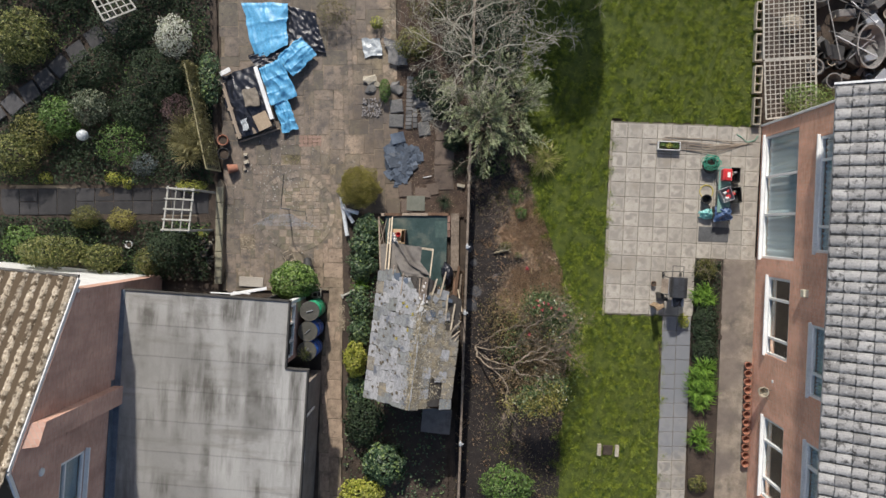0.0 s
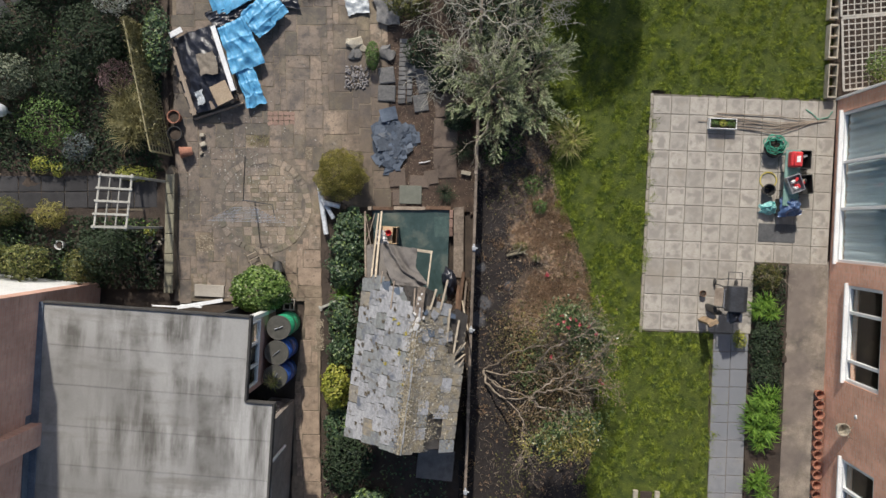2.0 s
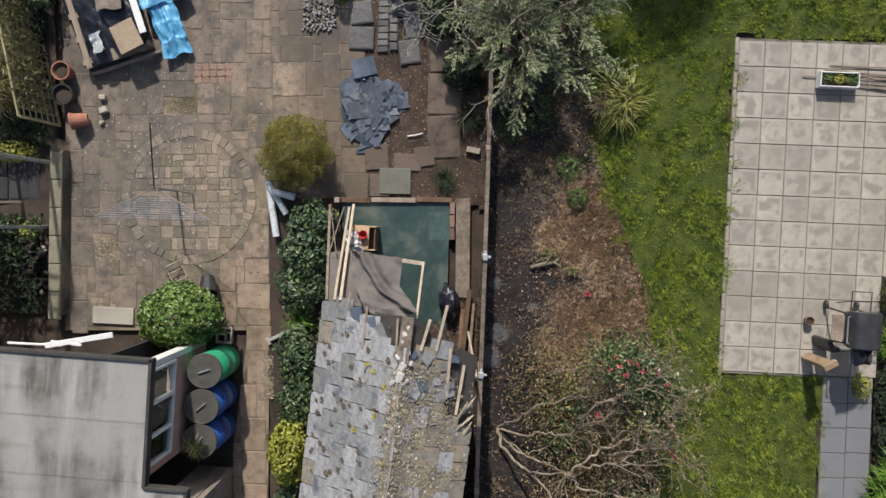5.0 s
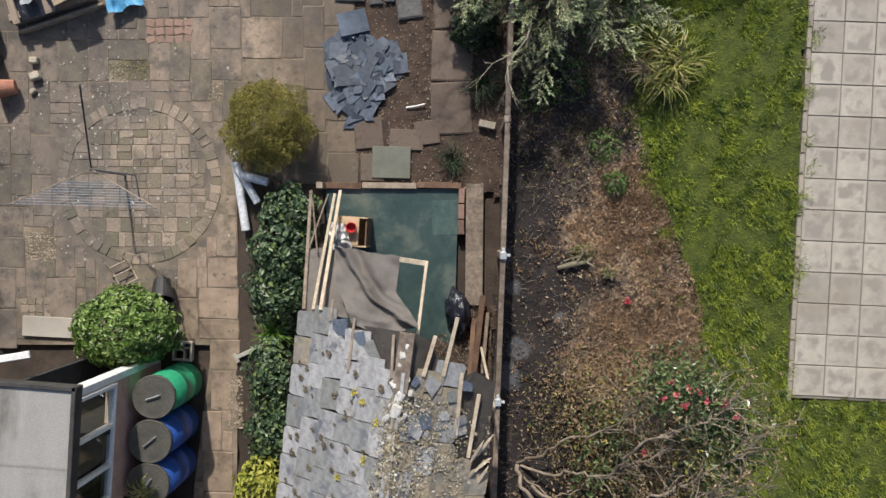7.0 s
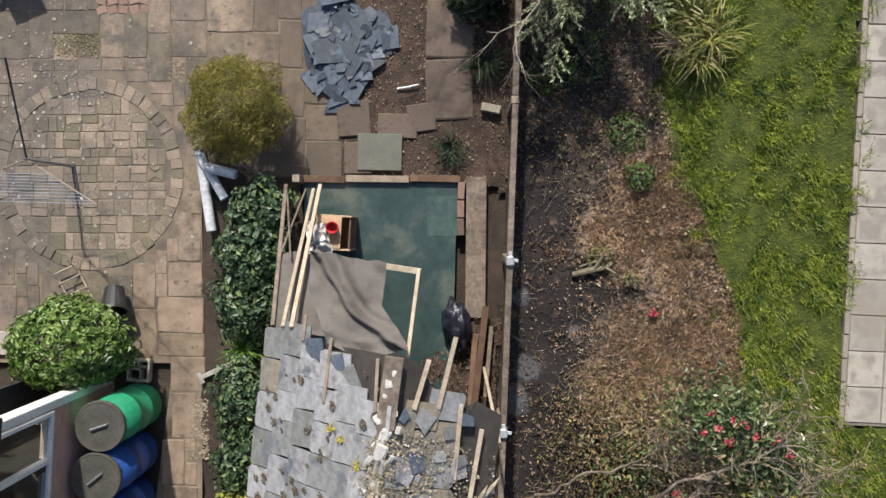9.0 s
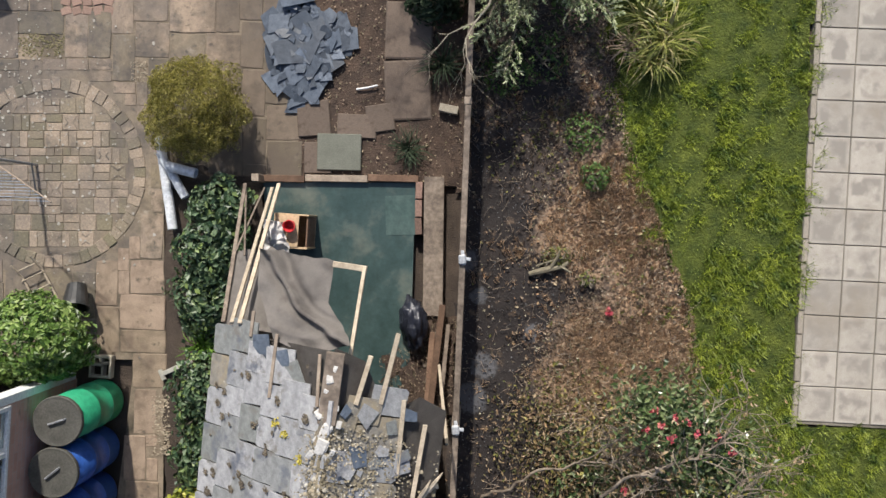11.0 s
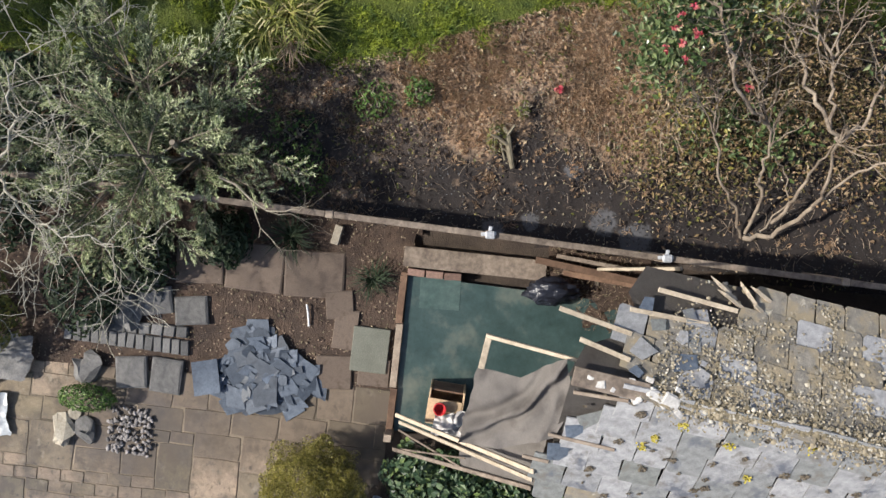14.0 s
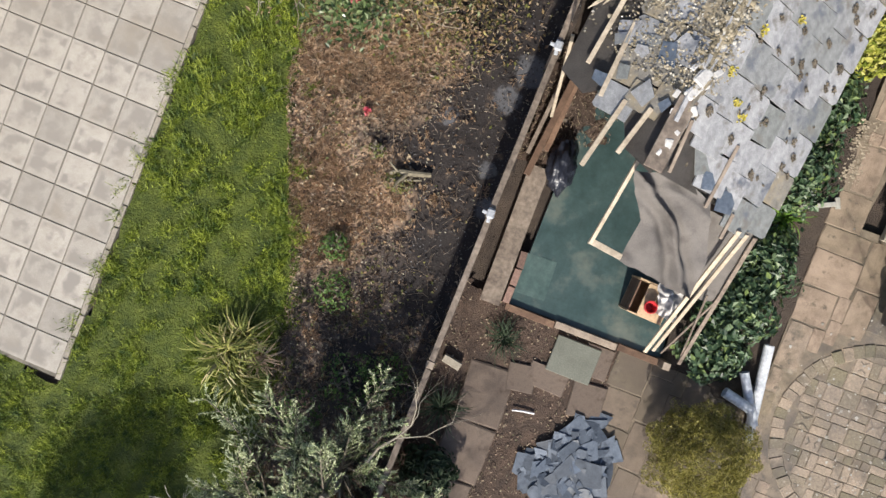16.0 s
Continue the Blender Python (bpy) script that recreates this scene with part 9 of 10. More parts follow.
for x in (-0.14, 0.14):
    bm = bmesh.new()
    tube(bm, [(x, -0.45, 0.03), (x, 0.1, 0.08), (x, 0.28, 0.2)], 0.014, 6)
    sub("rail", bm, WOOD_PALE, wr)
for y in (-0.3, -0.12, 0.06, 0.2):
    bm = bmesh.new()
    tube(bm, [(-0.16, y, 0.09), (0.16, y, 0.09)], 0.01, 6)
    sub("rung", bm, WOOD_PALE, wr)
pot("tipped black pot beside the round bush", (-4.12, -0.28, 0.15), 0.17, 0.32, PLASTIC_BLACK, tip=(60, 20, 0), soil=False)
bm = bmesh.new()
box(bm, (-5.9, -0.98, 0.03), (0.75, 0.3, 0.05), -3, bevel=0.006)
solo("loose_slab", bm, SLAB_PALE, "pale loose slab at the garage front", "slab")
bm = bmesh.new()
beam(bm, (-3.08, -1.43, 0.03), (-2.66, -1.24, 0.12), 0.06, 0.05, bevel=0.006)
beam(bm, (-3.1, -1.37, 0.05), (-3.04, -1.5, 0.05), 0.05, 0.04, bevel=0.006)
solo("wooden_stake", bm, TRELLIS, "pale green-tipped wooden stake lying over the edge", "stake")

# things inside the open shed
cab = thing("drawer_unit", "small pine drawer unit standing in the open shed", "cabinet", (-1.27, 0.42, 0.05), 86)
bm = bmesh.new()
for p, s in (((-0.2, 0, 0.25), (0.02, 0.42, 0.5)), ((0.2, 0, 0.25), (0.02, 0.42, 0.5)), ((0, 0.2, 0.25), (0.38, 0.02, 0.5)), ((0, 0, 0.02), (0.38, 0.4, 0.02)), ((0.0, 0.05, 0.5), (0.38, 0.29, 0.02))):
    box(bm, p, s, bevel=0.003)
sub("carcass", bm, PINE, cab)
for k in range(3):
    bm = bmesh.new()
    box(bm, (0.0, -0.19, 0.1 + 0.15 * k), (0.37, 0.02, 0.135), bevel=0.004)
    sub("drawer_front", bm, WOOD_BROWN, cab)
pot("red plastic bucket on the drawer unit", (-1.26, 0.5, 0.56), 0.075, 0.13, RED, tip=(10, 0, 0), soil=False, name="red_bucket")
solo("plastic_bag", cloth([(-1.56, 0.56, 0.58), (-1.3, 0.52, 0.6), (-1.26, 0.16, 0.6), (-1.58, 0.14, 0.56)], 20, 61, 0.12, 6, 0.1), surface("white_film", (0.36, 0.34, 0.33), (0.62, 0.6, 0.58), fine=12, coarse=9, rough=0.3, bump=0.5), "crumpled clear plastic bag on the drawer unit", "plastic bag", smooth=True)
bm = bmesh.new()
bmesh.ops.create_icosphere(bm, subdivisions=4, radius=1)
for v in bm.verts:
    q = v.co.copy()
    w = 1 + 0.3 * noise.noise(q * 2.2) + 0.2 * (0.6 - abs(noise.noise(q * 4.5 + Vector((3, 1, 0))) * 2)) + 0.08 * noise.noise(q * 11)
    w *= 1 - 0.25 * max(0.0, -q.y)
    taper = 0.92 + 0.14 * q.y
    v.co = Vector((q.x * 0.165 * w * taper, q.y * 0.36 * w, max(-0.16, q.z * 0.19 * w * taper + 0.04 * q.y)))
solo("bin_bag", bm, POLY_BLACK, "full black plastic bin bag on the shed floor", "bin bag", at=(0.2, -0.8, 0.2), turn=6, smooth=True)
sheet("rubble_soil", [(0.3, -0.6), (0.74, -0.7), (0.62, -2.2), (-0.3, -2.2), (-0.25, -1.2), (0.08, -1.0)], 0.05, 0.07, RED_EARTH, "brown soil and crumbled debris inside the shed wall", "soil", amp=0.06, scale=4)
scatter("shed_debris", "dry brown debris on the soil inside the shed", "debris", [(0.3, -0.6), (0.74, -0.7), (0.62, -2.2), (-0.3, -2.2), (-0.25, -1.2), (0.08, -1.0)], 1500, 0.045, L_LITTER, 95, z=0.07, lift=0.06, aspect=0.2, spread=0.5)
for a, b, w, m in (((0.42, -0.85, 0.14), (0.34, -1.9, 0.2), 0.07, WOOD_BROWN), ((0.62, -0.75, 0.15), (0.54, -1.6, 0.3), 0.05, WOOD_RAIL), ((0.52, -1.2, 0.5), (0.66, -1.75, 1.9), 0.035, WOOD_PALE)):
    plank("loose_board", "broken brown board among the shed rubble", a, b, w, 0.03, m, group="shed rubble")
for k in range(14):
    r4 = random.Random(70 + k)
    bm = bmesh.new()
    s = r4.uniform(0.035, 0.08)
    box(bm, (0, 0, s / 2), (s * 1.5, s, s * 0.8), 0, bevel=s * 0.12)
    solo("brick_rubble", bm, r4.choice((BRICK_R, WOOD_RAIL, RED_EARTH)), "broken brick lump beside the shed", "rubble", "shed rubble", at=(r4.uniform(0.3, 0.68), r4.uniform(-1.7, -0.6), 0.0), turn=r4.uniform(0, 180))

# border: log, brick, fallen bloom
bm = bmesh.new()
tube(bm, [(1.63, -0.12, 0.05), (1.85, -0.06, 0.06), (2.05, -0.02, 0.06), (2.12, 0.03, 0.07)], [0.03, 0.042, 0.034, 0.018], 8)
tube(bm, [(1.72, -0.02, 0.04), (1.92, 0.05, 0.07), (2.1, 0.08, 0.06)], [0.014, 0.018, 0.01], 6)
tube(bm, [(1.9, -0.04, 0.08), (1.98, 0.1, 0.14), (2.0, 0.18, 0.18)], [0.025, 0.02, 0.012], 6)
tube(bm, [(2.02, -0.02, 0.08), (2.15, -0.1, 0.14)], [0.02, 0.012], 6)
solo("cut_log", bm, surface("pale_cut_wood", (0.15, 0.13, 0.09), (0.25, 0.22, 0.155), fine=30, coarse=6, bump=0.5), "pale cut branch lying on the border soil", "log")
bush("low_weed", "pale green weeds grown round the cut branch", (1.98, 0.1), 0.2, 0.13, 0.12, L_OLIVE, 150, 0.045, category="weeds", group="weeds in the border", gap=0.3)
bush("low_weed", "pale green weeds grown round the cut branch", (2.36, -0.18), 0.12, 0.1, 0.1, L_YELLOWGREEN, 70, 0.045, category="weeds", group="weeds in the border", gap=0.3)
bm = bmesh.new()
box(bm, (0.62, 1.95, 0.05), (0.24, 0.1, 0.1), -12, bevel=0.008)
solo("loose_brick", bm, STONE, "pale brick lying beside the fence", "brick")
SEED[0] += 1
_rng = np.random.default_rng(SEED[0])
_v, _f = leaves(_rng, [(2.62 + _rng.normal(0, 0.02), -0.59 + _rng.normal(0, 0.02), 0.06 + 0.02 * _rng.random()) for _k in range(14)], [(0, 0, 1)] * 14, 0.06, 0.8)
tagged(new("fallen_bloom", raw_mesh("fallen_bloom", _v, _f, L_PETAL)), "fallen red camellia bloom on the soil", "flower")

# patio things
wb = thing("window_box", "white and blue planter box with small plants", "planter", (6.9, 3.1, 0), -3)
bm = bmesh.new()
for p, s in (((-0.32, 0, 0.1), (0.02, 0.24, 0.2)), ((0.32, 0, 0.1), (0.02, 0.24, 0.2)), ((0, 0.12, 0.1), (0.66, 0.02, 0.2)), ((0, -0.12, 0.1), (0.66, 0.02, 0.2)), ((0, 0, 0.02), (0.62, 0.22, 0.02))):
    box(bm, p, s, bevel=0.003)
sub("box", bm, WHITE, wb)
bm = bmesh.new()
box(bm, (0, 0, 0.1), (0.62, 0.22, 0.08))
sub("soil", bm, EARTH, wb)
for k, (x, m) in enumerate(((-0.2, L_GREEN), (0.0, L_LIME), (0.2, L_GREEN))):
    SEED[0] += 1
    v, f = bush_crown(np.random.default_rng(SEED[0]), 0.11, 0.09, 0.12, 90, 0.05)
    ob = sub("plant", raw_mesh("plant", v, f, m), None, wb)
    ob.location = (x, 0, 0.13)
for k in range(7):
    r5 = random.Random(40 + k)
    bm = bmesh.new()
    y = 3.28 - 0.06 * k
    tube(bm, [(7.2 + r5.uniform(-0.9, 0.2), y + 0.1, 0.02 + 0.004 * k), (8.3, y - 0.05 + r5.uniform(-0.08, 0.08), 0.04), (9.3 + r5.uniform(-0.2, 0.2), y - 0.15 + 0.07 * k, 0.03)], 0.011, 5)
    solo("bamboo_cane", bm, WOOD_GREY, "long brown cane lying on the patio", "cane", "canes on the patio")
bm = bmesh.new()
pts = []
for k in range(150):
    a = k * 0.3
    r6 = 0.2 + 0.07 * math.sin(k * 0.47) + 0.03 * math.sin(k * 1.3)
    pts.append((8.12 + math.cos(a) * r6, 2.58 + math.sin(a) * r6 * 0.85, 0.22 + 0.0009 * k + 0.02 * math.sin(k * 0.7)))
tube(bm, pts, 0.012, 5)
solo("garden_hose", bm, HOSE, "coiled green garden hose on a dark tub", "hose", smooth=True)
pot("dark plastic tub under the coiled hose", (8.12, 2.5, 0), 0.25, 0.22, PLASTIC_BLACK, soil=True, name="plastic_tub")
tb = thing("garden_bench", "narrow teal-painted bench covered with clutter", "bench", (8.45, 1.75, 0), -3)
bm = bmesh.new()
box(bm, (0, 0, 0.44), (0.36, 1.35, 0.035), bevel=0.006)
sub("seat", bm, TEAL, tb)
for x in (-0.14, 0.14):
    for y in (-0.58, 0.58):
        bm = bmesh.new()
        box(bm, (x, y, 0.21), (0.05, 0.05, 0.42), bevel=0.004)
        sub("leg", bm, TEAL, tb)
rb = thing("red_box", "red plastic carry box with white label", "box", (8.47, 2.18, 0.46), -3)
bm = bmesh.new()
box(bm, (0, 0, 0.12), (0.27, 0.36, 0.24), bevel=0.03)
sub("body", bm, RED, rb)
bm = bmesh.new()
box(bm, (0.03, 0.0, 0.243), (0.09, 0.15, 0.006))
sub("label", bm, WHITE, rb)
bm = bmesh.new()
tube(bm, [(-0.08, -0.12, 0.24), (-0.08, -0.1, 0.28), (-0.08, 0.1, 0.28), (-0.08, 0.12, 0.24)], 0.012, 6)
sub("handle", bm, RED, rb)


def crate(label, at, size, material, turn=0.0):
    c = thing("plastic_crate", label, "crate", at, turn, "crates on the patio")
    w, l, h = size
    bm = bmesh.new()
    for p, s in (((-w / 2, 0, h / 2), (0.02, l, h)), ((w / 2, 0, h / 2), (0.02, l, h)), ((0, l / 2, h / 2), (w - 0.02, 0.02, h)), ((0, -l / 2, h / 2), (w - 0.02, 0.02, h)), ((0, 0, 0.02), (w - 0.02, l - 0.02, 0.02))):
        box(bm, p, s, bevel=0.003)
    sub("crate", bm, material, c)
    r = random.Random(int(at[0] * 100))
    for k in range(5):
        bm = bmesh.new()
        box(bm, (r.uniform(-w / 4, w / 4), r.uniform(-l / 4, l / 4), h * 0.5), (w * 0.3, l * 0.16, h * 0.5), r.uniform(0, 90), r.uniform(-30, 30), 0, bevel=0.01)
        sub("tool", bm, r.choice((STEEL, METAL_BLACK, RED, WOOD_PALE, WHITE)), c)
    return c


crate("open dark crate full of small tools", (8.78, 2.2, 0), (0.34, 0.42, 0.34), PLASTIC_BLACK, -3)
crate("open grey crate of tools on the bench", (8.47, 1.6, 0.46), (0.32, 0.4, 0.18), STEEL, 20)
crate("dark crate of clutter beside the bench", (8.85, 1.6, 0), (0.32, 0.45, 0.3), PLASTIC_BLACK, 4)
pot("black pot with a yellow hoop on the patio", (8.0, 1.48, 0), 0.15, 0.26, PLASTIC_BLACK, soil=False)
bm = bmesh.new()
tube(bm, [(8.06 + 0.2 * math.cos(a * 0.4), 1.72 + 0.2 * math.sin(a * 0.4), 0.02) for a in range(17)], 0.012, 5)
solo("yellow_hoop", bm, surface("yellow_plastic", (0.5, 0.4, 0.05), (0.65, 0.55, 0.1), fine=20, coarse=4, rough=0.4), "yellow plastic hoop lying on the patio", "hoop")
solo("teal_bag", cloth([(7.8, 1.15, 0.1), (8.2, 1.2, 0.14), (8.22, 0.92, 0.1), (7.8, 0.9, 0.06)], 16, 71, 0.12, 7, 0.14), surface("teal_film", (0.06, 0.33, 0.32), (0.35, 0.6, 0.58), fine=6, coarse=9, rough=0.3), "crumpled teal and white plastic bag on the patio", "plastic bag", smooth=True)
solo("blue_bag", cloth([(8.22, 1.3, 0.3), (8.68, 1.3, 0.36), (8.7, 0.85, 0.3), (8.2, 0.82, 0.26)], 18, 75, 0.14, 6, 0.2), surface("navy_film", (0.03, 0.06, 0.14), (0.1, 0.16, 0.3), fine=8, coarse=7, rough=0.3), "slumped navy-blue plastic sack beside the bench", "sack", smooth=True)
bm = bmesh.new()
box(bm, (8.45, 1.05, 0.14), (0.45, 0.42, 0.28), -3, bevel=0.02)
solo("storage_tub", bm, PLASTIC_BLACK, "dark plastic storage tub under the sack", "tub")
# Flat dark rectangle added over two slabs of the patio.
dm = thing("dark_rectangle", "flat dark grey rectangle lying on the patio", "mat", (8.28, 0.42, 0.0), -3)
bm = bmesh.new()
box(bm, (0, 0, 0.012), (0.9, 0.45, 0.012), bevel=0.003)
sub("mat", bm, surface("dark_grey_flat", (0.07, 0.072, 0.075), (0.11, 0.112, 0.115), fine=30, coarse=3), dm)
bm = bmesh.new()
tube(bm, [(8.95, 3.45, 0.02), (9.1, 3.35, 0.02), (9.25, 3.2, 0.03), (9.5, 3.25, 0.02), (9.6, 3.4, 0.02)], 0.01, 5)
solo("green_cable", bm, HOSE, "thin green hose trailing to the house wall", "hose")


WOOD_TAN = surface("tan_wood", (0.2, 0.135, 0.08), (0.34, 0.25, 0.16), fine=24, coarse=4, stretch=(1, 4, 1))


def build_bbq():
    b = thing("barbecue", "black wheeled barbecue with closed hood on the patio", "barbecue", (7.0, -1.12, 0), -3)
    bm = bmesh.new()
    prof = [(-0.24, 0.8), (-0.24, 0.92), (-0.19, 1.03), (-0.08, 1.08), (0.1, 1.08), (0.2, 1.03), (0.24, 0.92), (0.24, 0.8)]
    ends = []
    for y in (-0.3, 0.3):
        ends.append([bm.verts.new((x, y, z)) for x, z in prof])
    for k in range(len(prof) - 1):
        bm.faces.new((ends[0][k], ends[0][k + 1], ends[1][k + 1], ends[1][k]))
    bm.faces.new(ends[0])
    bm.faces.new(ends[1][::-1])
    bmesh.ops.recalc_face_normals(bm, faces=bm.faces)
    bmesh.ops.bevel(bm, geom=[e for e in bm.edges], offset=0.012, segments=2, affect="EDGES")
    hood = sub("hood", bm, METAL_BLACK, b)
    bm = bmesh.new()
    tube(bm, [(-0.27, -0.22, 0.95), (-0.31, -0.22, 0.96), (-0.31, 0.22, 0.96), (-0.27, 0.22, 0.95)], 0.012, 7)
    sub("handle", bm, STEEL, hood)
    bm = bmesh.new()
    box(bm, (0, 0, 0.7), (0.44, 0.56, 0.2), bevel=0.03)
    sub("fire_box", bm, METAL_BLACK, b)
    for x, y in ((-0.2, -0.25), (0.2, -0.25), (-0.2, 0.25), (0.2, 0.25)):
        bm = bmesh.new()
        tube(bm, [(x * 1.2, y * 1.15, 0), (x, y, 0.65)], 0.015, 7)
        sub("leg", bm, METAL_BLACK, b)
    for s in (-1, 1):
        bm = bmesh.new()
        lathe(bm, [(0, -0.02), (0.07, -0.02), (0.08, 0), (0.07, 0.02), (0, 0.02)], 16, m=Matrix.Translation((0.26 * s, 0.33, 0.08)) @ Matrix.Rotation(math.pi / 2, 4, "Y"))
        sub("wheel", bm, PLASTIC_BLACK, b)
    bm = bmesh.new()
    tube(bm, [(-0.16, 0.3, 0.72), (-0.16, 0.62, 0.74), (0.16, 0.62, 0.74), (0.16, 0.3, 0.72)], 0.012, 7)
    tube(bm, [(-0.4, 0.42, 0.7), (-0.16, 0.46, 0.73), (0.16, 0.46, 0.73)], 0.01, 6)
    sub("push_bar", bm, METAL_BLACK, b)
    bm = bmesh.new()
    box(bm, (-0.38, 0.02, 0.78), (0.2, 0.42, 0.02), bevel=0.004)
    sub("side_shelf", bm, WOOD_GREY, b)
    bm = bmesh.new()
    box(bm, (0.02, -0.45, 0.78), (0.36, 0.24, 0.02), bevel=0.004)
    sub("side_shelf", bm, STEEL, b)


build_bbq()
solo("black_bag", cloth([(6.82, -1.42, 0.84), (7.12, -1.42, 0.86), (7.1, -1.68, 0.84), (6.85, -1.7, 0.82)], 12, 81, 0.1, 6, 0.08), POLY_BLACK, "black and white plastic bag on the barbecue shelf", "plastic bag", smooth=True)
bm = bmesh.new()
box(bm, (6.46, -1.7, 0.86), (0.25, 0.12, 0.1), 28, bevel=0.015)
box(bm, (6.46, -1.7, 0.4), (0.18, 0.08, 0.8), 28, bevel=0.01)
solo("wooden_planter", bm, WOOD_TAN, "brown wooden planter on a stand at the patio edge", "planter")
for x, y, w, l, h, z in ((6.6, -1.4, 0.09, 0.16, 0.62, 0), (6.72, -1.5, 0.14, 0.08, 0.55, 0)):
    bm = bmesh.new()
    box(bm, (x, y, h / 2 + z), (w, l, h), 15, bevel=0.02)
    solo("gas_bottle_cover", bm, PLASTIC_BLACK, "dark cover beside the barbecue", "cover")
pot("small dark pot standing on the patio", (6.46, -1.06, 0), 0.08, 0.14, WOOD_BROWN)
orn = thing("lawn_ornament", "dark stone block between two tan bricks on the lawn", "ornament", (5.1, -6.2, 0), -3)
for x, m, s in ((-0.27, STONE, (0.12, 0.36, 0.1)), (0.27, STONE, (0.12, 0.36, 0.1)), (0.0, EARTH, (0.3, 0.3, 0.06))):
    bm = bmesh.new()
    box(bm, (x, 0, s[2] / 2 - 0.01), s, bevel=0.01)
    sub("brick" if x else "block", bm, m, orn)

# house wall things
for k in range(13):
    y = -3.55 - k * 0.25
    pot("terracotta pot in the row along the house wall", (9.3 + 0.028 * (y + 3.6), y, 0), 0.115, 0.2, TERRACOTTA, soil=False, group="row of terracotta pots")
wp = thing("wall_planter", "round terracotta planter hung on the brick wall", "planter", (9.3, -4.1, 1.15))
bm = bmesh.new()
lathe(bm, pot_profile(0.15, 0.2), 16)
sub("pot", bm, STONE, wp)
bm = bmesh.new()
_r = np.random.default_rng(3)
for _k in range(7):
    branching(_r, bm, (0.02, 0, 0.15), (_r.normal(0, 0.5), _r.normal(0, 0.5), 0.8), 0.3, 0.006, 1, 2, 0.3, 0, None, 4)
sub("dead_stems", bm, TWIG, wp)
bm = bmesh.new()
box(bm, (9.5, -1.07, 3.4), (0.14, 0.2, 0.22), -2, bevel=0.02)
solo("wall_box", bm, surface("cream_plastic", (0.6, 0.55, 0.42), (0.7, 0.65, 0.52), fine=20, coarse=4, rough=0.4), "cream plastic alarm box on the brick wall", "alarm box")
bm = bmesh.new()
lathe(bm, [(0, 0.06), (0.05, 0.05), (0.06, 0)], 12, m=pose(9.5, -3.75, 1.55, 0, -90, 0))
solo("wall_vent", bm, WHITE, "small white vent on the brick wall", "vent")

# junk corner behind the house
lattice("garden_trellis", "small white-painted trellis panel in the top bed", [(-10.25, 7.45, 1.0), (-9.3, 7.7, 1.02), (-8.95, 7.2, 1.0), (-9.92, 6.85, 0.98)], 5, 3, 0.035, TRELLIS)
plank("trellis_post", "grey post under the small trellis", (-9.92, 6.9, 0), (-9.92, 6.9, 0.97), 0.05, 0.05, TRELLIS, "post")
plank("trellis_post", "grey post under the small trellis", (-9.3, 7.65, 0), (-9.3, 7.65, 0.99), 0.05, 0.05, TRELLIS, "post")
lattice("lattice_panel", "grey-white square lattice panel over the junk corner", [(9.62, 5.6, 0.35), (10.95, 5.6, 0.75), (10.9, 7.6, 0.75), (9.6, 7.6, 0.35)], 10, 15, 0.023, TRELLIS)
lattice("lattice_panel", "grey-white square lattice panel leaning beside the house", [(9.72, 3.85, 0.3), (11.0, 3.95, 0.7), (10.95, 5.55, 0.75), (9.64, 5.55, 0.35)], 10, 12, 0.023, TRELLIS)
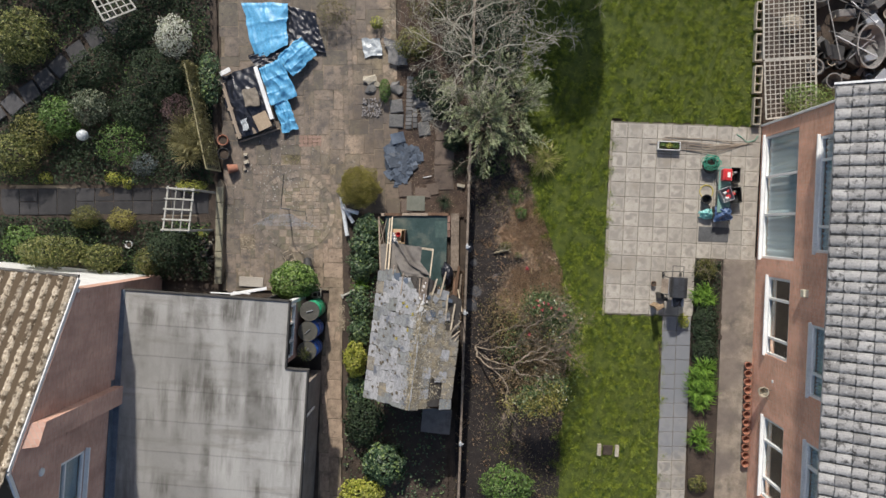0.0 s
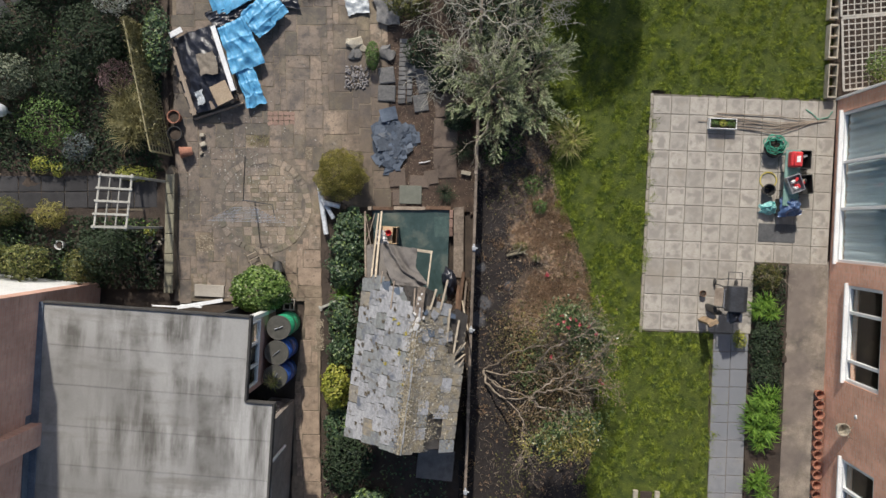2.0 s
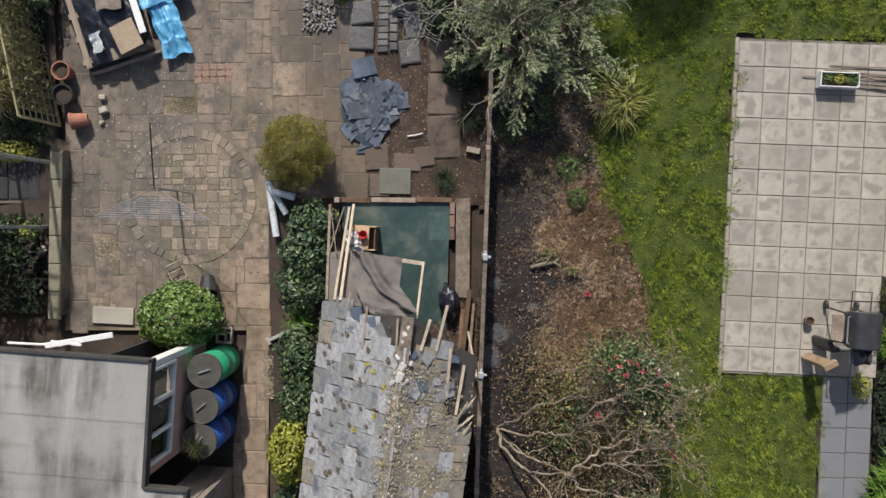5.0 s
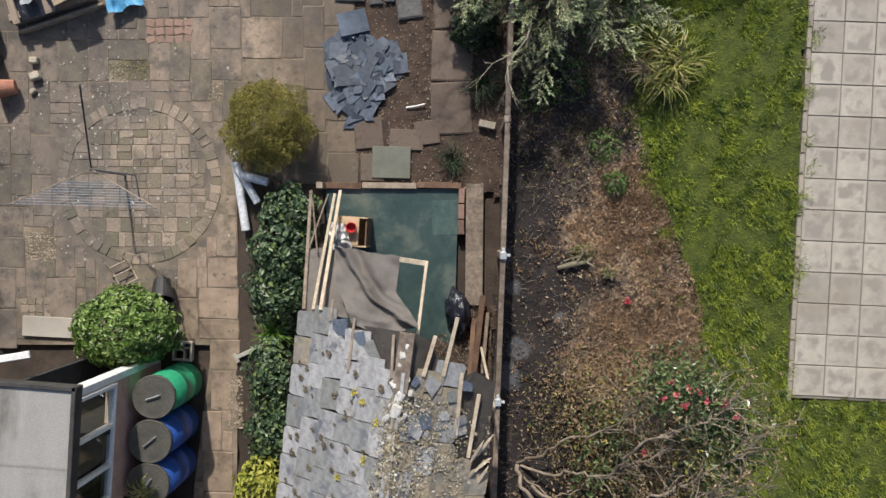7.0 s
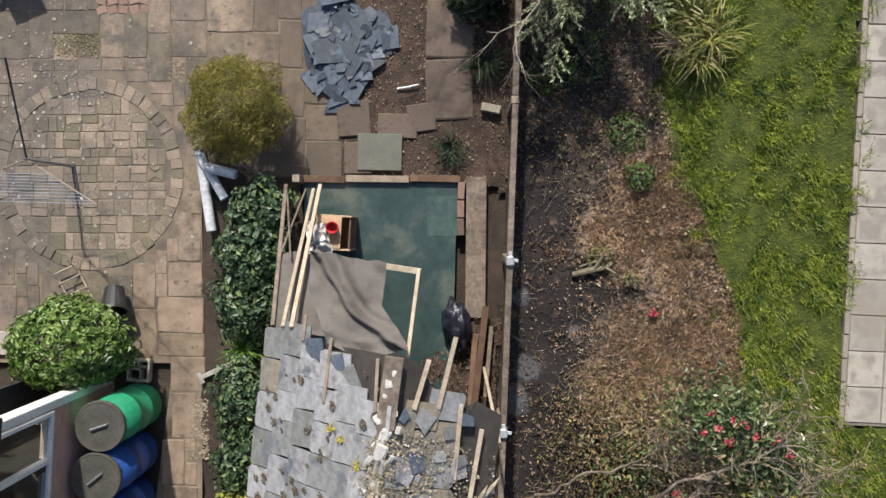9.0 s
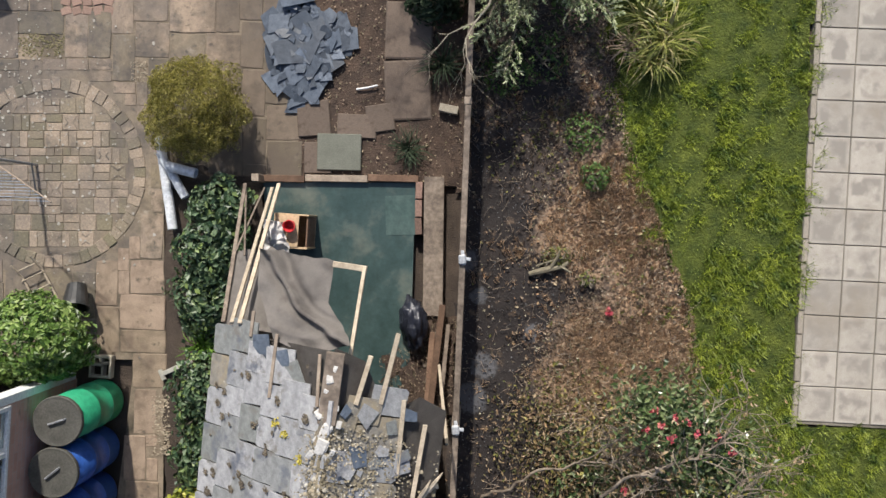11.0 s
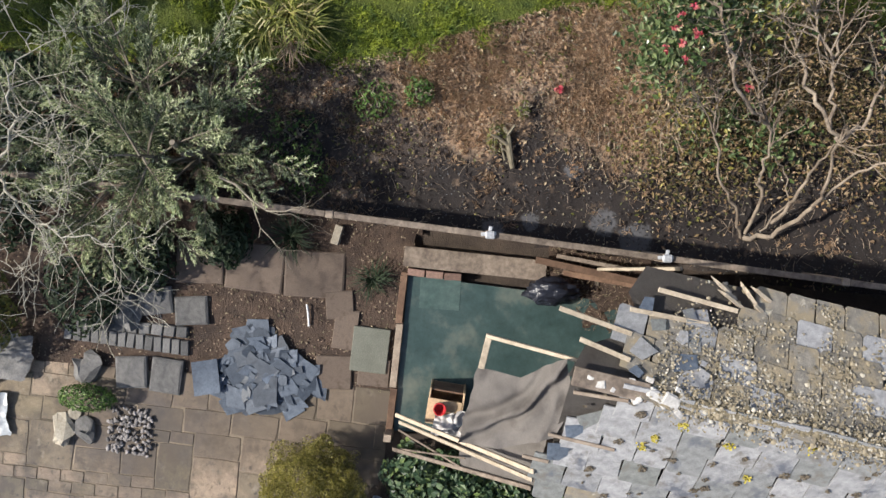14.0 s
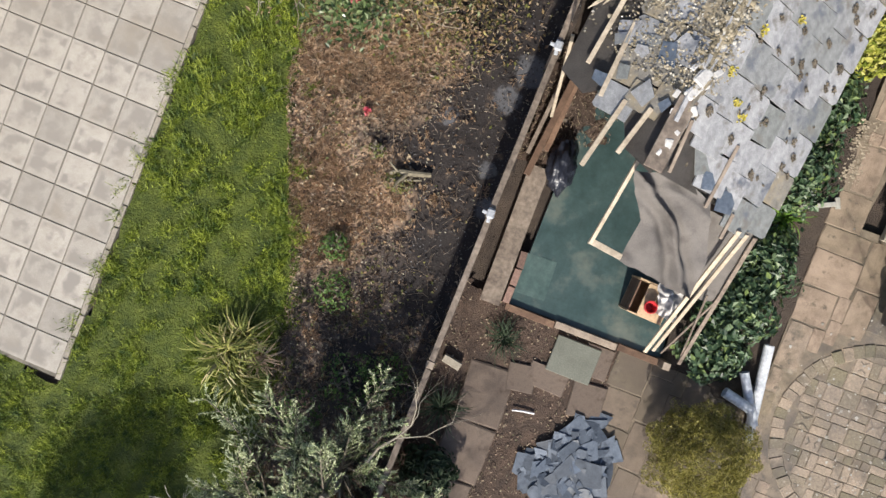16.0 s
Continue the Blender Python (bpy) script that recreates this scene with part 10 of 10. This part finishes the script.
for k in range(4):
    hb = thing("hollow_block", "pale hollow concrete block edging the lawn", "concrete block", (9.5 + 0.02 * k, 4.1 + 0.95 * k, 0), -3, "hollow edging blocks")
    bm = bmesh.new()
    for p, s in (((-0.1, 0, 0.11), (0.03, 0.82, 0.22)), ((0.1, 0, 0.11), (0.03, 0.82, 0.22)), ((0, -0.39, 0.11), (0.17, 0.04, 0.22)), ((0, 0.39, 0.11), (0.17, 0.04, 0.22)), ((0, -0.13, 0.11), (0.17, 0.03, 0.22)), ((0, 0.13, 0.11), (0.17, 0.03, 0.22))):
        box(bm, p, s, bevel=0.004)
    sub("block", bm, STONE, hb)
bush("lime_weeds", "yellow-green weeds growing through the lattice", (10.8, 4.3), 0.75, 0.5, 1.1, L_LAUREL, 2600, 0.05, category="weeds")
bm = bmesh.new()
bmesh.ops.create_uvsphere(bm, u_segments=18, v_segments=10, radius=0.35, matrix=Matrix.Translation((10.5, 6.7, 0.13)) @ Matrix.Diagonal((1, 0.8, 0.7, 1)))
solo("stone_ball", bm, STONE, "pale rounded stone under the lattice", "stone", smooth=True)
r7 = random.Random(77)
for k in range(70):
    x, y = r7.uniform(11.05, 13.6), r7.uniform(4.7, 8.0)
    s = (r7.uniform(0.15, 0.6), r7.uniform(0.1, 0.45), r7.uniform(0.1, 0.5))
    bm = bmesh.new()
    if k % 3:
        box(bm, (0, 0, s[2] / 2), s, 0, r7.uniform(-12, 12), r7.uniform(-12, 12), bevel=0.02)
    else:
        lathe(bm, pot_profile(s[0] * 0.45, s[2]), 14)
    solo("junk_item", bm, r7.choice((STEEL, PLASTIC_BLACK, METAL_BLACK, STONE_GREY, STONE_GREY, PLASTIC_BLACK, STONE)), "discarded garden junk in the corner", "junk", "junk corner", at=(x, y, 0.0), turn=r7.uniform(0, 180))
for k in range(9):
    plank("junk_pole", "rusty pole in the junk corner", (r7.uniform(11.1, 12.5), r7.uniform(5, 8), 0.4), (r7.uniform(11.5, 13), r7.uniform(5, 8), 0.7), 0.03, 0.03, r7.choice((STONE_GREY, METAL_BLACK, STEEL)), "pole", "junk corner")
bm = bmesh.new()
lathe(bm, [(0, 0.0), (0.3, 0.0), (0.36, 0.3), (0.4, 0.62), (0.42, 0.64), (0.38, 0.64), (0.32, 0.3), (0, 0.2)], 24, m=Matrix.Translation((12.6, 5.9, 0)) @ Matrix.Diagonal((1, 1.6, 1, 1)))
solo("stone_sink", bm, STONE_GREY, "grey oval stone sink in the junk corner", "sink")
